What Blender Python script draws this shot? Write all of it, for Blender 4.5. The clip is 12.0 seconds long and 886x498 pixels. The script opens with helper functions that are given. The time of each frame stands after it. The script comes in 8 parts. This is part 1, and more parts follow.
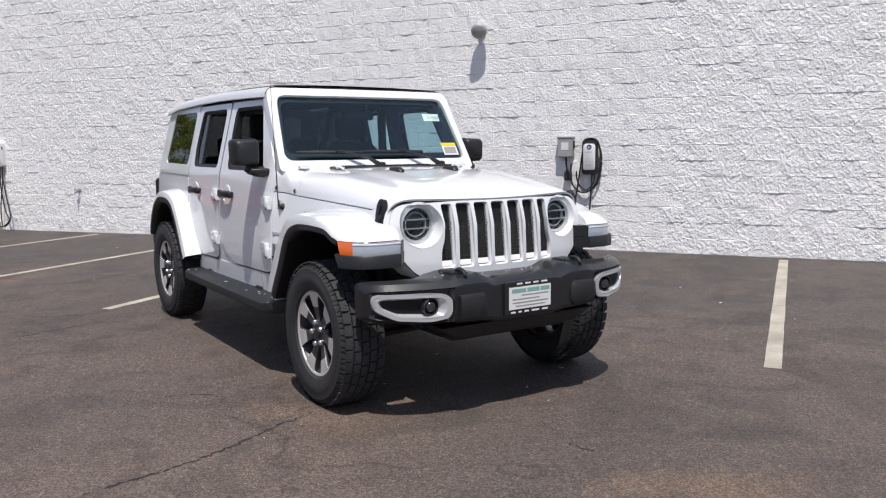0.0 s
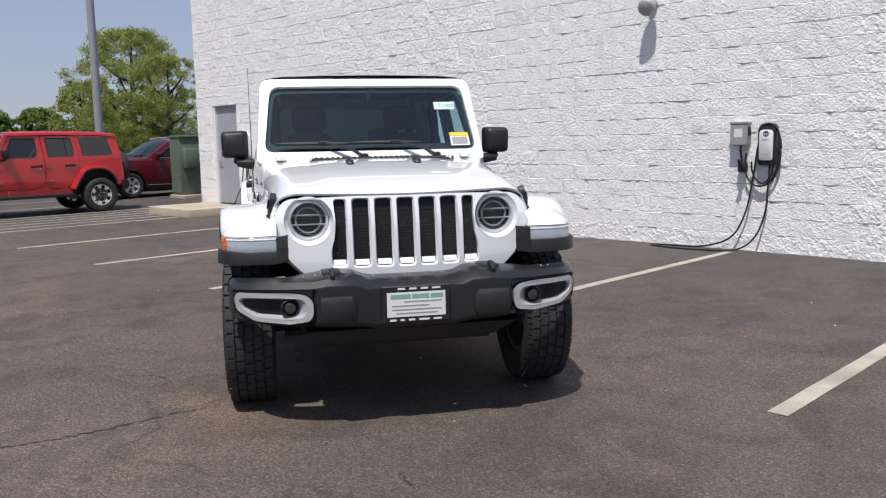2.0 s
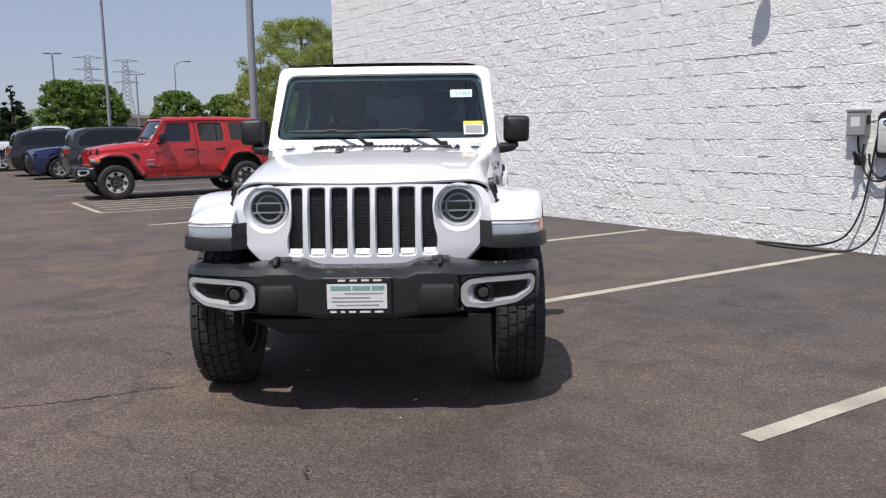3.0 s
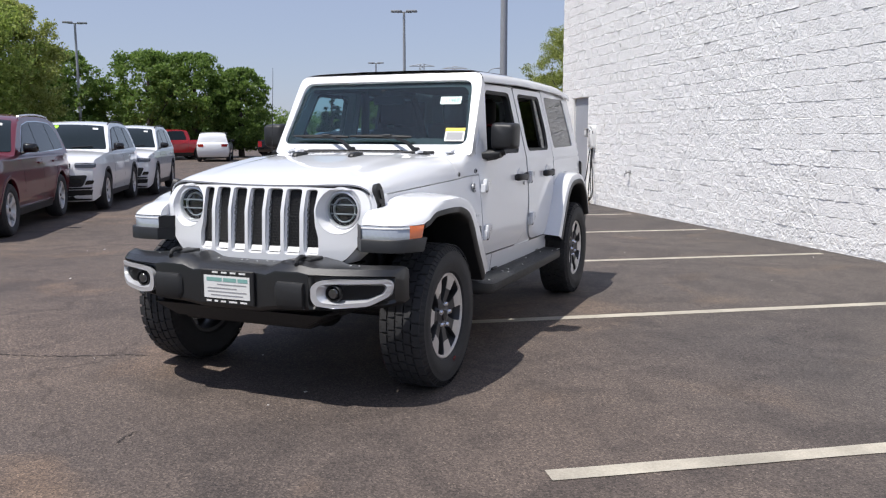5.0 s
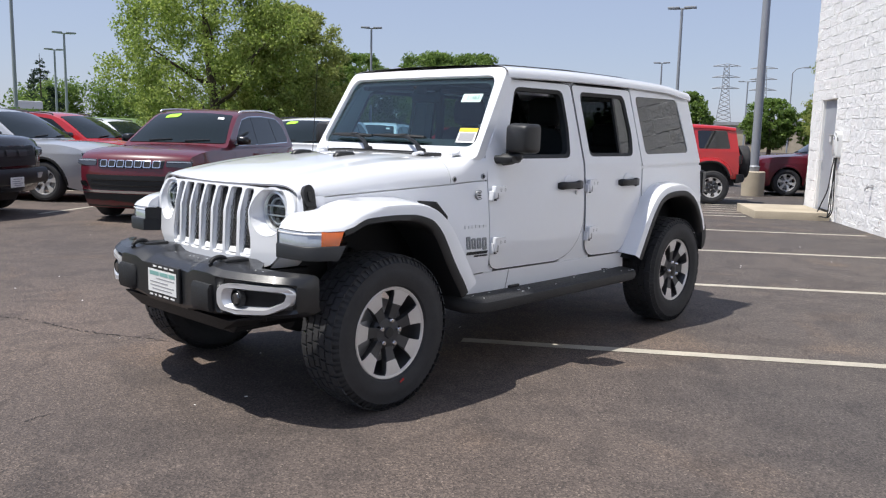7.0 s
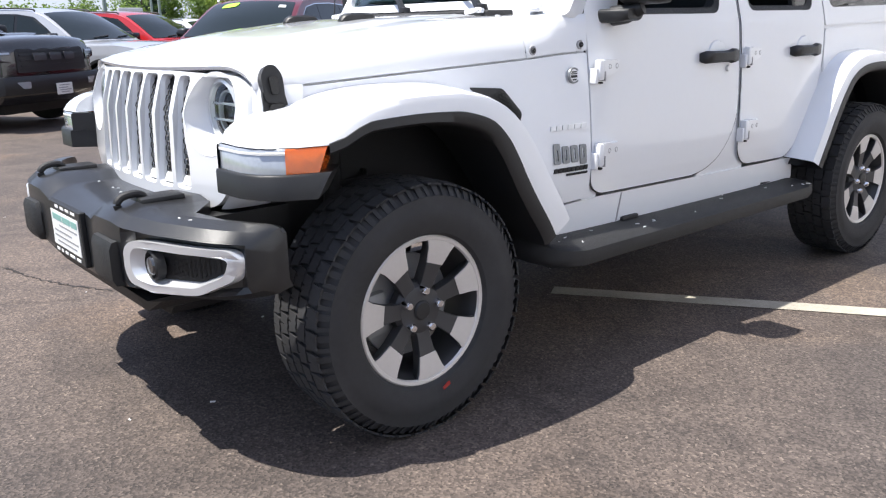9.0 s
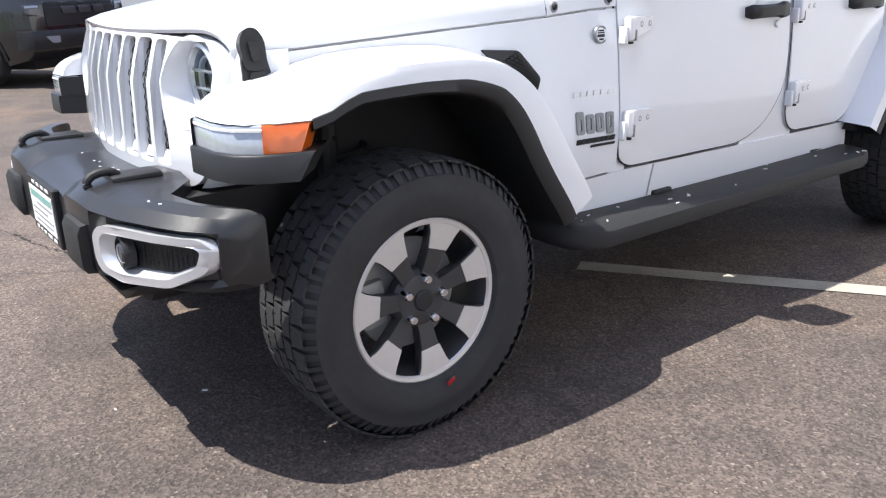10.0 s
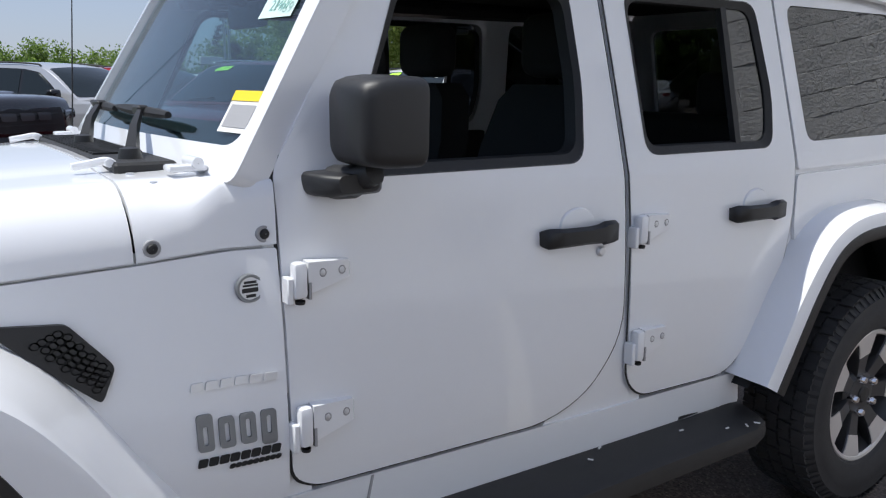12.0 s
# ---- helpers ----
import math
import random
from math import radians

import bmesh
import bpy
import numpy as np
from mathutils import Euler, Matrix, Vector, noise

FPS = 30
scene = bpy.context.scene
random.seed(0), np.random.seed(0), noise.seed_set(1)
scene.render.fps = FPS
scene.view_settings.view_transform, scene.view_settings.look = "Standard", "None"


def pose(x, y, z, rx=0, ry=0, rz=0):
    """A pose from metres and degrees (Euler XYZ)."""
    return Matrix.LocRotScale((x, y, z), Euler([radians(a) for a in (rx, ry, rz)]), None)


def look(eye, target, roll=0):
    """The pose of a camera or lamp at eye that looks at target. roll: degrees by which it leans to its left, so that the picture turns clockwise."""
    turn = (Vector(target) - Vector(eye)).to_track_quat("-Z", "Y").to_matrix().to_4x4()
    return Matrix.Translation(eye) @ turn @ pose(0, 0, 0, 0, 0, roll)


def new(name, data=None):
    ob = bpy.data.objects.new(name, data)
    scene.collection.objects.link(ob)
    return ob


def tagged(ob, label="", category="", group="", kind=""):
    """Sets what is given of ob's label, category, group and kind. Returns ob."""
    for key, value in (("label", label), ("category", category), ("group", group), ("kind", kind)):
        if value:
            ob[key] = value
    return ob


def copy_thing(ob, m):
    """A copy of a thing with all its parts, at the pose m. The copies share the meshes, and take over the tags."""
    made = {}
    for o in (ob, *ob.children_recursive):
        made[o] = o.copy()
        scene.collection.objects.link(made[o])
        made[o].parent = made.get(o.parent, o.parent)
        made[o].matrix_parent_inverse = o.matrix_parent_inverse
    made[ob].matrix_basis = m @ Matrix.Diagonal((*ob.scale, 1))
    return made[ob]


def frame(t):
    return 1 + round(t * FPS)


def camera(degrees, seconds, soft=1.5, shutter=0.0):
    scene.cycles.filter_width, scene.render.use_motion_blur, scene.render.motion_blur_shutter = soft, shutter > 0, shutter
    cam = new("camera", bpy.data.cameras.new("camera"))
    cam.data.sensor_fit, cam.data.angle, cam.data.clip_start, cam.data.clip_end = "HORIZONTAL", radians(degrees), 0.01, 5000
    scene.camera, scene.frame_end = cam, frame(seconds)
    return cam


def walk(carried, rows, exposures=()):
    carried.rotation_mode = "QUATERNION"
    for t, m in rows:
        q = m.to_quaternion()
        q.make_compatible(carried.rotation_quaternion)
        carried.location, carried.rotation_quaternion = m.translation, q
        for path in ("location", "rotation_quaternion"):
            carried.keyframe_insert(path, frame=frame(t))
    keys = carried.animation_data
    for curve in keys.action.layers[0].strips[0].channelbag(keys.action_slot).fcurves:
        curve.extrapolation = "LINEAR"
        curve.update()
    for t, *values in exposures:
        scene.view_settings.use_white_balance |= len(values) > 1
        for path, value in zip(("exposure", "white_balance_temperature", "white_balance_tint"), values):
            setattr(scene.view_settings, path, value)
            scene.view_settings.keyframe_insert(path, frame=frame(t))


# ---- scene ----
cam = camera(56.8, 12.0, 1.2)
PATH = [
    (0, (4.078, -2.729, 1.415), (2.418, -1.642, 1.165), -0.5),
    (0.5, (4.215, -2.228, 1.384), (2.477, -1.272, 1.126), -0.5),
    (1, (4.398, -1.704, 1.39), (2.584, -0.9, 1.135), -0.8),
    (1.5, (4.518, -1.173, 1.389), (2.632, -0.561, 1.13), -0.9),
    (2, (4.534, -0.631, 1.396), (2.591, -0.239, 1.129), -1.1),
    (2.5, (4.595, -0.066, 1.406), (2.621, 0.105, 1.129), -1.1),
    (3, (4.517, 0.456, 1.398), (2.539, 0.429, 1.104), -0.8),
    (3.2, (4.505, 0.672, 1.396), (2.53, 0.57, 1.1), -0.7),
    (4.8, (4.173, 2.39, 1.41), (2.317, 1.701, 1.131), 0.0),
    (5, (4.133, 2.6, 1.394), (2.304, 1.84, 1.117), 0.0),
    (5.5, (3.847, 3.038, 1.411), (2.099, 2.105, 1.142), 0.4),
    (6, (3.569, 3.476, 1.436), (1.923, 2.372, 1.169), 0.8),
    (6.5, (3.196, 3.71, 1.425), (1.648, 2.475, 1.151), 1.6),
    (7, (2.799, 3.841, 1.411), (1.346, 2.496, 1.128), 1.3),
    (7.2, (2.664, 3.865, 1.421), (1.246, 2.484, 1.134), 1.1),
    (8.8, (1.572, 2.907, 1.272), (0.326, 1.423, 0.778), -1.3),
    (9, (1.47, 2.756, 1.241), (0.234, 1.276, 0.712), -1.3),
    (9.5, (1.34, 2.567, 1.237), (0.137, 1.087, 0.636), -1.7),
    (10, (1.219, 2.616, 1.258), (0.084, 1.098, 0.618), -1.8),
    (10.5, (0.911, 2.839, 1.29), (-0.159, 1.266, 0.673), -0.6),
    (11, (0.558, 2.757, 1.353), (-0.539, 1.173, 0.816), 0.9),
    (11.5, (0.172, 2.551, 1.401), (-0.943, 0.945, 0.981), 0.5),
    (12, (-0.249, 2.272, 1.464), (-1.367, 0.664, 1.058), 0.5),
]
LIGHTING = [(0, 0.09, 6600, 11), (3.0, 0.14, 6600, 11), (5.0, 0.29, 6550, 10), (7.2, 0.44, 6540, 9), (8.8, 0.93, 6560, 9), (10.2, 1.13, 6560, 9), (11.0, 0.88, 6520, 9), (11.5, 0.60, 6460, 9), (12.0, 0.27, 6380, 8)]
walk(cam, [(t, look(eye, target, roll)) for t, eye, target, roll in PATH], LIGHTING)

# ---- light ----
SUN_TO = Vector((0.376, -0.22, 1.0)).normalized()  # towards the sun
world = bpy.data.worlds.new("sky")
scene.world = world
world.use_nodes = True
wn = world.node_tree.nodes
sky_node = wn.new("ShaderNodeTexSky")
sky_node.sky_type = "NISHITA"
sky_node.sun_disc = False
sky_node.sun_elevation = math.asin(SUN_TO.z)
sky_node.sun_rotation = math.atan2(SUN_TO.x, SUN_TO.y)
sky_node.air_density, sky_node.dust_density, sky_node.ozone_density = 1.0, 0.5, 2.5
wn["Background"].inputs["Strength"].default_value = 0.135
haze = wn.new("ShaderNodeMix")
haze.data_type = "RGBA"
haze.inputs[0].default_value = 0.76
haze.inputs[7].default_value = (2.22, 2.50, 3.55, 1)  # pale summer haze
world.node_tree.links.new(sky_node.outputs[0], haze.inputs[6])
world.node_tree.links.new(haze.outputs[2], wn["Background"].inputs["Color"])
sun_data = bpy.data.lights.new("sun", "SUN")
sun_data.energy, sun_data.angle, sun_data.color = 4.1, radians(0.5), (1.0, 0.965, 0.92)
sun = new("sun", sun_data)
sun.matrix_world = look((20, -12, 50), Vector((20, -12, 50)) - SUN_TO)

# ---- materials ----


def links_of(m):
    return m.node_tree.nodes, m.node_tree.links.new


def mat(name, color, rough=0.5, metal=0.0, coat=0.0, spread=0.12, scale=30.0, bump=0.0, bump_scale=80.0, big=0.0, big_scale=1.5, obj=True, emit=0.0):
    """A principled material with grain at two scales and optional relief."""
    m = bpy.data.materials.new(name)
    m.use_nodes = True
    nodes, link = links_of(m)
    b = nodes["Principled BSDF"]
    b.inputs["Roughness"].default_value, b.inputs["Metallic"].default_value = rough, metal
    b.inputs["Coat Weight"].default_value = coat
    b.inputs["Coat Roughness"].default_value = 0.03
    co = nodes.new("ShaderNodeTexCoord")
    fine = nodes.new("ShaderNodeTexNoise")
    fine.inputs["Scale"].default_value, fine.inputs["Detail"].default_value = scale, 5
    link(co.outputs["Object"], fine.inputs["Vector"])
    mix = nodes.new("ShaderNodeMix")
    mix.data_type = "RGBA"
    dark = tuple(c * (1 - spread) for c in color)
    light = tuple(min(1, c * (1 + spread)) for c in color)
    mix.inputs[6].default_value, mix.inputs[7].default_value = (*dark, 1), (*light, 1)
    link(fine.outputs["Fac"], mix.inputs[0])
    last = mix.outputs[2]
    if big:
        wide = nodes.new("ShaderNodeTexNoise")
        wide.inputs["Scale"].default_value, wide.inputs["Detail"].default_value = big_scale, 4
        link(co.outputs["Object"], wide.inputs["Vector"])
        ramp = nodes.new("ShaderNodeMapRange")
        ramp.inputs[1].default_value, ramp.inputs[2].default_value = 0.3, 0.7
        ramp.inputs[3].default_value, ramp.inputs[4].default_value = 1 - big, 1 + big
        link(wide.outputs["Fac"], ramp.inputs[0])
        mul = nodes.new("ShaderNodeMix")
        mul.data_type, mul.blend_type = "RGBA", "MULTIPLY"
        mul.inputs[0].default_value = 1
        link(last, mul.inputs[6])
        link(ramp.outputs[0], mul.inputs[7])
        last = mul.outputs[2]
    link(last, b.inputs["Base Color"])
    if bump:
        hi = nodes.new("ShaderNodeTexNoise")
        hi.inputs["Scale"].default_value, hi.inputs["Detail"].default_value = bump_scale, 4
        link(co.outputs["Object"], hi.inputs["Vector"])
        bp = nodes.new("ShaderNodeBump")
        bp.inputs["Strength"].default_value, bp.inputs["Distance"].default_value = bump, 0.004
        link(hi.outputs["Fac"], bp.inputs["Height"])
        link(bp.outputs[0], b.inputs["Normal"])
    if emit:
        b.inputs["Emission Color"].default_value = (*color, 1)
        b.inputs["Emission Strength"].default_value = emit
    return m


def glass(name, tint=(0.9, 0.95, 0.93), dark=0.0, rough=0.0, gloss=0.04):
    """Thin pane: clear or tinted transparency under a glossy face."""
    m = bpy.data.materials.new(name)
    m.use_nodes = True
    nodes, link = links_of(m)
    nodes.remove(nodes["Principled BSDF"])
    out = nodes["Material Output"]
    tr = nodes.new("ShaderNodeBsdfTransparent")
    tr.inputs[0].default_value = (*[c * (1 - dark) for c in tint], 1)
    gl = nodes.new("ShaderNodeBsdfGlossy")
    gl.inputs["Roughness"].default_value = rough
    fr = nodes.new("ShaderNodeLayerWeight")
    fr.inputs[0].default_value = 0.5
    pw = nodes.new("ShaderNodeMath")
    pw.operation = "POWER"
    pw.inputs[1].default_value = 4.0
    link(fr.outputs["Facing"], pw.inputs[0])
    sc = nodes.new("ShaderNodeMapRange")
    sc.inputs[3].default_value, sc.inputs[4].default_value = gloss, 0.9
    link(pw.outputs[0], sc.inputs[0])
    mx = nodes.new("ShaderNodeMixShader")
    link(sc.outputs[0], mx.inputs[0])
    link(tr.outputs[0], mx.inputs[1])
    link(gl.outputs[0], mx.inputs[2])
    link(mx.outputs[0], out.inputs[0])
    return m


def asphalt_material():
    m = bpy.data.materials.new("asphalt")
    m.use_nodes = True
    nodes, link = links_of(m)
    b = nodes["Principled BSDF"]
    co = nodes.new("ShaderNodeTexCoord")

    def noise_at(scale, detail=4.0, distort=0.0):
        n = nodes.new("ShaderNodeTexNoise")
        n.inputs["Scale"].default_value, n.inputs["Detail"].default_value, n.inputs["Distortion"].default_value = scale, detail, distort
        link(co.outputs["Object"], n.inputs["Vector"])
        return n.outputs["Fac"]

    def ramp(src, stops):
        r = nodes.new("ShaderNodeValToRGB")
        el = r.color_ramp.elements
        el[0].position, el[0].color = stops[0][0], (*stops[0][1], 1)
        el[1].position, el[1].color = stops[1][0], (*stops[1][1], 1)
        for p, c in stops[2:]:
            e = el.new(p)
            e.color = (*c, 1)
        link(src, r.inputs[0])
        return r.outputs[0]

    def blend(kind, a, bb, fac=1.0):
        x = nodes.new("ShaderNodeMix")
        x.data_type, x.blend_type = "RGBA", kind
        x.inputs[0].default_value = fac
        link(a, x.inputs[6])
        link(bb, x.inputs[7])
        return x.outputs[2]

    vor = nodes.new("ShaderNodeTexVoronoi")
    vor.inputs["Scale"].default_value = 130
    link(co.outputs["Object"], vor.inputs["Vector"])
    stone = ramp(vor.outputs["Color"], [(0.0, (0.034, 0.029, 0.027)), (1.0, (0.27, 0.23, 0.20)), (0.50, (0.092, 0.077, 0.070)), (0.86, (0.155, 0.130, 0.115))])
    patch = ramp(noise_at(0.35, 5, 0.6), [(0.3, (0.78, 0.78, 0.80)), (0.72, (1.22, 1.16, 1.10))])
    stain = ramp(noise_at(1.9, 6, 1.2), [(0.34, (0.72, 0.72, 0.73)), (0.55, (1.04, 1.03, 1.02))])
    crack = nodes.new("ShaderNodeTexVoronoi")
    crack.feature = "DISTANCE_TO_EDGE"
    crack.inputs["Scale"].default_value = 0.42
    bent = nodes.new("ShaderNodeVectorMath")
    bent.operation = "MULTIPLY_ADD"
    wob = nodes.new("ShaderNodeTexNoise")
    wob.inputs["Scale"].default_value, wob.inputs["Detail"].default_value = 2.2, 5
    link(co.outputs["Object"], wob.inputs["Vector"])
    link(wob.outputs["Color"], bent.inputs[0])
    bent.inputs[1].default_value = (0.9, 0.9, 0.0)
    link(co.outputs["Object"], bent.inputs[2])
    link(bent.outputs[0], crack.inputs["Vector"])
    gate = nodes.new("ShaderNodeMath")
    gate.operation = "ADD"
    open_up = nodes.new("ShaderNodeMapRange")
    open_up.inputs[1].default_value, open_up.inputs[2].default_value = 0.56, 0.50
    open_up.inputs[3].default_value, open_up.inputs[4].default_value = 0.0, 0.02
    link(noise_at(0.45, 3), open_up.inputs[0])
    link(crack.outputs["Distance"], gate.inputs[0])
    link(open_up.outputs[0], gate.inputs[1])
    lines = ramp(gate.outputs[0], [(0.0012, (0.66, 0.65, 0.64)), (0.006, (1.0, 1.0, 1.0))])
    sand = ramp(noise_at(0.8, 6, 0.8), [(0.56, (1.0, 1.0, 1.0)), (0.74, (1.45, 1.30, 1.12))])
    # sealed bays along the building, darker than the worn aisle
    lie = nodes.new("ShaderNodeVectorMath")
    lie.operation = "DOT_PRODUCT"
    lie.inputs[1].default_value = (math.sin(radians(33.6)), -math.cos(radians(33.6)), 0)
    link(co.outputs["Object"], lie.inputs[0])
    ragged = nodes.new("ShaderNodeMath")
    ragged.operation = "MULTIPLY_ADD"
    ragged.inputs[1].default_value = 1.6
    link(noise_at(0.7, 5, 0.4), ragged.inputs[0])
    link(lie.outputs["Value"], ragged.inputs[2])
    span = nodes.new("ShaderNodeMapRange")
    span.inputs[1].default_value, span.inputs[2].default_value = -2.3, -0.4
    link(ragged.outputs[0], span.inputs[0])
    sealed = ramp(span.outputs[0], [(0.0, (0.80, 0.83, 0.86)), (1.0, (1.04, 1.0, 0.96))])
    last = blend("MULTIPLY", blend("MULTIPLY", blend("MULTIPLY", stone, patch), stain), sealed)
    last = blend("MULTIPLY", blend("MULTIPLY", last, lines), sand)
    link(last, b.inputs["Base Color"])
    b.inputs["Roughness"].default_value = 0.78
    b.inputs["Specular IOR Level"].default_value = 0.45
    bp = nodes.new("ShaderNodeBump")
    bp.inputs["Strength"].default_value, bp.inputs["Distance"].default_value = 0.38, 0.004
    add = nodes.new("ShaderNodeMath")
    add.operation = "ADD"
    link(vor.outputs["Distance"], add.inputs[0])
    link(noise_at(40, 5), add.inputs[1])
    link(add.outputs[0], bp.inputs["Height"])
    link(bp.outputs[0], b.inputs["Normal"])
    return m


def block_material():
    """White-painted split-face masonry: rough chips as relief, a little grime."""
    m = bpy.data.materials.new("painted_split_block")
    m.use_nodes = True
    nodes, link = links_of(m)
    b = nodes["Principled BSDF"]
    geo = nodes.new("ShaderNodeNewGeometry")
    info = nodes.new("ShaderNodeObjectInfo")

    def noise_at(scale, detail=5.0, rough=0.6):
        n = nodes.new("ShaderNodeTexNoise")
        n.inputs["Scale"].default_value, n.inputs["Detail"].default_value, n.inputs["Roughness"].default_value = scale, detail, rough
        link(geo.outputs["Position"], n.inputs["Vector"])
        return n.outputs["Fac"]

    grime = nodes.new("ShaderNodeValToRGB")
    el = grime.color_ramp.elements
    el[0].position, el[0].color = 0.26, (0.78, 0.775, 0.76, 1)
    el[1].position, el[1].color = 0.46, (0.89, 0.885, 0.875, 1)
    link(noise_at(2.6, 7), grime.inputs[0])
    link(grime.outputs[0], b.inputs["Base Color"])
    b.inputs["Roughness"].default_value = 0.6
    vor = nodes.new("ShaderNodeTexVoronoi")
    vor.inputs["Scale"].default_value = 34
    link(geo.outputs["Position"], vor.inputs["Vector"])
    add = nodes.new("ShaderNodeMath")
    add.operation = "MULTIPLY_ADD"
    add.inputs[1].default_value = 0.62
    link(vor.outputs["Distance"], add.inputs[0])
    fine = nodes.new("ShaderNodeTexVoronoi")
    fine.inputs["Scale"].default_value = 78
    link(geo.outputs["Position"], fine.inputs["Vector"])
    chips = nodes.new("ShaderNodeMath")
    chips.operation = "MULTIPLY_ADD"
    chips.inputs[1].default_value = 0.38
    link(fine.outputs["Distance"], chips.inputs[0])
    grain = nodes.new("ShaderNodeMath")
    grain.operation = "MULTIPLY"
    grain.inputs[1].default_value = 0.55
    link(noise_at(26, 6, 0.66), grain.inputs[0])
    link(grain.outputs[0], chips.inputs[2])
    link(chips.outputs[0], add.inputs[2])
    bp = nodes.new("ShaderNodeBump")
    bp.inputs["Strength"].default_value, bp.inputs["Distance"].default_value = 1.0, 0.0088
    link(add.outputs[0], bp.inputs["Height"])
    link(bp.outputs[0], b.inputs["Normal"])
    return m


ASPHALT = asphalt_material()
BLOCK = block_material()
LINE = mat("road_paint", (0.41, 0.375, 0.31), 0.75, spread=0.3, scale=90, bump=0.5, bump_scale=260, big=0.25, big_scale=3)
CONCRETE = mat("concrete", (0.42, 0.36, 0.27), 0.85, spread=0.15, scale=60, bump=0.4, bump_scale=90, big=0.15)
FOOTING = mat("painted_footing", (0.78, 0.77, 0.75), 0.7, spread=0.06, scale=20, bump=0.3, big=0.08)
DOOR_GREY = mat("grey_door_paint", (0.36, 0.38, 0.42), 0.45, spread=0.05, scale=8, big=0.06)
METAL_GREY = mat("galvanised_metal", (0.38, 0.38, 0.38), 0.5, 0.3, spread=0.12, scale=25, big=0.1)
POLE_GREY = mat("pole_paint", (0.30, 0.315, 0.34), 0.5, 0.1, spread=0.1, scale=10)
BLACK = mat("black_plastic", (0.014, 0.0143, 0.0155), 0.58, spread=0.2, scale=300, bump=0.25, bump_scale=900)
SATIN = mat("satin_black_plastic", (0.015, 0.0153, 0.0165), 0.46, spread=0.15, scale=200, bump=0.12, bump_scale=900)
BLACK_GLOSS = mat("gloss_black_plastic", (0.012, 0.012, 0.013), 0.18, spread=0.15, scale=60)
BUMPER = mat("bumper_plastic", (0.013, 0.0135, 0.015), 0.36, spread=0.15, scale=200, bump=0.10, bump_scale=900, coat=0.25)
RUBBER = mat("tyre_rubber", (0.028, 0.028, 0.030), 0.75, spread=0.25, scale=40, bump=0.3, bump_scale=300, big=0.2, big_scale=6)
CABLE = mat("cable_rubber", (0.02, 0.02, 0.02), 0.5)
WHITE_PLASTIC = mat("white_plastic", (0.75, 0.75, 0.74), 0.35, spread=0.03)
DARK_BLUE = mat("dark_blue_print", (0.02, 0.04, 0.14), 0.4)
GREEN_BOX = mat("green_cabinet_paint", (0.125, 0.165, 0.120), 0.55, spread=0.12, scale=12, big=0.15)
WHITE_PAINT = mat("white_car_paint", (0.80, 0.81, 0.83), 0.32, coat=1.0, spread=0.01)
RED_PAINT = mat("red_car_paint", (0.46, 0.006, 0.010), 0.38, coat=1.0, spread=0.03)
MAROON_PAINT = mat("maroon_car_paint", (0.105, 0.002, 0.011), 0.35, coat=0.8, spread=0.05)
GREY_PAINT = mat("silver_car_paint", (0.52, 0.53, 0.55), 0.32, 0.35, coat=1.0, spread=0.05)
NAVY_PAINT = mat("navy_car_paint", (0.012, 0.026, 0.095), 0.3, 0.1, coat=1.0, spread=0.05)
CHARCOAL_PAINT = mat("charcoal_car_paint", (0.03, 0.032, 0.036), 0.3, 0.2, coat=1.0, spread=0.05)
BLACK_PAINT = mat("black_car_paint", (0.012, 0.012, 0.013), 0.25, coat=1.0, spread=0.05)
SILVER = mat("machined_alloy", (0.70, 0.68, 0.66), 0.34, 0.45, spread=0.05, scale=60)
GUNMETAL = mat("gunmetal_alloy", (0.06, 0.06, 0.063), 0.42, 0.35, spread=0.06)
BEZEL = mat("satin_silver_trim", (0.70, 0.71, 0.73), 0.30, 0.55, spread=0.03)
CHROME = mat("chrome", (0.78, 0.78, 0.80), 0.12, 1.0, spread=0.02)
BADGE_GREY = mat("badge_grey", (0.23, 0.24, 0.25), 0.35, 0.5, spread=0.05)
AMBER = mat("amber_lens", (0.72, 0.13, 0.01), 0.15, coat=1.0, spread=0.08, scale=120)
RED_LENS = mat("red_lens", (0.35, 0.01, 0.012), 0.12, coat=1.0, spread=0.08)
CLEAR_LENS = mat("clear_lamp_lens", (0.40, 0.43, 0.47), 0.12, 0.25, coat=1.0, spread=0.15, scale=60)
LAMP_DARK = mat("lamp_interior", (0.07, 0.072, 0.076), 0.18, 0.6, coat=1.0, spread=0.3, scale=30)
FABRIC = mat("black_seat_fabric", (0.014, 0.014, 0.015), 0.85, spread=0.2, scale=120)
INTERIOR = mat("dark_interior_plastic", (0.017, 0.017, 0.018), 0.7, spread=0.15, scale=80)
SOFT_TOP = mat("black_canvas", (0.018, 0.018, 0.019), 0.9, spread=0.25, scale=300, bump=0.4, bump_scale=500)
WINDSCREEN = glass("windscreen_glass", (0.66, 0.86, 0.90), 0.12, rough=0.012, gloss=0.07)
CLEAR_GLASS = glass("side_glass", (0.84, 0.89, 0.89), 0.1)
TINTED = glass("privacy_glass", (0.9, 0.93, 0.95), 0.80, gloss=0.11)
GATE_GLASS = glass("gate_glass", (0.88, 0.93, 0.95), 0.78, gloss=0.05)
DEEP_TINT = glass("deep_privacy_glass", (0.9, 0.93, 0.95), 0.95, gloss=0.06)
MESH_BLACK = mat("black_mesh", (0.010, 0.010, 0.011), 0.5)
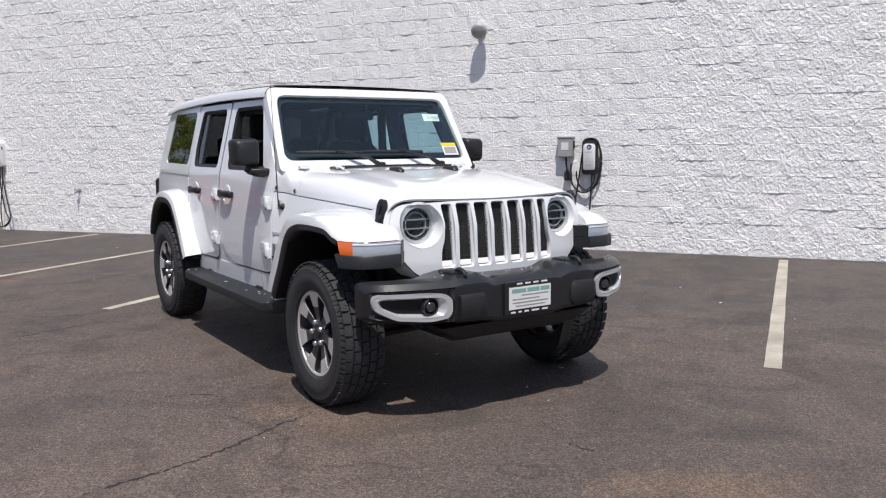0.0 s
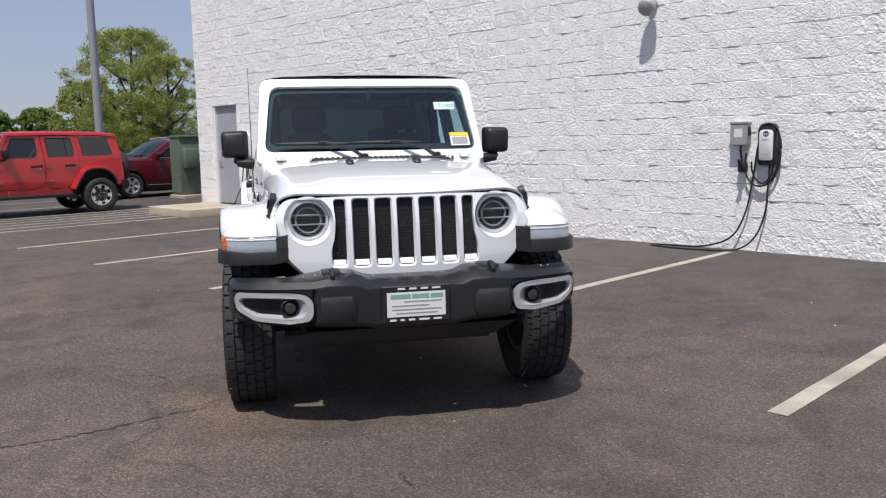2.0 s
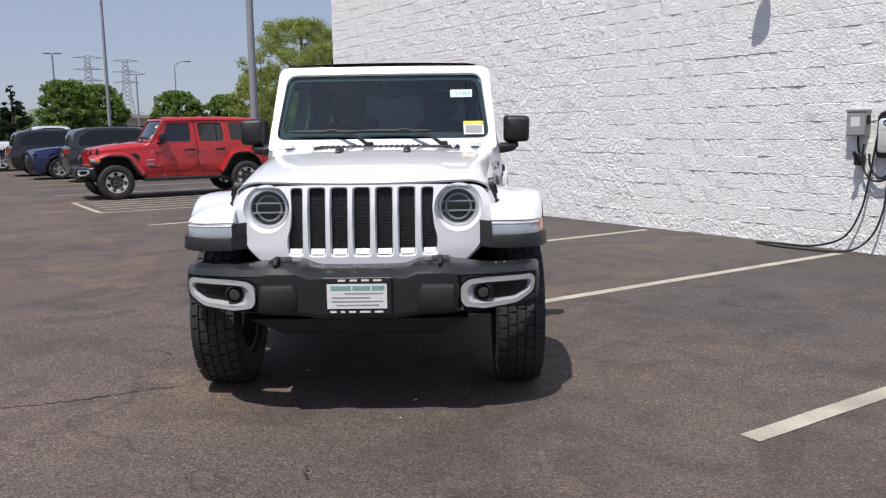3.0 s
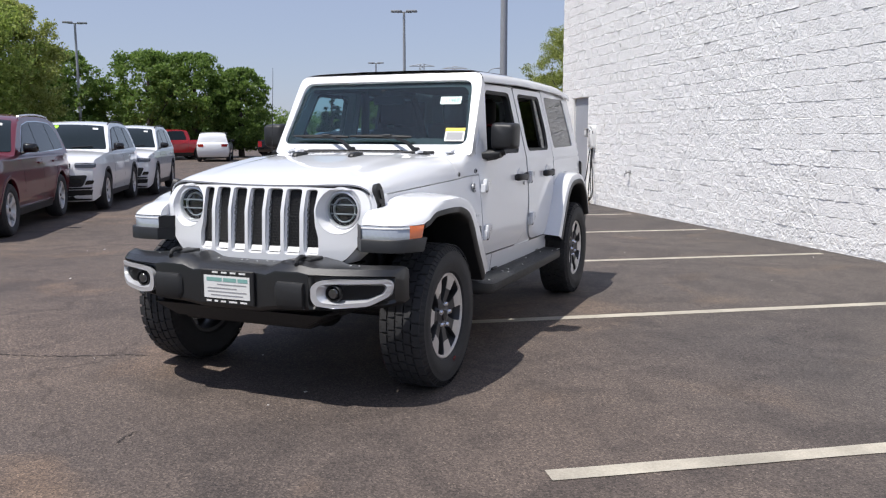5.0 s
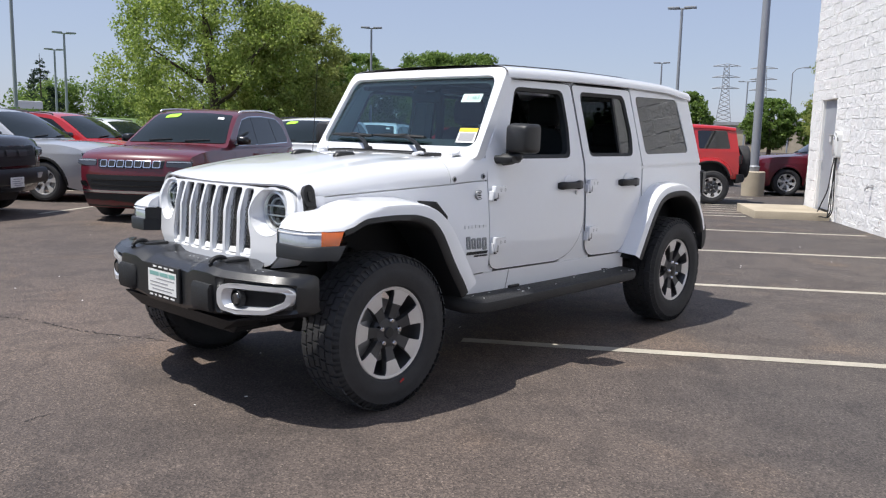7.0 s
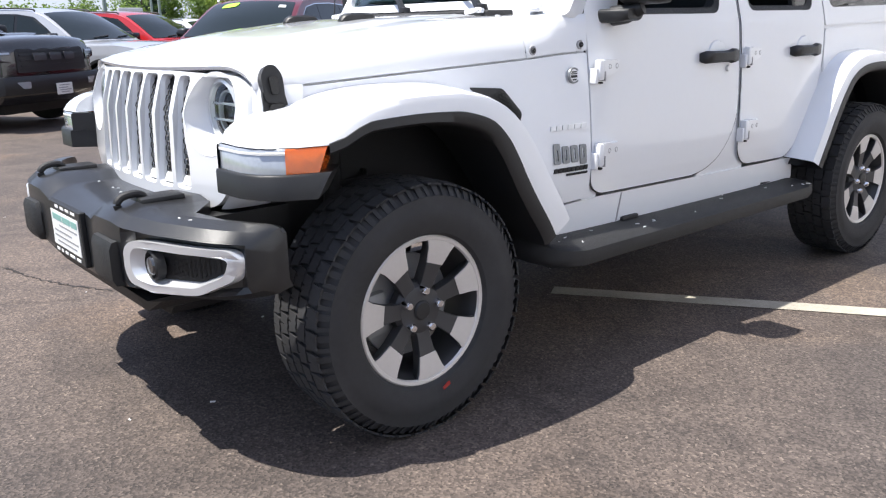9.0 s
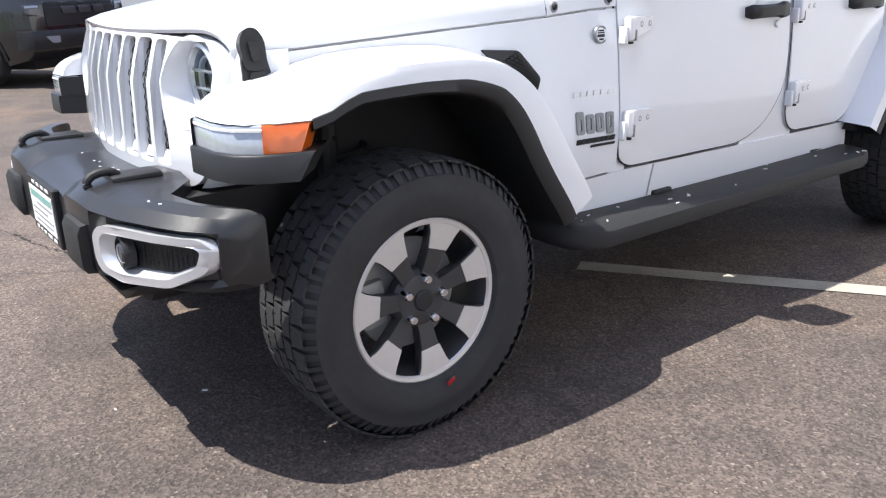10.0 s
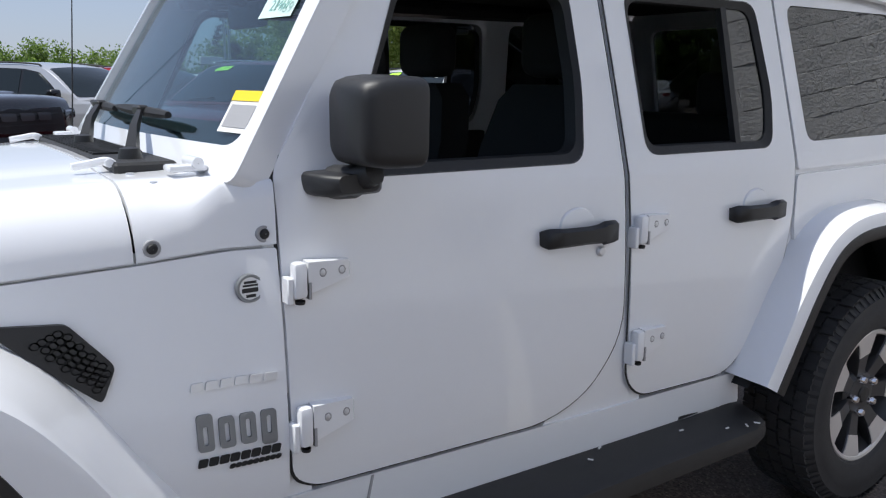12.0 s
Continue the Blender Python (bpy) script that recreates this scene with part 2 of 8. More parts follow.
YELLOW = mat("yellow_print", (0.85, 0.62, 0.02), 0.5, spread=0.02)
PAPER = mat("white_paper", (0.78, 0.78, 0.76), 0.6, spread=0.02)
PRINT_GREY = mat("grey_print", (0.33, 0.33, 0.34), 0.6, spread=0.3, scale=400)
MINT = mat("mint_sticker", (0.62, 0.80, 0.74), 0.5, spread=0.02)
TEAL = mat("teal_print", (0.22, 0.42, 0.38), 0.5)
LIME = mat("lime_sticker", (0.42, 0.85, 0.05), 0.5, spread=0.03)
BARK = mat("bark", (0.075, 0.058, 0.045), 0.9, spread=0.35, scale=14, bump=0.8, bump_scale=30)
GRASS = mat("grass", (0.085, 0.14, 0.030), 0.9, spread=0.35, scale=6, big=0.25, big_scale=0.15, bump=0.6, bump_scale=20)


def leaf_material(name, a, b2):
    m = bpy.data.materials.new(name)
    m.use_nodes = True
    nodes, link = links_of(m)
    bs = nodes["Principled BSDF"]
    geo = nodes.new("ShaderNodeNewGeometry")
    r = nodes.new("ShaderNodeValToRGB")
    r.color_ramp.elements[0].color, r.color_ramp.elements[1].color = (*a, 1), (*b2, 1)
    link(geo.outputs["Random Per Island"], r.inputs[0])
    link(r.outputs[0], bs.inputs["Base Color"])
    bs.inputs["Roughness"].default_value = 0.55
    tr = nodes.new("ShaderNodeBsdfTranslucent")
    link(r.outputs[0], tr.inputs[0])
    mx = nodes.new("ShaderNodeMixShader")
    mx.inputs[0].default_value = 0.58
    link(bs.outputs[0], mx.inputs[1])
    link(tr.outputs[0], mx.inputs[2])
    link(mx.outputs[0], nodes["Material Output"].inputs[0])
    return m


LEAF_OLIVE = leaf_material("olive_leaves", (0.20, 0.245, 0.055), (0.46, 0.50, 0.16))
LEAF_SPRING = leaf_material("spring_leaves", (0.15, 0.23, 0.04), (0.44, 0.52, 0.14))
LEAF_GREEN = leaf_material("green_leaves", (0.085, 0.155, 0.032), (0.26, 0.37, 0.09))
LEAF_DARK = leaf_material("dark_needles", (0.012, 0.030, 0.014), (0.030, 0.060, 0.026))
LEAF_HEDGE = leaf_material("hedge_leaves", (0.07, 0.15, 0.02), (0.17, 0.30, 0.05))

# ---- mesh helpers ----
from mathutils import geometry as geom2


def part(name, bm, material, parent=None, label="", flat=False, angle=35):
    """Link a bmesh as one mesh object, under a thing or a part."""
    me = bpy.data.meshes.new(name)
    bmesh.ops.recalc_face_normals(bm, faces=bm.faces)
    bm.to_mesh(me)
    bm.free()
    me.materials.append(material)
    if not flat:
        me.shade_smooth()
        me.set_sharp_from_angle(angle=radians(angle))
    ob = new(name, me)
    if parent is not None:
        ob.parent = parent
    if label:
        ob["label"] = label
    return ob


def thing(name, label, category, group="", m=None, kind=""):
    ob = tagged(new(name), label, category, group, kind)
    ob.empty_display_size = 0.2
    if m is not None:
        ob.matrix_basis = m
    return ob


def box(x0, x1, y0, y1, z0, z1, bevel=0.0, seg=2, bm=None):
    own = bmesh.new()
    bmesh.ops.create_cube(own, size=1)
    for v in own.verts:
        v.co = Vector((x0 + (v.co.x + 0.5) * (x1 - x0), y0 + (v.co.y + 0.5) * (y1 - y0), z0 + (v.co.z + 0.5) * (z1 - z0)))
    if bevel:
        bmesh.ops.bevel(own, geom=own.edges[:], offset=bevel, segments=seg, profile=0.5, affect="EDGES")
    return join(bm, own) if bm is not None else own


def join(bm, other, m=None):
    """Add other's geometry to bm."""
    if m is not None:
        other.transform(m)
    me = bpy.data.meshes.new("t")
    other.to_mesh(me)
    other.free()
    bm.from_mesh(me)
    bpy.data.meshes.remove(me)
    return bm


def loft(rings, closed=True, cap=True, bm=None):
    """Skin through rings of equal length; closed: each ring is a loop."""
    bm = bm or bmesh.new()
    rows = [[bm.verts.new(p) for p in ring] for ring in rings]
    n = len(rows[0])
    for a, b in zip(rows, rows[1:]):
        for i in range(n if closed else n - 1):
            j = (i + 1) % n
            bm.faces.new((a[i], a[j], b[j], b[i]))
    if cap and closed:
        bm.faces.new(rows[0])
        bm.faces.new(rows[-1])
    return bm


def tube(points, r, n=8, bm=None, cap=True):
    """A round bar along points; r: a number or one radius for each point."""
    pts = [Vector(p) for p in points]
    rs = r if isinstance(r, (list, tuple)) else [r] * len(pts)
    rings = []
    for i, p in enumerate(pts):
        d = (pts[min(i + 1, len(pts) - 1)] - pts[max(i - 1, 0)]).normalized()
        q = d.to_track_quat("Z", "Y")
        rings.append([p + q @ Vector((rs[i] * math.cos(a), rs[i] * math.sin(a), 0)) for a in (2 * math.pi * k / n for k in range(n))])
    return loft(rings, True, cap, bm)


def smooth_path(points, steps=8):
    """Catmull-Rom through points."""
    p = [Vector(q) for q in points]
    p = [p[0] * 2 - p[1], *p, p[-1] * 2 - p[-2]]
    out = []
    for i in range(1, len(p) - 2):
        for k in range(steps):
            t = k / steps
            a, b, c, d = p[i - 1], p[i], p[i + 1], p[i + 2]
            out.append(0.5 * (2 * b + (c - a) * t + (2 * a - 5 * b + 4 * c - d) * t * t + (3 * b - a - 3 * c + d) * t**3))
    return [*out, p[-2]]


def lathe(profile, n=32, axis="Y", bm=None, arc=1.0):
    """Turn (radius, along) pairs round an axis."""
    rings = []
    for r, h in profile:
        ring = []
        for k in range(n):
            a = 2 * math.pi * arc * k / n
            c, s = r * math.cos(a), r * math.sin(a)
            ring.append({"Y": (c, h, s), "X": (h, c, s), "Z": (c, s, h)}[axis])
        rings.append(ring)
    return loft(rings, True, False, bm)


def rounded(points, r, seg=4):
    """Round the corners of a 2D outline; r: a number or one for each corner."""
    out, n = [], len(points)
    for i, p in enumerate(points):
        rr = r[i] if isinstance(r, (list, tuple)) else r
        p = Vector(p)
        a, b = Vector(points[i - 1]) - p, Vector(points[(i + 1) % n]) - p
        rr = min(rr, a.length * 0.48, b.length * 0.48)
        if rr < 1e-4:
            out.append(tuple(p))
            continue
        a, b = p + a.normalized() * rr, p + b.normalized() * rr
        for k in range(seg + 1):
            t = k / seg
            out.append(tuple(a * (1 - t) ** 2 + p * 2 * t * (1 - t) + b * t * t))
    return out


def plate(outline, place, thick, holes=(), grid=0.0, bm=None):
    """A sheet: a 2D outline with holes, laid by place(a, b, depth), with thickness. grid: extra cuts, so that it can bend."""
    loops = [outline, *holes]
    flat = [Vector((a, b, 0)) for loop in loops for a, b in loop]
    tris = geom2.tessellate_polygon([[Vector((a, b, 0)) for a, b in loop] for loop in loops])
    own = bmesh.new()
    vs = [own.verts.new(p) for p in flat]
    for t in tris:
        try:
            own.faces.new([vs[i] for i in t])
        except ValueError:
            pass
    bmesh.ops.dissolve_limit(own, angle_limit=0.01, verts=own.verts[:], edges=own.edges[:]) if not holes and not grid else None
    if grid:
        for k, axis in ((0, Vector((1, 0, 0))), (1, Vector((0, 1, 0)))):
            lo, hi = min(v.co[k] for v in own.verts), max(v.co[k] for v in own.verts)
            c = math.floor(lo / grid) * grid + grid
            while c < hi - 1e-4:
                bmesh.ops.bisect_plane(own, geom=own.verts[:] + own.edges[:] + own.faces[:], plane_co=axis * c, plane_no=axis, dist=1e-5)
                c += grid
    bmesh.ops.recalc_face_normals(own, faces=own.faces)
    front = own.faces[:]
    edge = [e for e in own.edges if e.is_boundary]
    pairs = {}
    back = {}
    for v in own.verts[:]:
        a, b = v.co.x, v.co.y
        pairs[v] = (a, b)
    for v in list(pairs):
        a, b = pairs[v]
        back[v] = own.verts.new(place(a, b, thick))
        v.co = Vector(place(a, b, 0.0))
    for fc in front:
        own.faces.new([back[v] for v in reversed(fc.verts)])
    for e in edge:
        v, w = e.verts
        own.faces.new((v, w, back[w], back[v]))
    bmesh.ops.recalc_face_normals(own, faces=own.faces)
    return join(bm, own) if bm is not None else own


def lerp(table, x):
    """Linear table of (x, value)."""
    return float(np.interp(x, [a for a, _ in table], [b for _, b in table]))


# ---- the lot: u along the building, v out from it ----
TURN = 33.6
WALL_V = -6.40
LOT = pose(0, 0, 0, 0, 0, TURN)  # local x is u, local y is -v


def fall(u):
    """The asphalt falls away gently past the parked bays."""
    return -0.0085 * min(28.0, max(0.0, -u - 2.0))


def lot(u, v, z=0.0, turn=0.0):
    """A pose in the lot's axes; turn in degrees from facing along the wall."""
    p = LOT @ Vector((u, -v, z + fall(u)))
    return Matrix.Translation(p) @ pose(0, 0, 0, 0, 0, TURN + turn)

# ---- ground ----


def ground():
    """One sheet to the horizon, finer near the camera."""
    bm = bmesh.new()
    us = [-1500, -400, -150, -80, -50, -30, -24, -18, -14, -10, -6, -2, 2, 6, 12, 30, 80, 400, 1500]
    vs = [-1500, -300, -60, -20, -8, -4, 0, 4, 10, 20, 40, 80, 300, 1500]
    rows = [[bm.verts.new(LOT @ Vector((u, -v, fall(u)))) for u in us] for v in vs]
    for a, b in zip(rows, rows[1:]):
        for i in range(len(us) - 1):
            bm.faces.new((a[i], a[i + 1], b[i + 1], b[i]))
    return tagged(part("ground", bm, ASPHALT), "dark grey-brown worn asphalt parking lot surface", "asphalt", kind="structure")


ground()


def stripe(u0, v0, u1, v1, width=0.10, z=0.004):
    d = Vector((u1 - u0, v1 - v0)).normalized()
    s = Vector((-d.y, d.x)) * width / 2
    bm = bmesh.new()
    n = max(2, int(math.hypot(u1 - u0, v1 - v0) / 0.25))
    rng = random.Random(int(u0 * 100 + v0 * 10))
    a, b = [], []
    for k in range(n + 1):
        t = k / n
        u, v = u0 + (u1 - u0) * t, v0 + (v1 - v0) * t
        j, jj = rng.uniform(-0.004, 0.004), rng.uniform(-0.004, 0.004)
        a.append(bm.verts.new(LOT @ Vector((u + s.x * (1 + j * 10), -(v + s.y * (1 + j * 10)), fall(u) + z))))
        b.append(bm.verts.new(LOT @ Vector((u - s.x * (1 + jj * 10), -(v - s.y * (1 + jj * 10)), fall(u) + z))))
    for k in range(n):
        bm.faces.new((a[k], a[k + 1], b[k + 1], b[k]))
    return tagged(part("parking_line", bm, LINE, flat=True), "worn white painted parking line on asphalt", "road marking", "parking bay lines", "structure")


for u in (1.81, -0.97, -3.74, -6.50, -9.22):
    stripe(u, -0.92, u, -6.16, 0.105)
# hatched aisle beside the red car
stripe(-12.1, -0.75, -15.2, -0.75)
stripe(-12.1, -0.75, -12.1, -4.9)
stripe(-15.2, -0.75, -15.2, -6.2)
for u in (-12.75, -13.35, -13.95, -14.55):
    stripe(u, -0.95, u, -6.2, 0.09)
for u in (-18.0, -20.75, -23.5, -26.25, -29.0, -31.75):
    stripe(u, -0.75, u, -6.2)
for v in (6.9, 9.6):
    stripe(-7.5, v, -12.5, v)



def crack(points, width, seed):
    """A ragged open crack in the asphalt, edged with loose grit."""
    rng = random.Random(seed)
    path = smooth_path([(x, y, 0) for x, y in points], 14)
    bm = bmesh.new()
    a, b = [], []
    for i, p in enumerate(path):
        d = (path[min(i + 1, len(path) - 1)] - path[max(i - 1, 0)]).normalized()
        n = Vector((-d.y, d.x, 0))
        w = width * max(0.04, rng.uniform(-0.15, 0.8)) * min(1.0, 0.25 + i / 6, 0.25 + (len(path) - 1 - i) / 6)
        c = p + n * rng.uniform(-1.0, 1.0) * width
        z = fall((LOT.inverted() @ c).x) + 0.0025
        a.append(bm.verts.new((c.x + n.x * w, c.y + n.y * w, z)))
        b.append(bm.verts.new((c.x - n.x * w, c.y - n.y * w, z)))
    for i in range(len(path) - 1):
        bm.faces.new((a[i], a[i + 1], b[i + 1], b[i]))
    tagged(part("asphalt_crack", bm, CRACK, flat=True), "dark ragged crack in worn asphalt", "crack", "asphalt cracks", "structure")


CRACK = mat("crack_grit", (0.030, 0.026, 0.024), 0.95, spread=0.5, scale=150, bump=0.6, bump_scale=300)
crack([(0.74, -2.60), (0.56, -2.20), (0.50, -1.88), (0.39, -1.55), (0.24, -1.26), (0.11, -0.96)], 0.014, 1)
crack([(-2.80, -2.45), (-2.84, -2.12), (-2.92, -1.86), (-3.06, -1.46), (-2.76, -1.22)], 0.012, 2)
crack([(1.42, -0.14), (1.34, -0.16), (1.25, -0.17)], 0.008, 3)
crack([(-0.62, -1.62), (-0.55, -1.40), (-0.38, -1.28)], 0.009, 4)

# ---- building ----
WALL_U0, WALL_U1, WALL_TOP = -13.80, 9.0, 5.2
DOOR_U0, DOOR_U1, DOOR_TOP = -13.10, -12.12, 2.24


def wall_core():
    """The wall behind the blocks, with the door's opening through it; side wall and roof close the building."""
    bm = bmesh.new()
    z0 = -0.4
    for u0, u1, a, b in ((WALL_U0 + 0.02, DOOR_U0, z0, WALL_TOP), (DOOR_U1, WALL_U1, z0, WALL_TOP), (DOOR_U0, DOOR_U1, DOOR_TOP, WALL_TOP)):
        box(u0, u1, -WALL_V + 0.012, -WALL_V + 0.30, a, b, bm=bm)
    bm.transform(LOT)
    return part("wall_south", bm, FOOTING)


south = tagged(wall_core(), "white painted split-face concrete block building wall", "wall", kind="structure")
bm = box(WALL_U0 + 0.02, WALL_U0 + 0.30, -WALL_V + 0.30, -WALL_V + 12, -0.4, WALL_TOP)
bm.transform(LOT)
tagged(part("wall_west", bm, BLOCK), "white painted block side wall of building", "wall", kind="structure")
bm = box(WALL_U0 - 0.05, WALL_U1, -WALL_V - 0.04, -WALL_V + 12, WALL_TOP, WALL_TOP + 0.15)
bm.transform(LOT)
tagged(part("roof", bm, FOOTING), "flat white building roof edge", "roof", kind="structure")
bm = box(WALL_U1 - 0.3, WALL_U1 - 0.002, -WALL_V + 0.30, -WALL_V + 12, -0.4, WALL_TOP)
bm.transform(LOT)
tagged(part("wall_east", bm, FOOTING), "white painted end wall of building", "wall", kind="structure")
bm = bmesh.new()
for a, b in ((WALL_U0, DOOR_U0 - 0.1), (DOOR_U1 + 0.1, WALL_U1)):
    box(a, b, -WALL_V - 0.012, -WALL_V + 0.03, -0.3, 0.03, 0.006, 1, bm)
bm.transform(LOT)
tagged(part("baseboard", bm, FOOTING), "white painted concrete footing along wall", "footing", kind="structure")


def block_mesh(seed, nx=16, nz=8, w=0.399, h=0.1975, chip=0.0075):
    """One split-face block: a broken front of chips and ledges over square sides, standing out unevenly along its beds."""
    rng = np.random.default_rng(seed)
    wide = rng.normal(size=(4, 6))

    def broken(i, j):
        a, b = 4.9 * i / nx, 2.9 * j / nz
        i0, j0 = int(a), int(b)
        fa, fb = a - i0, b - j0
        q = wide[j0:j0 + 2, i0:i0 + 2]
        return (q[0, 0] * (1 - fa) + q[0, 1] * fa) * (1 - fb) + (q[1, 0] * (1 - fa) + q[1, 1] * fa) * fb

    rough = rng.random((nz + 1, nx + 1))
    step = w / nx
    verts = []
    for j in range(nz + 1):
        for i in range(nx + 1):
            end, bed = i in (0, nx), j in (0, nz)
            d = 0.010 + 0.0036 * broken(i, j) + chip * rough[j, i] ** 2.2
            d = max(0.002, d - 0.003 * bed - 0.002 * end)
            dx = 0.0 if end else (rng.random() - 0.5) * step * 0.8
            dz = 0.0 if bed else (rng.random() - 0.5) * step * 0.8
            up = h * (0.03 + 0.94 * (j - 1) / (nz - 2)) if not bed else h * (j > 0)
            verts.append((w * i / nx + dx, -d, up + (dz if 1 < j < nz - 1 else dz * 0.12)))
    at = lambda i, j: j * (nx + 1) + i
    faces = []
    for j in range(nz):
        for i in range(nx):
            q = at(i, j), at(i + 1, j), at(i + 1, j + 1), at(i, j + 1)
            faces += [(q[0], q[1], q[2]), (q[0], q[2], q[3])] if rng.random() < 0.5 else [(q[0], q[1], q[3]), (q[1], q[2], q[3])]
    n = len(verts)
    verts += [(0.0, 0.034, 0.0), (w, 0.034, 0.0), (w, 0.034, h), (0.0, 0.034, h)]
    faces.append((*[at(i, 0) for i in range(nx, -1, -1)], n, n + 1))
    faces.append((*[at(nx, j) for j in range(nz, -1, -1)], n + 1, n + 2))
    faces.append((*[at(i, nz) for i in range(nx + 1)], n + 2, n + 3))
    faces.append((*[at(0, j) for j in range(nz + 1)], n + 3, n))
    return verts, faces


def litter():
    """Petals and grit blown over the asphalt."""
    rng = random.Random(31)
    bm = bmesh.new()
    for k in range(44):
        u, v = rng.uniform(-7.5, 4.0), rng.uniform(-6.0, 5.5)
        p = LOT @ Vector((u, -v, fall(u)))
        l = rng.uniform(0.004, 0.010)
        join(bm, box(-l, l, -l * 0.45, l * 0.45, 0.0, 0.003), Matrix.Translation(p) @ Matrix.Rotation(rng.uniform(0, 6.3), 4, "Z"))
    tagged(part("petal_litter", bm, FOOTING, flat=True), "pale petals scattered over dark asphalt", "petals", kind="stuff")


litter()

# ---- the boxy off-road car: x forward from the front axle, y to its left ----
TYRE_R, TYRE_Y = 0.402, 0.80


def side_y(x, z):
    """Half width of the body's side skin."""
    y = lerp([(-3.62, 0.795), (-2.6, 0.812), (-1.9, 0.808), (-0.9, 0.790), (-0.6, 0.765), (0.36, 0.655)], x)
    lean = lerp([(-0.95, 0.03), (-0.80, 0.17), (0.36, 0.06)], x)
    y -= lean * max(0.0, min(z, 1.24) - 0.74)
    y -= 0.06 * max(0.0, 0.66 - z)
    y += 0.010 * math.sin(math.pi * max(0.0, min(1.0, (z - 0.6) / 0.62)))
    if z > 1.22:
        y -= 0.215 * (z - 1.22)
    return y


def grille_x(y, z):
    """The face: upright below, leaning back above a soft crease."""
    return 0.504 - 0.080 * (y / 0.65) ** 2 - 0.05 * max(0.0, z - 0.80) - 0.28 * max(0.0, z - 1.0) - 0.06 * max(0.0, 0.80 - z)


def ring_between(outer, inner, place, d0, d1, bm):
    """A band from one outline at depth d0 to another at d1."""
    return loft([[place(a, b, d0) for a, b in outer], [place(a, b, d1) for a, b in inner]], True, False, bm)


def grown(outline, k):
    """Move a convex-ish outline out from its centre by k."""
    ca, cb = sum(p[0] for p in outline) / len(outline), sum(p[1] for p in outline) / len(outline)
    ha = max(abs(p[0] - ca) for p in outline)
    hb = max(abs(p[1] - cb) for p in outline)
    return [(ca + (a - ca) * (1 + k / ha), cb + (b - cb) * (1 + k / hb)) for a, b in outline]


def circle(cy, cz, r, n=28):
    return [(cy + r * math.cos(2 * math.pi * k / n), cz + r * math.sin(2 * math.pi * k / n)) for k in range(n)]


def tyre_parts(rim, r=TYRE_R, w=0.255, rim_r=0.236, blocks=True):
    """Tyre with shoulders and, for near cars, cut tread blocks."""
    h = w / 2
    prof = [(rim_r, -h + 0.03), (rim_r + 0.01, -h + 0.012), (rim_r + 0.045, -h + 0.002), (r - 0.075, -h), (r - 0.04, -h + 0.008), (r - 0.018, -h + 0.028), (r - 0.012, -h + 0.05),
            (r - 0.010, 0), (r - 0.012, h - 0.05), (r - 0.018, h - 0.028), (r - 0.040, h - 0.008), (r - 0.043, h - 0.001), (r - 0.075, h), (r - 0.079, h + 0.002), (rim_r + 0.05, h - 0.001), (rim_r + 0.012, h - 0.012), (rim_r, h - 0.03)]
    tyre = part("tyre", lathe(prof, 72), RUBBER, rim)
    if not blocks:
        return tyre
    rng = random.Random(3)
    bm = bmesh.new()
    n = 76
    rows = [(-0.093, 0.045, 0.5), (-0.0455, 0.042, 0.0), (0.0, 0.041, 0.5), (0.0455, 0.042, 0.0), (0.093, 0.045, 0.5)]
    for c, wide, shift in rows:
        for k in range(n):
            a0 = 2 * math.pi * (k + shift + rng.uniform(-0.05, 0.05)) / n
            a1 = a0 + 2 * math.pi * 0.86 / n
            sk = 0.006 * (1 if (k + int(c * 100)) % 2 else -1)
            top, low = [], []
            for a, y in ((a0, c - wide / 2), (a0 + (a1 - a0) * 0.5, c - wide / 2 + 0.004), (a1, c - wide / 2), (a1 + sk / r, c + wide / 2), (a0 + (a1 - a0) * 0.5 + sk / r, c + wide / 2 - 0.004), (a0 + sk / r, c + wide / 2)):
                edge = 0.005 if abs(y) > 0.1 else 0.0
                top.append(bm.verts.new(((r - edge) * math.cos(a), y, (r - edge) * math.sin(a))))
                low.append(bm.verts.new(((r - 0.011) * math.cos(a), y, (r - 0.011) * math.sin(a))))
            bm.faces.new(top)
            for i in range(6):
                j = (i + 1) % 6
                bm.faces.new((top[i], top[j], low[j], low[i]))
    for s in (-1, 1):
        for k in range(n):
            a0 = 2 * math.pi * (k + 0.3) / n
            a1 = a0 + 2 * math.pi * (0.62 if k % 2 else 0.42) / n
            q = []
            for a in (a0, a1):
                for rr, y in ((r - 0.016, s * (h - 0.026)), (r - 0.044, s * (h - 0.004))):
                    q.append((Vector((rr * math.cos(a), y, rr * math.sin(a))), Vector(((rr + 0.003) * math.cos(a), y + s * 0.002, (rr + 0.003) * math.sin(a)))))
            v = [[bm.verts.new(p) for p in pair] for pair in q]
            bm.faces.new((v[0][1], v[2][1], v[3][1], v[1][1]))
            for i, j in ((0, 2), (2, 3), (3, 1), (1, 0)):
                bm.faces.new((v[i][0], v[j][0], v[j][1], v[i][1]))
    tread = part("tread", bm, RUBBER, rim, flat=True)
    tagged(tread, kind="stuff")
    return tyre


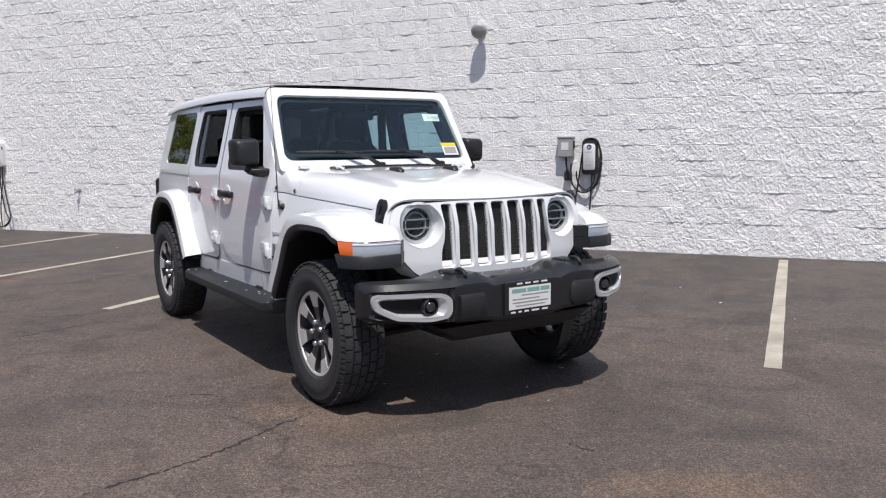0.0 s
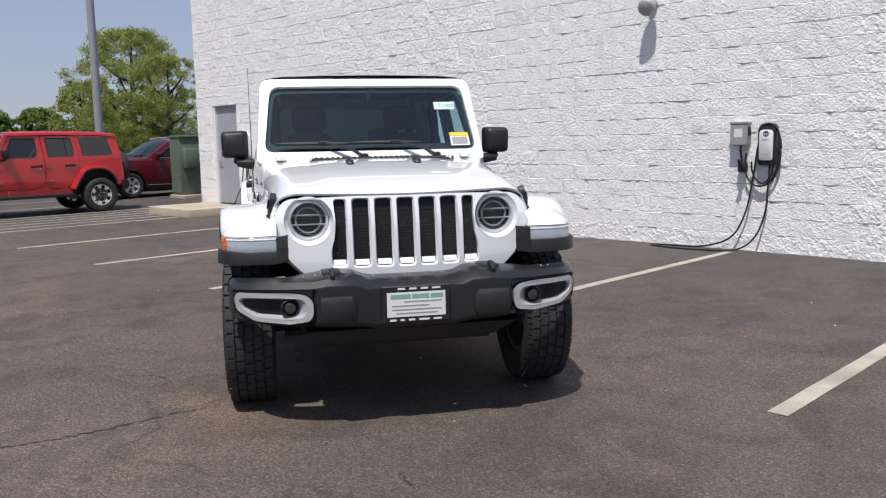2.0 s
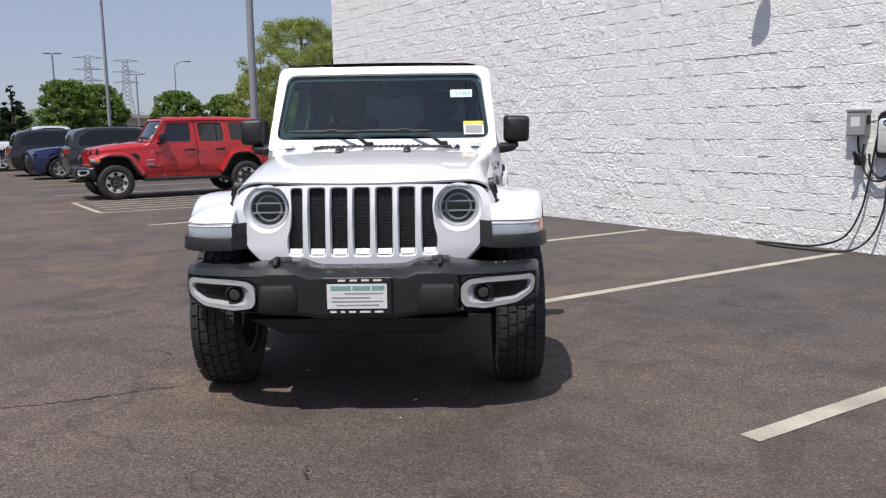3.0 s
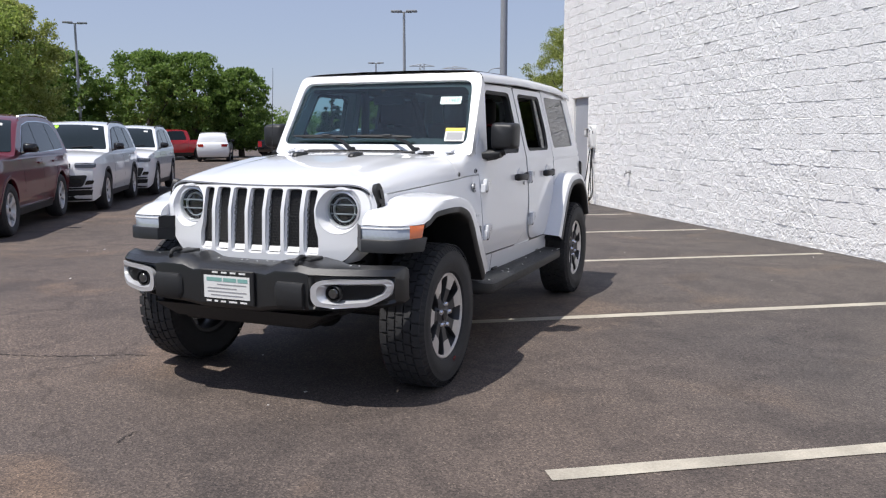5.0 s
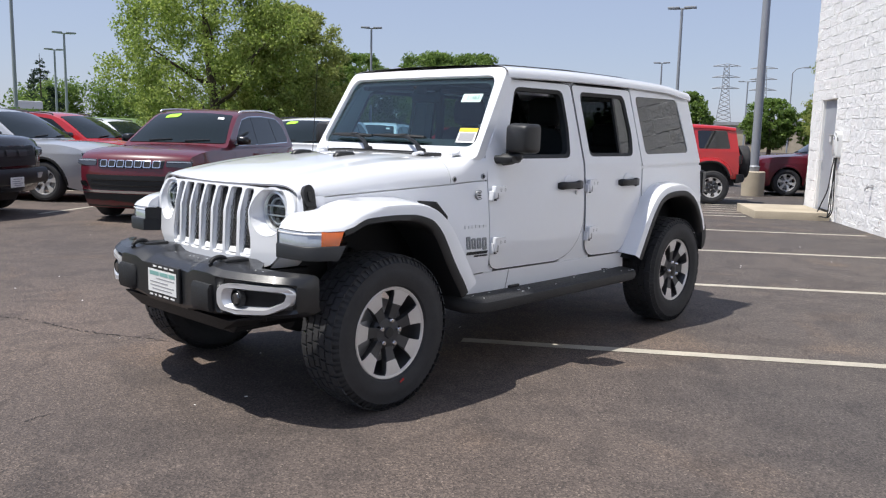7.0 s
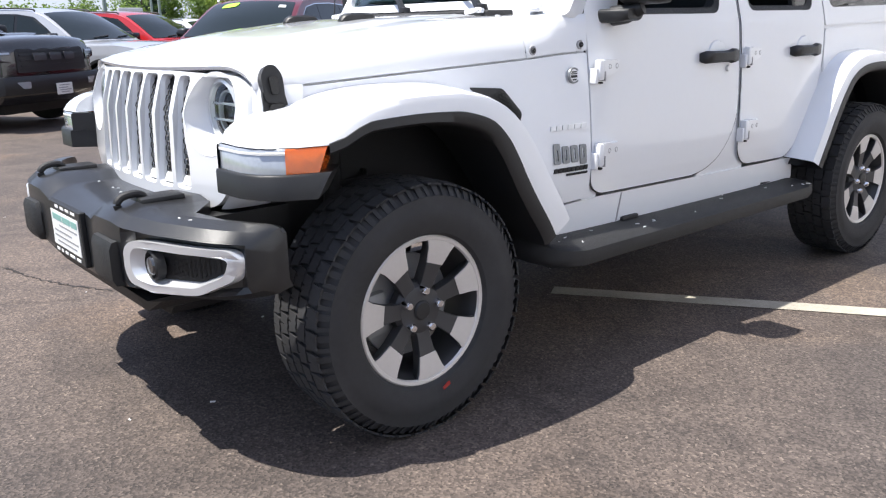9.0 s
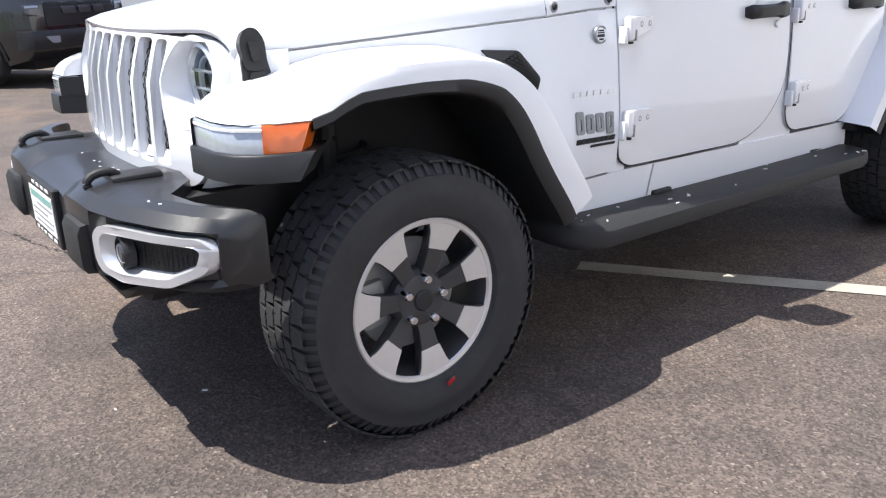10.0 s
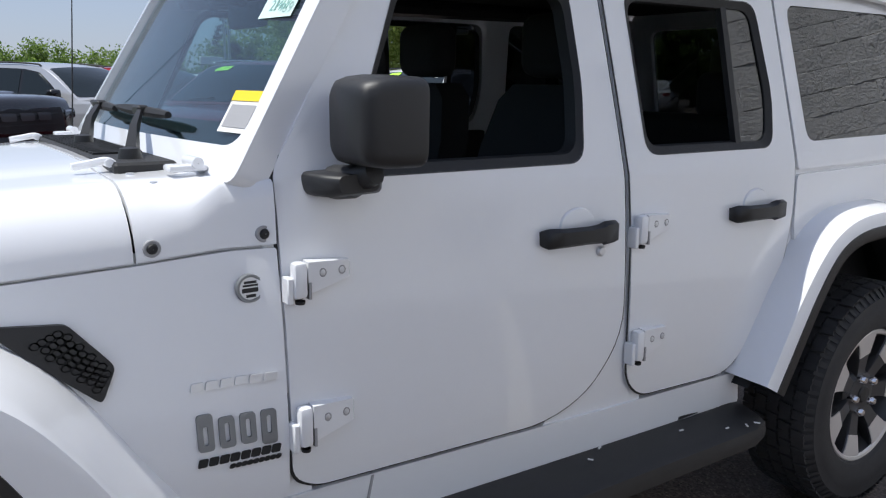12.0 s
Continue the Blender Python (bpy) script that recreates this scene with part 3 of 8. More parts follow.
def alloy_wheel(parent, spokes=7, r=0.236, blocks=True, tyre_r=TYRE_R, w=0.255, tip=SILVER, hub=GUNMETAL, nuts=5):
    """Rim as a part; tyre, spokes, cap and nuts under it. The face looks along +y."""
    h = w / 2
    barrel = lathe([(r, -h + 0.03), (r - 0.02, -h + 0.035), (r - 0.035, -0.03), (r - 0.022, 0.05), (r - 0.012, h - 0.045), (r - 0.004, h - 0.032), (r + 0.004, h - 0.022), (r + 0.006, h - 0.03)], 56)
    rim = part("wheel", barrel, hub, parent)
    tyre_parts(rim, tyre_r, w, r, blocks)
    bm, faces = bmesh.new(), []
    yo = h - 0.034
    step = 2 * math.pi / spokes
    for k in range(spokes):
        a = step * k + math.pi / 2 + (step / 2 if spokes == 7 else 0)

        def at(rr, off, y):
            return (rr * math.cos(a) - off * math.sin(a), y, rr * math.sin(a) + off * math.cos(a))
        secs = [(0.055, 0.026, yo - 0.022), (0.095, 0.026, yo - 0.016), (0.135, 0.030, yo - 0.010), (0.150, 0.033, yo - 0.007), (0.195, 0.047, yo), (r - 0.010, 0.064, yo + 0.002)]
        rings = [[at(rr, -wd, y), at(rr, -wd * 0.92, y + 0.006), at(rr, wd * 0.92, y + 0.006), at(rr, wd, y), at(rr, wd * 0.7, y - 0.04), at(rr, -wd * 0.7, y - 0.04)] for rr, wd, y in secs]
        loft(rings, True, True, bm)
        f = [(0.148, 0.031, yo + 0.0005), (0.195, 0.0445, yo + 0.0075), (r - 0.008, 0.0615, yo + 0.0095)]
        faces.append(loft([[at(rr, -wd, y), at(rr, wd, y), at(rr, wd, y - 0.004), at(rr, -wd, y - 0.004)] for rr, wd, y in f], True, True))
    lathe([(0.001, yo - 0.006), (0.045, yo - 0.006), (0.075, yo - 0.012), (0.088, yo - 0.03), (0.088, yo - 0.06)], 32, bm=bm)
    part("spokes", bm, hub, rim, "gunmetal grey wheel spokes")
    for face in faces:
        part("spoke_face", face, tip, rim, "machined silver spoke tip")
    part("rim_lip", lathe([(r - 0.016, yo + 0.004), (r - 0.012, yo + 0.011), (r - 0.002, yo + 0.013), (r + 0.004, yo + 0.008)], 56), tip, rim)
    part("centre_cap", lathe([(0.001, yo + 0.004), (0.026, yo + 0.003), (0.031, yo - 0.002), (0.031, yo - 0.02)], 24), SATIN, rim)
    for k in range(nuts):
        a = 2 * math.pi * k / nuts + math.pi / 2 + 0.25
        bm = lathe([(0.001, yo + 0.014), (0.010, yo + 0.013), (0.0155, yo + 0.004), (0.0165, yo - 0.02)], 12)
        bm.transform(Matrix.Translation((0.0635 * math.cos(a), 0, 0.0635 * math.sin(a))))
        part("lug_nut", bm, CHROME, rim)
    bm = lathe([(0.02, -0.01), (0.165, -0.01), (0.165, 0.008), (0.06, 0.010)], 32)
    part("brake_disc", bm, METAL_GREY, rim)
    part("brake_caliper", box(0.08, 0.17, -0.03, 0.03, -0.06, 0.08, 0.015), METAL_GREY, rim)
    return rim


def mount_wheel(rim, parent, x, y, z, flip, turn=0.0):
    rim.parent = parent
    rim.matrix_basis = Matrix.Translation((x, y, z)) @ Matrix.Rotation(math.pi if flip else 0.0, 4, "Z") @ Matrix.Rotation(turn, 4, "Y")
    return rim


def more_wheel(rim, parent, x, y, z, flip, turn=0.0):
    c = copy_thing(rim, Matrix.Identity(4))
    return mount_wheel(c, parent, x, y, z, flip, turn)


def grille(car, paint):
    """Seven-slot face with lamp wells."""
    face = lambda a, b, d: (grille_x(a, b) - d, a, b)
    outline = rounded([(-0.50, 0.722), (0.50, 0.722), (0.625, 0.86), (0.660, 1.02), (0.60, 1.112), (0, 1.128), (-0.60, 1.112), (-0.660, 1.02), (-0.625, 0.86)], [0.07, 0.07, 0.1, 0.1, 0.06, 0.3, 0.06, 0.1, 0.1], 5)
    slots = []
    for k in range(-3, 4):
        c = 0.112 * k
        pts = [(c - 0.039, 0.772), (c + 0.039, 0.772), (c + 0.039, 1.104), (c - 0.039, 1.104)]
        if abs(k) == 3:
            s = 1 if k > 0 else -1
            pts = [(s * 0.300, 0.775), (s * 0.372, 0.775), (s * 0.372, 0.860), (s * 0.356, 0.92), (s * 0.350, 1.00), (s * 0.357, 1.102), (s * 0.300, 1.102)]
            if s < 0:
                pts.reverse()
        slots.append(rounded(pts, 0.018, 4))
    wells = [circle(s * 0.481, 1.003, 0.121, 36) for s in (1, -1)]
    wide = [grown(o, 0.007) for o in slots]
    bm = plate(outline, face, 0.052, [*wide, *wells], 0.055)
    for o, w in zip(slots, wide):
        ring_between(w, o, face, 0.0, 0.014, bm)
        ring_between(o, o, face, 0.014, 0.030, bm)
    body = part("grille", bm, paint, car, "painted grille with seven upright slots", angle=40)
    for o in slots:
        lo, hi = min(p[0] for p in o), max(p[0] for p in o)
        bm = bmesh.new()
        s = 0.0105
        j, b = 0, 0.80
        while b < 1.105:
            a = lo + (s * 0.87 if j % 2 else 0)
            while a < min(hi + s, 0.360 - s) and a > -0.360 + s or a < -0.360 + s:
                if a < max(lo - s, -0.360 + s):
                    a += s * 1.74
                    continue
                q = [bm.verts.new(face(a + s * math.sin(t), b + s * math.cos(t), 0.0275)) for t in (math.pi / 3 * i for i in range(6))]
                bm.faces.new(q)
                a += s * 1.74
            b += s * 1.5
            j += 1
        bmesh.ops.remove_doubles(bm, verts=bm.verts[:], dist=0.002)
        bmesh.ops.wireframe(bm, faces=bm.faces[:], thickness=0.0035, use_replace=True, use_even_offset=False)
        part("slot_mesh", bm, MESH_BLACK, body, flat=True)
        # Black sheet behind the mesh: the dark inside the face, put in as colour.
        part("slot_backing", plate(grown(o, 0.003), lambda a, b, d: face(a, b, 0.031 + d), 0.003), MESH_BLACK, body)
        bm = bmesh.new()
        loft([[face(a, 0.777, 0.012) for a in (lo + 0.004, hi - 0.004)], [face(a, 0.80, 0.022) for a in (lo + 0.004, hi - 0.004)], [face(a, 0.805, 0.026) for a in (lo + 0.004, hi - 0.004)]], False, False, bm)
        part("slot_trim", bm, WHITE_PLASTIC, body, "pale slot end")
    for s in (1, -1):
        cy, cz = s * 0.481, 1.003
        x0 = 0.418
        well = bmesh.new()
        rings = []
        for r, d in ((0.1215, 0.0), (0.1185, 0.30), (0.112, 0.62), (0.104, 0.92), (0.1005, 1.0)):
            rings.append([((grille_x(a, b) + 0.001) * (1 - d) + (x0 - 0.024) * d, a, b) for a, b in circle(cy, cz, r, 36)])
        rings.append([(x0 - 0.05, a, b) for a, b in circle(cy, cz, 0.100, 36)])
        loft(rings, True, False, well)
        lamp = part("headlight", well, paint, body, "round headlight with dark interior")
        bm = lathe([(0.001, 0.0), (0.085, 0.0), (0.096, 0.016), (0.101, 0.026)], 36, "X")
        bm.transform(Matrix.Translation((x0 - 0.055, cy, cz)))
        part("reflector", bm, LAMP_DARK, lamp)
        bm = lathe([(0.099, 0.012), (0.0995, 0.027), (0.090, 0.030), (0.084, 0.014)], 36, "X")
        bm.transform(Matrix.Translation((x0 - 0.045, cy, cz)))
        part("bezel_ring", bm, BEZEL, lamp)
        bm = lathe([(0.058, 0.004), (0.060, 0.016), (0.066, 0.017), (0.068, 0.004)], 32, "X")
        bm.transform(Matrix.Translation((x0 - 0.052, cy, cz)))
        part("inner_ring", bm, BEZEL, lamp)
        for dz in (0.026, -0.022):
            hw = math.sqrt(0.09**2 - dz**2)
            part("lamp_bar", box(x0 - 0.045, x0 - 0.026, cy - hw, cy + hw, cz + dz - 0.004, cz + dz + 0.004, 0.0018, 1), CLEAR_LENS, lamp)
        bm = lathe([(0.001, 0.0), (0.022, 0.0), (0.026, -0.012)], 20, "X")
        bm.transform(Matrix.Translation((x0 - 0.036, cy, cz - 0.055)))
        part("projector", bm, LAMP_DARK, lamp)
        bm = lathe([(0.002, 0.022), (0.04, 0.019), (0.07, 0.010), (0.094, -0.006)], 36, "X")
        bm.transform(Matrix.Translation((x0 - 0.02, cy, cz)))
        part("lens", bm, CLEAR_GLASS, lamp).visible_shadow = False
    # flanks from the face back to the wings
    for s in (1, -1):
        bm = bmesh.new()
        rings = []
        for a, b in ((0.50, 0.722), (0.585, 0.80), (0.628, 0.88), (0.652, 0.96), (0.657, 1.03), (0.635, 1.085)):
            rings.append([(grille_x(a, b) - d, s * (a + e), b + f) for d, e, f in ((0.012, -0.008, 0), (0.03, 0.010, 0), (0.07, 0.018, 0.0), (0.16, 0.020, 0.0))])
        loft(rings, False, False, bm)
        part("grille_flank", bm, paint, body)


def hood_front(y):
    return grille_x(y, 1.12) + 0.004


def hood_edge(x):
    """Half width and height of the hood's lower side edge."""
    zs = lerp([(-0.90, 1.139), (-0.64, 1.122), (0.36, 1.078)], x)
    return side_y(x, zs) + 0.002, zs


def hood_z(x, t, w=0.0):
    """Height of the hood's top skin at t of its half width; w runs on over the cowl."""
    top = [(-0.70, 1.272), (-0.64, 1.275), (-0.3, 1.261), (0.0, 1.228), (0.2, 1.198), (0.32, 1.176), (0.40, 1.158), (0.445, 1.142), (0.49, 1.115)]
    zc = sum(lerp(top, x + q) for q in (-0.03, -0.015, 0.0, 0.015, 0.03)) / 5 + 0.006 * w
    ye, zs = hood_edge(x)
    y, t = abs(t) * ye, abs(t)
    z = zc - (0.018 - 0.006 * w) * t * t
    if y < 0.43:
        z += 0.007 * min(1.0, (0.43 - y) / 0.07) * min(1.0, max(0.0, (0.36 - x) / 0.2)) * (1 - w)
    e = 0.80 + 0.182 * w * w
    if t > e:
        k = (t - e) / (1 - e)
        z -= (zc - 0.018 + 0.006 * w - zs) * (1 - math.sqrt(max(0.0, 1 - k * k)))
    return z


def cross_steps():
    """Steps across the hood, close together at its shoulders."""
    half = [0.0, 0.15, 0.3, 0.45, 0.53, 0.57, 0.60, 0.63, 0.66, 0.70, 0.76, 0.80, 0.83, 0.86, 0.89, 0.915, 0.94, 0.96, 0.975, 0.987, 0.995, 1.0]
    return [-t for t in reversed(half[1:])] + half


def hood(car, paint):
    bm = bmesh.new()
    rings = []
    for i in range(20):
        s = i / 19
        row = []
        for t in cross_steps():
            y0 = t * 0.640
            xf = hood_front(y0)
            x = xf + (-0.627 - xf) * s
            row.append(Vector((x, t * hood_edge(x)[0], hood_z(x, t) - (0.004 if i == 0 else 0))))
        rings.append(row)
    under = [[p - Vector((0.004, 0, 0.010)) for p in rings[0]]]
    tuck = [[p + Vector((-0.001, 0, -0.016)) for p in rings[-1]]]
    loft(under + rings + tuck, False, False, bm)
    h = part("hood", bm, paint, car, angle=50)
    for s in (1, -1):
        m = Matrix.Translation((0.332, s * 0.648, 1.060)) @ Matrix.Scale(0.9, 4) @ Matrix.Rotation(radians(s * -4), 4, "Z") @ Matrix.Rotation(radians(s * 12), 4, "X") @ Matrix.Diagonal((1, s, 1, 1))
        lay = lambda out: (lambda a, b, d: (a, out - d, b))
        bm = plate(rounded([(-0.048, -0.058), (0.040, -0.058), (0.034, 0.012), (-0.038, 0.012)], 0.012, 3), lay(0.022), 0.03)
        plate(rounded([(-0.036, -0.03), (0.030, -0.03), (0.036, 0.055), (0.014, 0.088), (-0.018, 0.088), (-0.038, 0.055)], 0.020, 4), lay(0.030), 0.03, bm=bm)
        bm.transform(m)
        latch = part("hood_latch", bm, SATIN, car, "black rubber hood latch", angle=30)
        bm = plate(rounded([(-0.014, -0.005), (0.010, -0.005), (0.014, 0.050), (-0.018, 0.050)], 0.008, 3), lay(0.040), 0.012)
        bm.transform(m)
        part("latch_tongue", bm, BLACK_GLOSS, latch)
        bm = plate(rounded([(-0.030, -0.050), (0.024, -0.050), (0.018, -0.034), (-0.024, -0.034)], 0.005, 2), lay(0.034), 0.014)
        bm.transform(m)
        part("latch_lip", bm, BLACK_GLOSS, latch)
    for y in (-0.205, 0.19):
        rr = []
        for x, hw, up in ((-0.215, 0.014, 0.006), (-0.225, 0.018, 0.018), (-0.245, 0.020, 0.024), (-0.30, 0.020, 0.020), (-0.345, 0.019, 0.015), (-0.360, 0.015, 0.005)):
            z = hood_z(x, y / hood_edge(x)[0]) - 0.004
            rr.append([(x, y - hw, z), (x, y - hw, z + up), (x, y - hw * 0.6, z + up + 0.006), (x, y + hw * 0.6, z + up + 0.006), (x, y + hw, z + up), (x, y + hw, z)])
        part("hood_bumper", loft(rr), SATIN, h, "black rubber hood rest")
    return h


def cowl(car, paint):
    """Panel between hood and windscreen, wrapping over the wing's shoulder."""
    bm = bmesh.new()
    rings = []
    for x in (-0.633, -0.68, -0.74, -0.80, -0.86, -0.893):
        w = min(1.0, max(0.0, (-0.633 - x) / 0.17))
        rings.append([(x, t * hood_edge(x)[0], hood_z(x, t, w)) for t in cross_steps()])
    tuck = [[(x + 0.001, y, z - 0.016) for x, y, z in rings[0]]]
    loft(tuck + rings, False, False, bm)
    c = part("cowl", bm, paint, car, angle=50)
    bm = box(-0.785, -0.655, -0.42, 0.50, 1.260, 1.288, 0.006, 1)
    vent = part("cowl_vent", bm, BLACK, c, "black louvred cowl vent")
    bm = bmesh.new()
    for k in range(20):
        y = -0.38 + 0.034 * k
        box(-0.770, -0.66, y, y + 0.012, 1.287, 1.293, bm=bm)
    tagged(part("louvre", bm, BLACK, vent, flat=True), kind="stuff")
    for s in (1, -1):
        bm = box(-0.045, 0.035, -0.026, 0.026, 0.0, 0.014, 0.006, 2)
        bm2 = lathe([(0.001, -0.036), (0.012, -0.036), (0.012, 0.036), (0.001, 0.036)], 14)
        join(bm, bm2, Matrix.Translation((-0.02, 0, 0.018)))
        bm.transform(Matrix.Translation((-0.765, s * 0.60, 1.276)))
        part("windscreen_hinge", bm, paint, c)
        for x in (-0.662, -0.872):
            ye, zs = hood_edge(x)
            m = Matrix.Translation((x, s * (ye - 0.0005), zs + 0.022)) @ Matrix.Diagonal((1, s, 1, 1))
            b = lathe([(0.009, 0.001), (0.0155, 0.0015), (0.017, 0.0), (0.017, -0.01)], 18)
            b.transform(m)
            ring = part("bolt_washer", b, PRINT_GREY, c)
            b = lathe([(0.001, 0.007), (0.008, 0.006), (0.011, 0.001), (0.0115, -0.01)], 12)
            b.transform(m)
            part("cowl_bolt", b, BLACK, ring, "black cowl bolt")
        for x, y in ((-0.68, 0.52), (-0.70, 0.62)):
            b = lathe([(0.001, 0.004), (0.009, 0.003), (0.012, -0.004)], 12, "Z")
            b.transform(Matrix.Translation((x, s * y, hood_z(x, y / hood_edge(x)[0], 0.3))))
            part("cowl_screw", b, BEZEL, c)
    for y in (0.46, -0.42):
        bm = tube(smooth_path([(0.05, 0, 0.006), (0.01, 0, 0.012), (-0.045, 0, 0.02), (-0.07, 0, 0.006)], 5), [0.012] * 15 + [0.01], 8)
        join(bm, lathe([(0.001, -0.020), (0.012, -0.020), (0.012, 0.020), (0.001, 0.020)], 12), Matrix.Translation((-0.05, 0, 0.014)))
        bm.transform(Matrix.Translation((-0.615, y, 1.276)) @ Matrix.Scale(0.72, 4))
        part("hood_hinge", bm, paint, car)


def screen_x(z, y=0.0):
    return -0.806 - 0.600 * (z - 1.335) - 0.045 * (y / 0.7) ** 2


def windscreen(car, paint):
    face = lambda a, b, d: (screen_x(b, a) - d * 0.87, a * (1.0), b - d * 0.49)
    outer = rounded([(-0.742, 1.262), (0.742, 1.262), (0.702, 1.806), (-0.702, 1.806)], [0.03, 0.03, 0.06, 0.06], 5)
    inner = rounded([(-0.695, 1.328), (0.695, 1.328), (0.645, 1.757), (-0.645, 1.757)], 0.065, 6)
    bm = plate(outer, face, 0.065, [inner], 0.16)
    frame_ = part("windscreen_frame", bm, paint, car, angle=50)
    inn = grown(inner, 0.004)
    part("glass", plate(inn, lambda a, b, d: face(a, b, 0.022 + d), 0.004, (), 0.16), WINDSCREEN, frame_).visible_shadow = False
    hole = rounded([(-0.665, 1.382), (0.665, 1.382), (0.618, 1.725), (-0.618, 1.725)], 0.06, 6)
    part("frit_band", plate(inn, lambda a, b, d: face(a, b, 0.028 + d), 0.002, [hole], 0.16), BLACK, frame_, "black band round the glass")
    for y0 in (0.40, -0.07):
        base = Vector((-0.712, y0, 1.284))
        tip = Vector(face(y0 - 0.255, 1.372, -0.026))
        rr = []
        for q, hw, ht in ((0.0, 0.020, 0.016), (0.08, 0.019, 0.015), (0.35, 0.013, 0.009), (0.8, 0.009, 0.006), (1.0, 0.007, 0.005)):
            c = base.lerp(tip, q) + Vector((0.0, 0.0, 0.030 * math.sin(math.pi * min(1, q * 1.1))))
            rr.append([c + Vector((hw, 0, -ht)), c + Vector((hw * 0.6, 0, ht)), c + Vector((-hw * 0.6, 0, ht)), c + Vector((-hw, 0, -ht))])
        bm = loft(rr)
        join(bm, lathe([(0.001, 0.030), (0.022, 0.026), (0.028, 0.0), (0.030, -0.020)], 14, "Z"), Matrix.Translation(base))
        arm = part("wiper", bm, SATIN, car, "black wiper lying on the glass")
        pts = [Vector(face(y0 - 0.085 - 0.46 * k / 6, 1.370 + 0.001 * k, -0.013)) for k in range(7)]
        part("wiper_blade", tube(pts, [0.009, 0.013, 0.014, 0.014, 0.014, 0.011, 0.006], 6), BLACK, arm)
        part("blade_clip", box(tip.x - 0.014, tip.x + 0.014, tip.y - 0.03, tip.y + 0.03, tip.z - 0.014, tip.z + 0.010, 0.005, 1), SATIN, arm)
    sticker = part("stock_sticker", plate([(0.443, 1.604), (0.587, 1.604), (0.587, 1.654), (0.443, 1.654)], lambda a, b, d: face(a, b, 0.019 + d), 0.001), MINT, frame_, "mint sticker with stock number")
    curve = bpy.data.curves.new("number", "FONT")
    curve.body, curve.size, curve.align_x, curve.align_y, curve.extrude = "221469", 0.042, "CENTER", "CENTER", 0.0004
    txt = new("number_tmp", curve)
    bpy.context.view_layer.update()
    me = bpy.data.meshes.new_from_object(txt.evaluated_get(bpy.context.evaluated_depsgraph_get()))
    bpy.data.objects.remove(txt)
    me.materials.clear()
    me.materials.append(TEAL)
    ob = new("sticker_number", me)
    up = (Vector(face(0.515, 1.66, 0)) - Vector(face(0.515, 1.60, 0))).normalized()
    right = Vector((0, 1, 0))
    m = Matrix((right, up, right.cross(up))).transposed().to_4x4()
    ob.matrix_basis = Matrix.Translation(face(0.515, 1.629, 0.0165)) @ m
    ob.parent = sticker
    note = part("window_notice", plate([(0.530, 1.360), (0.662, 1.360), (0.657, 1.445), (0.525, 1.445)], lambda a, b, d: face(a, b, 0.019 + d), 0.001), PAPER, frame_, "white and yellow paper notice")
    part("yellow_head", plate([(0.527, 1.424), (0.658, 1.424), (0.657, 1.445), (0.525, 1.445)], lambda a, b, d: face(a, b, 0.017 + d), 0.001), YELLOW, note)
    part("print_block", plate([(0.542, 1.370), (0.648, 1.370), (0.647, 1.416), (0.540, 1.416)], lambda a, b, d: face(a, b, 0.0175 + d), 0.001), PRINT_GREY, note)
    bm = box(-1.175, -1.14, -0.13, 0.11, 1.60, 1.67, 0.015)
    box(-1.15, -1.045, -0.015, 0.015, 1.655, 1.70, 0.005, 1, bm)
    part("rear_view_mirror", bm, SATIN, car)


FRONT_DOOR = [(-0.8985, 1.285), (-0.8995, 0.64), (-0.955, 0.606), (-1.60, 0.598), (-1.74, 0.655), (-1.852, 0.80), (-1.856, 1.22), (-1.815, 1.738), (-1.165, 1.738)]
FRONT_GLASS = [(-1.045, 1.262), (-1.715, 1.262), (-1.735, 1.45), (-1.720, 1.694), (-1.232, 1.694)]
REAR_DOOR = [(-1.876, 1.22), (-1.880, 0.66), (-1.945, 0.598), (-2.33, 0.588), (-2.45, 0.70), (-2.545, 0.86), (-2.600, 1.04), (-2.612, 1.22), (-2.565, 1.738), (-1.836, 1.738)]
REAR_GLASS = [(-1.945, 1.270), (-2.500, 1.270), (-2.520, 1.42), (-2.475, 1.696), (-1.915, 1.696)]
QUARTER_GLASS = [(-2.690, 1.280), (-3.395, 1.290), (-3.300, 1.702), (-2.640, 1.700)]


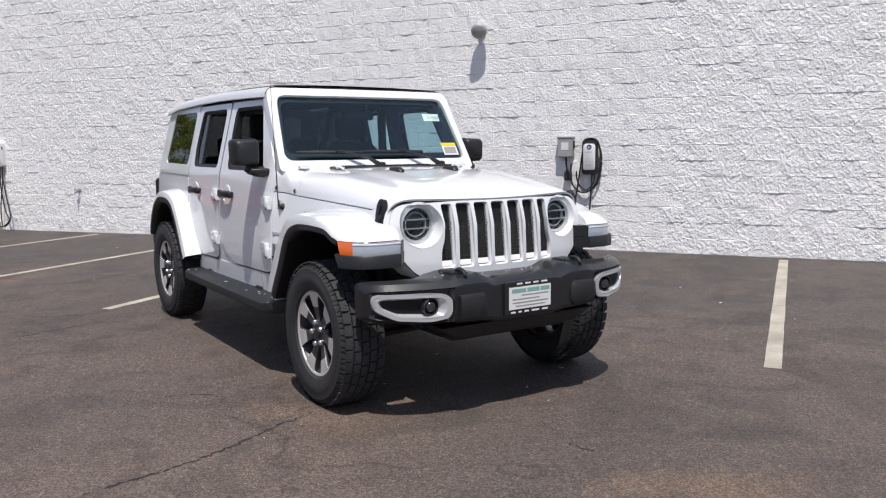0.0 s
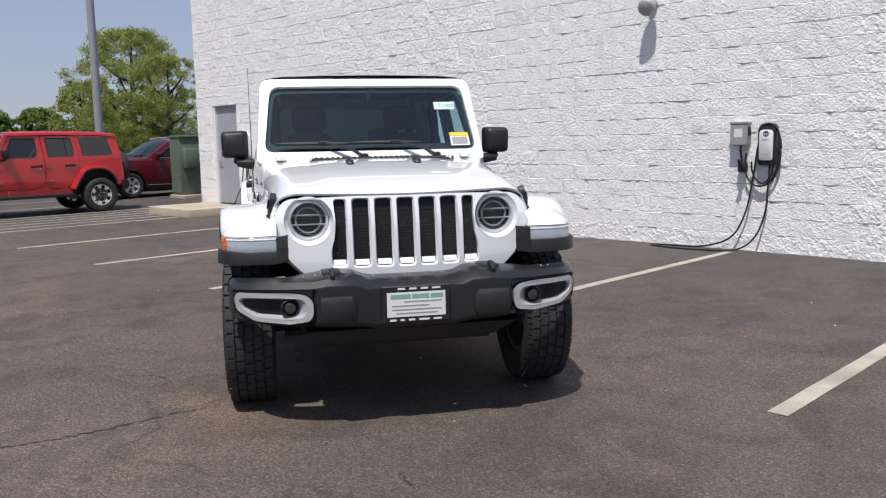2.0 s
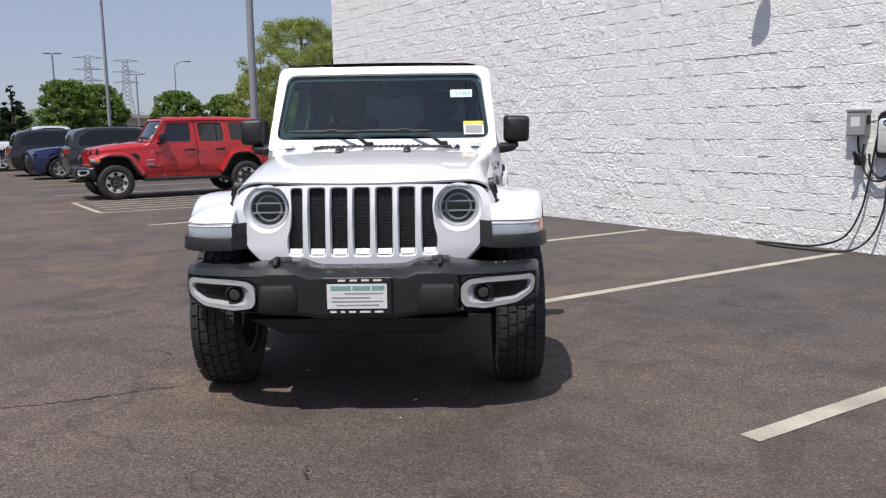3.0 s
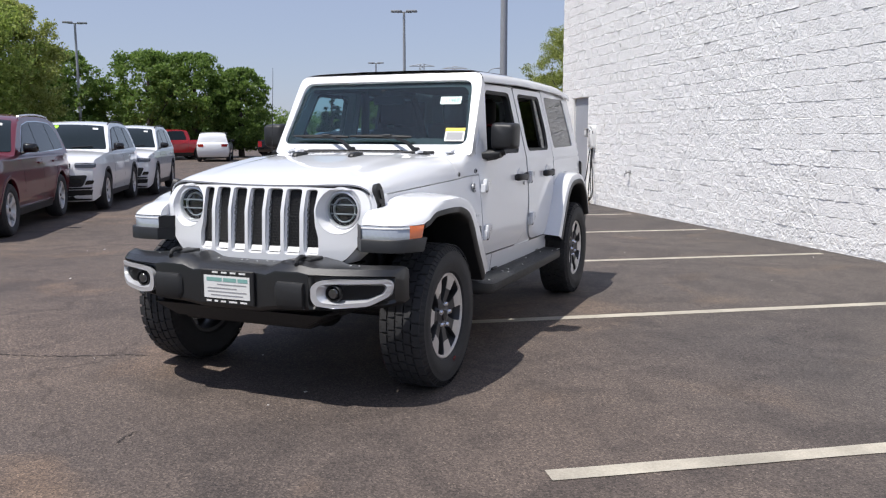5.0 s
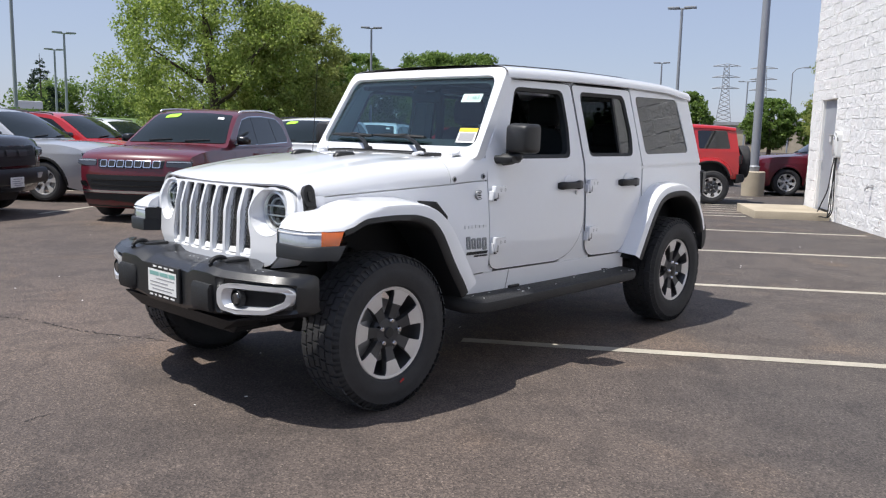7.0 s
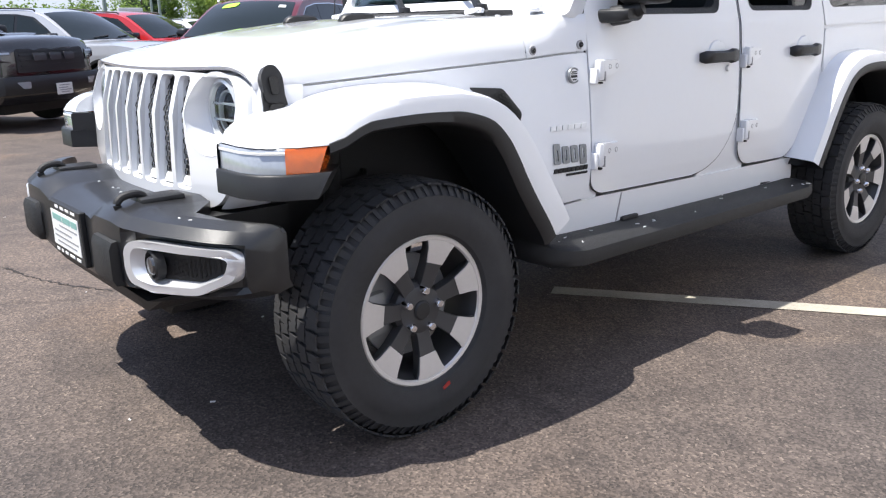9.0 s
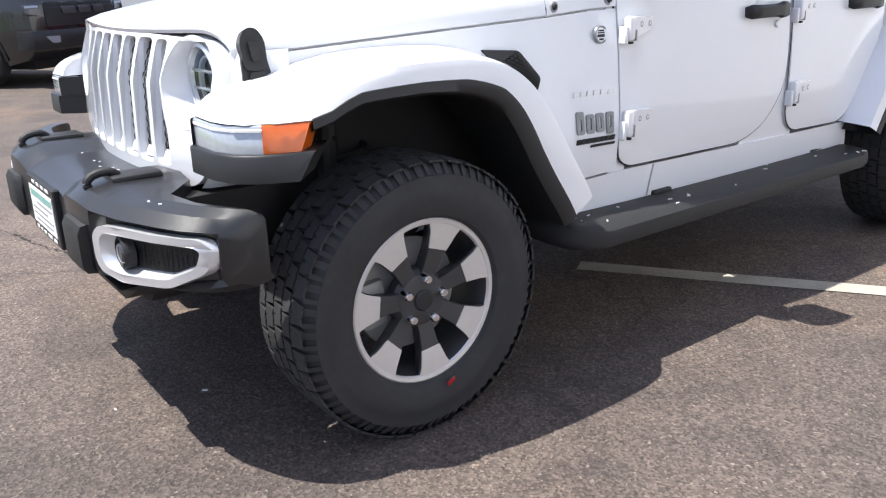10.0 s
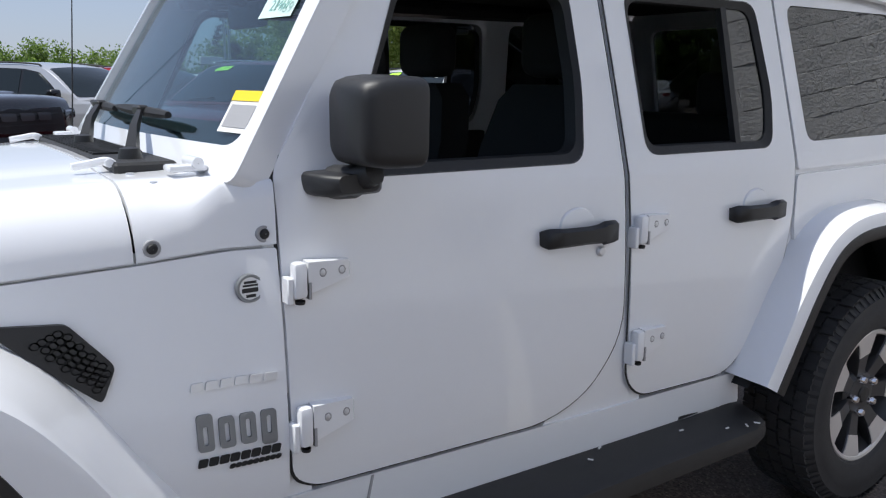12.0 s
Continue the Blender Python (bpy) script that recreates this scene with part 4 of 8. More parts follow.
def doors(car, paint, s, open_windows=True):
    """The two doors of one side, with hinges, handle, mirror and glass."""
    skin = lambda a, b, d: (a, s * (side_y(a, b) - d), b)
    for which in ("front", "rear"):
        out = FRONT_DOOR if which == "front" else REAR_DOOR
        hole = FRONT_GLASS if which == "front" else REAR_GLASS
        radii = [0.03, 0.05, 0.05, 0.1, 0.12, 0.08, 0.2, 0.03, 0.03] if which == "front" else [0.2, 0.06, 0.06, 0.06, 0.08, 0.08, 0.08, 0.2, 0.03, 0.03]
        o, h = rounded(out, radii, 4), rounded(hole, 0.05, 5)
        d = part(f"{which}_door", plate(o, skin, 0.05, [h], 0.085), paint, car, angle=32)
        # Dark band round the door's edge, put in for the gap's shade.
        bm = bmesh.new()
        ring_between(grown(o, -0.0065), grown(o, 0.0065), skin, 0.002, 0.002, bm)
        part("door_seal", bm, BLACK, d, "dark line for the shade in the door gap")
        bm = bmesh.new()
        ring_between(grown(h, 0.002), grown(h, -0.022), lambda a, b, q: (a, s * (side_y(a, b) - q), b), -0.001, 0.012, bm)
        ring_between(grown(h, -0.022), grown(h, -0.024), lambda a, b, q: (a, s * (side_y(a, b) - q), b), 0.012, 0.05, bm)
        part("window_seal", bm, BLACK, d, "black window seal")
        part("door_card", plate(rounded([(out[0][0] - 0.04, 1.24), (out[0][0] - 0.04, 0.66), (hole[1][0] - 0.05, 0.80), (hole[1][0] - 0.05, 1.24)], 0.02, 2), lambda a, b, q: (a, s * (side_y(a, b) - 0.055 - q), b), 0.03), INTERIOR, d)
        if which == "rear":
            xs = -2.352
            part("window_divider", plate([(xs + 0.012, 1.27), (xs - 0.012, 1.27), (xs - 0.002, 1.696), (xs + 0.022, 1.696)], lambda a, b, q: (a, s * (side_y(a, b) - 0.010 - q), b), 0.02), BLACK, d)
            g = rounded([(xs - 0.012, 1.272), (-2.485, 1.272), (-2.505, 1.42), (-2.462, 1.688), (xs, 1.688)], 0.02, 4)
            part("fixed_glass", plate(g, lambda a, b, q: (a, s * (side_y(a, b) - 0.016 - q), b), 0.004), TINTED, d)
        if not open_windows:
            part("window_glass", plate(h, lambda a, b, q: (a, s * (side_y(a, b) - 0.018 - q), b), 0.004), TINTED, d)
        # hinges
        hx = out[0][0] - 0.004
        for z0, z1 in ((1.024, 1.110), (0.710, 0.808)) if which == "front" else ((1.034, 1.122), (0.712, 0.808)):
            y = side_y(hx - 0.06, (z0 + z1) / 2)
            zc, hh = (z0 + z1) / 2, (z1 - z0) / 2
            bm = box(-0.026, 0.008, 0.0, 0.032, -hh + 0.006, hh - 0.004, 0.010)
            loft([[(-0.028, 0.0, -hh + 0.012), (-0.028, 0.026, -hh + 0.014), (-0.028, 0.026, hh - 0.006), (-0.028, 0.0, hh - 0.004)],
                  [(-0.138, 0.0, -hh + 0.034), (-0.138, 0.015, -hh + 0.036), (-0.138, 0.016, hh - 0.012), (-0.138, 0.0, hh - 0.010)],
                  [(-0.148, 0.0, -hh + 0.040), (-0.148, 0.004, -hh + 0.042), (-0.148, 0.004, hh - 0.022), (-0.148, 0.0, hh - 0.020)]], True, True, bm)
            m = Matrix.Translation((hx - 0.010, s * (y - 0.002), zc)) @ Matrix.Diagonal((0.88, s, 1, 1))
            bm.transform(m)
            hinge = part("hinge", bm, paint, d, "painted exposed door hinge", angle=30)
            for dx in (-0.066, -0.118):
                b = lathe([(0.0065, 0.0240), (0.0095, 0.0240), (0.010, 0.016)], 16)
                b.transform(m @ Matrix.Translation((dx, -0.001 - 0.085 * (-dx - 0.07), 0.012)))
                ring = part("hinge_screw", b, PRINT_GREY, hinge)
                b = lathe([(0.0005, 0.0252), (0.003, 0.0252), (0.0064, 0.0246), (0.0068, 0.02)], 12)
                b.transform(m @ Matrix.Translation((dx, -0.001 - 0.085 * (-dx - 0.07), 0.012)))
                part("screw_head", b, BEZEL, hinge)
            b = box(-0.0345, -0.028, 0.0, 0.0285, -hh + 0.004, -hh * 0.1)
            b.transform(m)
            part("hinge_gap", b, PRINT_GREY, hinge)
            b = lathe([(0.001, -hh - 0.005), (0.011, -hh - 0.005), (0.012, -hh + 0.002)], 12, "Z")
            b.transform(m @ Matrix.Translation((-0.010, 0.018, 0)))
            part("hinge_pin", b, BLACK, hinge)
            bm = box(0.006, 0.022, -0.008, 0.024, -hh - 0.004, hh * 0.2, 0.003, 1)
            bm.transform(m)
            part("hinge_leaf", bm, paint, hinge)
        # handle
        x0, x1 = (-1.560, -1.808) if which == "front" else (-2.285, -2.525)
        zc = 1.086
        y = side_y((x0 + x1) / 2, zc)
        bm = loft([[(x, yy * 1.0 + o2, zz) for yy, zz in ((0.030, zc - hgt), (0.044, zc - hgt + 0.008), (0.044, zc + hgt - 0.008), (0.030, zc + hgt), (0.012 if end else 0.022, zc + hgt * 0.7), (0.012 if end else 0.022, zc - hgt * 0.7))]
                   for x, hgt, o2, end in ((x0, 0.020, -0.022, 1), (x0 - 0.012, 0.026, -0.010, 1), (x0 - 0.05, 0.024, 0.0, 0), (x0 - 0.13, 0.023, 0.004, 0), (x1 + 0.065, 0.026, 0.0, 0), (x1 + 0.06, 0.031, 0.0, 1), (x1 + 0.015, 0.029, -0.006, 1), (x1, 0.022, -0.022, 1))])
        bm.transform(Matrix.Translation((0, s * y if s > 0 else -y, 0)) @ Matrix.Diagonal((1, s, 1, 1)))
        part("door_handle", bm, SATIN, d, "black pull handle", angle=50)
        bm = lathe([(0.001, 0.004), (0.045, 0.0035), (0.058, 0.001), (0.062, -0.004)], 28)
        bm.transform(Matrix.Translation((x0 - 0.125, s * (y + 0.0005), zc + 0.020)) @ Matrix.Diagonal((1.0, s, 0.75, 1)))
        part("handle_cup", bm, paint, d)
        if which == "front":
            bm = lathe([(0.001, 0.010), (0.010, 0.010), (0.014, 0.006), (0.014, -0.004)], 16)
            bm.transform(Matrix.Translation((-1.762, s * side_y(-1.76, 1.03), 1.034)) @ Matrix.Diagonal((1, s, 1, 1)))
            part("lock", bm, BEZEL, d)
            bm = bmesh.new()
            rings = []
            for x, k in ((-0.985, 0.72), (-0.998, 0.86), (-1.022, 0.94), (-1.055, 0.98), (-1.112, 0.98), (-1.122, 0.94)):
                o2 = rounded([(0.885 - 0.086 * k, 1.383 - 0.092 * k), (0.885 + 0.086 * k, 1.383 - 0.088 * k), (0.885 + 0.090 * k, 1.383 + 0.086 * k), (0.885 - 0.086 * k, 1.383 + 0.092 * k)], 0.03, 4)
                rings.append([(x, s * a, b) for a, b in o2])
            loft(rings, True, True, bm)
            mir = part("side_mirror", bm, SATIN, d, "black side mirror", angle=55)
            bm = tube([(-1.02, s * 0.775, 1.256), (-1.03, s * 0.83, 1.262), (-1.05, s * 0.885, 1.286)], [0.036, 0.034, 0.026], 12)
            part("mirror_arm", bm, SATIN, d)
            rr = []
            for y2, k2 in ((0.762, 1.0), (0.80, 1.0), (0.85, 0.9), (0.875, 0.62)):
                rr.append([(s2 * 1.0 - 1.02, s * y2, 1.262 + q2) for s2, q2 in rounded([(-0.075 * k2, -0.026 * k2), (0.065 * k2, -0.030 * k2), (0.072 * k2, 0.018), (-0.07 * k2, 0.022)], 0.016, 3)])
            part("mirror_foot", loft(rr), SATIN, d, angle=50)


def hardtop(car, paint, top):
    """Roof sides and quarter panels in body colour over a canvas centre."""
    bm = bmesh.new()
    rings = []
    for x in np.linspace(-1.135, -3.50, 16):
        t = (x + 1.135) / (-2.365)
        zt = 1.792 + 0.026 * math.sin(math.pi * min(1, t * 0.9 + 0.12)) - 0.030 * max(0, t - 0.85) / 0.15
        row = []
        for k, (y, dz) in enumerate([(0.698, -0.062), (0.706, -0.056), (0.702, -0.03), (0.690, -0.008), (0.668, 0.006), (0.62, 0.016), (0.55, 0.022), (0.2, 0.030)]):
            row.append((x, y, zt + dz - (0.0 if k > 3 else 0)))
        rings.append(row + [(x, -y, z) for x, y, z in reversed(row)])
    loft(rings, False, False, bm)
    r = part("roof_shell", bm, paint, car, angle=45)
    bm = bmesh.new()
    rings = []
    for x, dz in ((-1.20, 0.0), (-1.215, 0.012), (-1.27, 0.018), (-1.9, 0.020), (-2.6, 0.018), (-3.25, 0.012), (-3.30, 0.0)):
        t = (x + 1.135) / (-2.365)
        zt = 1.800 + 0.026 * math.sin(math.pi * min(1, t * 0.9 + 0.12)) - 0.030 * max(0, t - 0.85) / 0.15
        rings.append([(x, y, zt + dz * e + 0.010) for y, e in ((-0.585, 0.0), (-0.57, 0.6), (-0.3, 1.0), (0, 1.1), (0.3, 1.0), (0.57, 0.6), (0.585, 0.0))])
    loft(rings, False, False, bm)
    part("roof_panel", bm, top, r)
    for s in (1, -1):
        skin = lambda a, b, d: (a, s * (side_y(a, b) - d), b)
        o = rounded([(-2.628, 1.196), (-3.590, 1.205), (-3.500, 1.752), (-2.575, 1.752)], [0.01, 0.03, 0.05, 0.01], 4)
        h = rounded(QUARTER_GLASS, 0.045, 5)
        q = part("quarter_panel", plate(o, skin, 0.03, [h], 0.1), paint, car)
        part("joint_flange", plate([(-2.60, 1.17), (-3.59, 1.18), (-3.59, 1.225), (-2.60, 1.215)], lambda a, b, d: (a, s * (side_y(a, b) - 0.012 - d), b), 0.004, (), 0.2), paint, q)
        part("quarter_glass", plate(grown(h, 0.006), lambda a, b, d: (a, s * (side_y(a, b) - 0.006 - d), b), 0.004), TINTED if s > 0 else DEEP_TINT, q, "tinted quarter window")
    bm = plate(rounded([(-0.66, 1.21), (0.66, 1.21), (0.62, 1.78), (-0.62, 1.78)], 0.05, 4), lambda a, b, d: (-3.60 + 0.155 * (b - 1.20) / 0.55 + d, a * 1.06, b), 0.03, [rounded([(-0.55, 1.27), (0.55, 1.27), (0.52, 1.70), (-0.52, 1.70)], 0.05, 4)])
    b = part("liftgate_frame", bm, paint, car)
    part("rear_glass", plate(rounded([(-0.56, 1.26), (0.56, 1.26), (0.53, 1.71), (-0.53, 1.71)], 0.05, 4), lambda a, b, d: (-3.594 + 0.155 * (b - 1.20) / 0.55 + d, a * 1.06, b), 0.004), GATE_GLASS, b)
    part("headliner", plate(rounded([(-1.12, -0.62), (-1.12, 0.62), (-3.45, 0.62), (-3.45, -0.62)], 0.05, 3), lambda a, b, d: (a, b, 1.775 + d), 0.012), FABRIC, car)


def tub(car, paint):
    """Wings, sills, rear quarters and tailgate."""
    for s in (1, -1):
        skin = lambda a, b, d: (a, s * (side_y(a, b) - d), b)
        o = [(-0.635, 1.115), (-0.893, 1.131), (-0.893, 0.602), (-0.60, 0.585), (-0.530, 0.64), (-0.44, 0.80), (-0.345, 0.90), (-0.23, 0.962), (-0.05, 0.995), (0.20, 0.995), (0.36, 0.94), (0.375, 1.070)]
        w = part("wing_panel", plate(rounded(o, 0.006, 2), skin, 0.03, (), 0.09), paint, car)
        part("seam_flange", plate([(-0.888, 1.105), (-0.888, 1.150), (-0.635, 1.136), (0.36, 1.090), (0.36, 1.050)], lambda a, b, d: (a, s * (side_y(a, b) - 0.016 - d), b), 0.004, (), 0.1), paint, w)
        v = rounded([(-0.365, 1.038), (-0.500, 1.027), (-0.574, 0.940), (-0.545, 0.875), (-0.48, 0.930), (-0.42, 0.985)], 0.012, 3)
        vent = part("wing_vent", plate(v, lambda a, b, d: (a, s * (side_y(a, b) + 0.010 - d), b), 0.02), SATIN, w, "black honeycomb wing vent")
        bm = bmesh.new()
        sz = 0.010
        for j in range(9):
            for i in range(4):
                k, e = j / 8, (i + (0.5 if j % 2 else 0.0)) / 4
                lo, hi = Vector((-0.538, 0.904)).lerp(Vector((-0.445, 0.996)), k), Vector((-0.562, 0.938)).lerp(Vector((-0.497, 1.018)), k)
                a, b = lo.lerp(hi, e)
                bm.faces.new([bm.verts.new((a + sz * math.cos(t), s * (side_y(a, b) + 0.0115), b + sz * 0.8 * math.sin(t))) for t in (math.pi / 3 * q for q in range(6))])
        bmesh.ops.wireframe(bm, faces=bm.faces[:], thickness=0.004, use_replace=True, use_even_offset=False)
        part("vent_mesh", bm, BLACK, vent, flat=True)
        # badges: plain raised bars
        for nm, a0, a1, b0, b1, m, n in (("wing_script", -0.700, -0.873, 0.864, 0.881, BEZEL, 6), ("wing_badge", -0.703, -0.872, 0.744, 0.806, BADGE_GREY, 4), ("model_script", -0.703, -0.872, 0.712, 0.729, BLACK, 8), ("model_script", -0.765, -0.872, 0.697, 0.706, BLACK, 9)):
            for k in range(n):
                u0, u1 = a0 + (a1 - a0) * (k + 0.08) / n, a0 + (a1 - a0) * (k + 0.92) / n
                tall = b1 + (0.012 if (n == 4 and k == 0) else 0)
                low = b0 - (0.010 if (n == 4 and k == 3) else 0)
                lay = lambda a, b, d: (a, s * (side_y(a, b) + 0.005 - d), b)
                if n == 4:
                    bm = plate(rounded([(u0 - 0.002, low), (u1 + 0.002, low), (u1 + 0.002, tall), (u0 - 0.002, tall)], 0.008, 3), lay, 0.005, [rounded([(u0 - 0.013, b0 + 0.012), (u1 + 0.013, b0 + 0.012), (u1 + 0.013, b1 - 0.012), (u0 - 0.013, b1 - 0.012)], 0.004, 2)])
                else:
                    bm = plate(rounded([(u0, low), (u1, low), (u1 - 0.004, tall), (u0 - 0.004, tall)], 0.003, 2), lay, 0.004)
                part(nm, bm, m, w, flat=True)
        m = Matrix.Translation((-0.838, s * (side_y(-0.838, 1.052) + 0.0005), 1.052)) @ Matrix.Rotation(radians(5 * s), 4, "X") @ Matrix.Diagonal((1, s, 1, 1))
        bm = lathe([(0.0225, 0.003), (0.024, 0.0055), (0.028, 0.0055), (0.030, -0.004)], 28)
        bm.transform(m)
        rb = part("round_badge", bm, BADGE_GREY, w, "round silver badge with dark bars")
        bm = lathe([(0.0005, 0.003), (0.0235, 0.003), (0.0235, -0.003)], 28)
        bm.transform(m)
        part("badge_disc", bm, BEZEL, rb)
        for a0, a1, b0, b1 in ((-0.018, 0.018, -0.008, 0.001), (-0.013, 0.013, 0.010, 0.015), (-0.016, 0.016, 0.004, 0.008), (-0.010, 0.010, -0.018, -0.012)):
            bm = box(a0, a1, 0.0028, 0.0042, b0, b1)
            bm.transform(m)
            part("badge_mark", bm, BLACK, rb)
        for nm, oo in (("centre_pillar", [(-1.58, 0.56), (-1.96, 0.56), (-1.93, 1.24), (-1.905, 1.75), (-1.75, 1.75), (-1.80, 1.24), (-1.80, 0.86), (-1.70, 0.70)]), ("rear_pillar", [(-2.30, 0.56), (-2.66, 0.90), (-2.67, 1.24), (-2.62, 1.75), (-2.51, 1.75), (-2.55, 1.24), (-2.50, 0.90)]), ("front_pillar", [(-0.87, 0.57), (-0.95, 0.57), (-0.95, 1.25), (-1.20, 1.75), (-1.12, 1.75), (-0.87, 1.25)])):
            part(nm, plate(rounded(oo, 0.01, 2), lambda a, b, d: (a, s * (side_y(a, b) - 0.012 - d), b), 0.03, (), 0.085), paint, car)
        # sill under the doors
        bm = plate(rounded([(-0.56, 0.575), (-0.62, 0.47), (-2.42, 0.47), (-2.40, 0.572), (-2.36, 0.578), (-1.60, 0.586), (-0.97, 0.594), (-0.89, 0.592)], 0.01, 2), lambda a, b, d: (a, s * (side_y(a, b) - 0.004 - d), b), 0.05, (), 0.2)
        part("sill", bm, paint, car)
        part("sill_seam", plate([(-1.070, 0.478), (-1.078, 0.478), (-1.098, 0.590), (-1.092, 0.590)], lambda a, b, d: (a, s * (side_y(a, b) - 0.002 - d), b), 0.003, (), 0.06), PRINT_GREY, car)
        part("rock_guard", box(-2.40, -0.60, s * 0.70 - 0.03, s * 0.70 + 0.03, 0.42, 0.475, 0.01), BLACK, car)
        for x in (-1.15, -2.18):
            part("step_bracket", box(x - 0.05, x + 0.05, s * 0.775 - 0.02, s * 0.775 + 0.02, 0.470, 0.490, 0.006), BLACK, car)
        # rear quarter
        o = [(-2.624, 1.180), (-2.612, 1.04), (-2.62, 0.95), (-2.80, 1.020), (-3.10, 1.020), (-3.28, 0.91), (-3.40, 0.74), (-3.44, 0.60), (-3.60, 0.60), (-3.60, 1.190)]
        part("rear_quarter", plate(rounded(o, 0.015, 2), skin, 0.03, (), 0.1), paint, car)
        # tail lamp
        bm = box(-3.66, -3.585, s * 0.745 - 0.055, s * 0.745 + 0.055, 0.945, 1.145, 0.015)
        tl = part("tail_light", bm, BLACK, car, "black-framed tail lamp")
        part("tail_lens", box(-3.668, -3.655, s * 0.745 - 0.045, s * 0.745 + 0.045, 0.955, 1.135, 0.008), RED_LENS, tl)
        bm = box(-3.655, -3.605, s * 0.800 - 0.006, s * 0.800 + 0.008, 0.96, 1.13, 0.004, 1)
        part("side_marker", bm, BLACK_GLOSS, tl)
    bm = box(-3.63, -3.60, -0.66, 0.66, 0.62, 1.19, 0.012)
    part("tailgate", bm, paint, car)
    bm = loft([[(x, y, z) for x, z in ((-3.55, 0.50), (xe, 0.53), (xe - 0.02, 0.60), (xe, 0.70), (-3.55, 0.71))] for y, xe in ((-0.86, -3.60), (-0.80, -3.70), (-0.6, -3.76), (0.6, -3.76), (0.80, -3.70), (0.86, -3.60))])
    part("rear_bumper", bm, BLACK, car, "black plastic rear bumper")
    # dark inner shells: engine bay (blackened for shade in the wheel wells), floor, cabin lining
    part("engine_bay", box(-0.62, 0.36, -0.50, 0.50, 0.52, 1.07), INTERIOR, car)
    part("floor_pan", box(-3.55, -0.60, -0.60, 0.60, 0.44, 0.58), INTERIOR, car)
    part("bulkhead", box(-0.66, -0.62, -0.60, 0.60, 0.55, 1.20), INTERIOR, car)
    for s in (1, -1):
        part("rear_lining", box(-3.58, -2.62, s * 0.62 - 0.02, s * 0.62 + 0.02, 0.55, 1.15), INTERIOR, car)
    # Added unseen block: keeps sun from leaking between bumper and grille.
    part("radiator_support", box(0.24, 0.50, -0.54, 0.54, 0.47, 0.715), BLACK, car)
    part("skid_plate", box(-0.35, 0.62, -0.42, 0.42, 0.40, 0.50, 0.03, 1), BLACK, car)
    for x in (0.0, -3.008):
        bm = tube([(x, -0.70, 0.40), (x, 0.70, 0.40)], 0.042, 12)
        join(bm, lathe([(0.02, -0.12), (0.11, -0.08), (0.14, 0.0), (0.11, 0.08), (0.02, 0.12)], 16, "X"), Matrix.Translation((x, 0.12, 0.40)))
        part("axle", bm, BLACK, car)
    for s in (1, -1):
        bm = tube([(0.09, s * 0.56, 0.46), (0.05, s * 0.50, 0.95)], 0.032, 10)
        join(bm, tube([(-0.14, s * 0.48, 0.40), (-0.95, s * 0.42, 0.46)], 0.028, 8))
        join(bm, tube([(0.17, -0.62, 0.38), (0.17, 0.62, 0.44)], 0.018, 8)) if s > 0 else None
        part("suspension_arm", bm, BLACK, car)
        pts = [(0.0 + 0.07 * math.cos(k * 0.7), s * 0.50 + 0.07 * math.sin(k * 0.7), 0.46 + 0.0064 * k) for k in range(56)]
        part("coil_spring", tube(pts, 0.009, 6), BLACK, car)


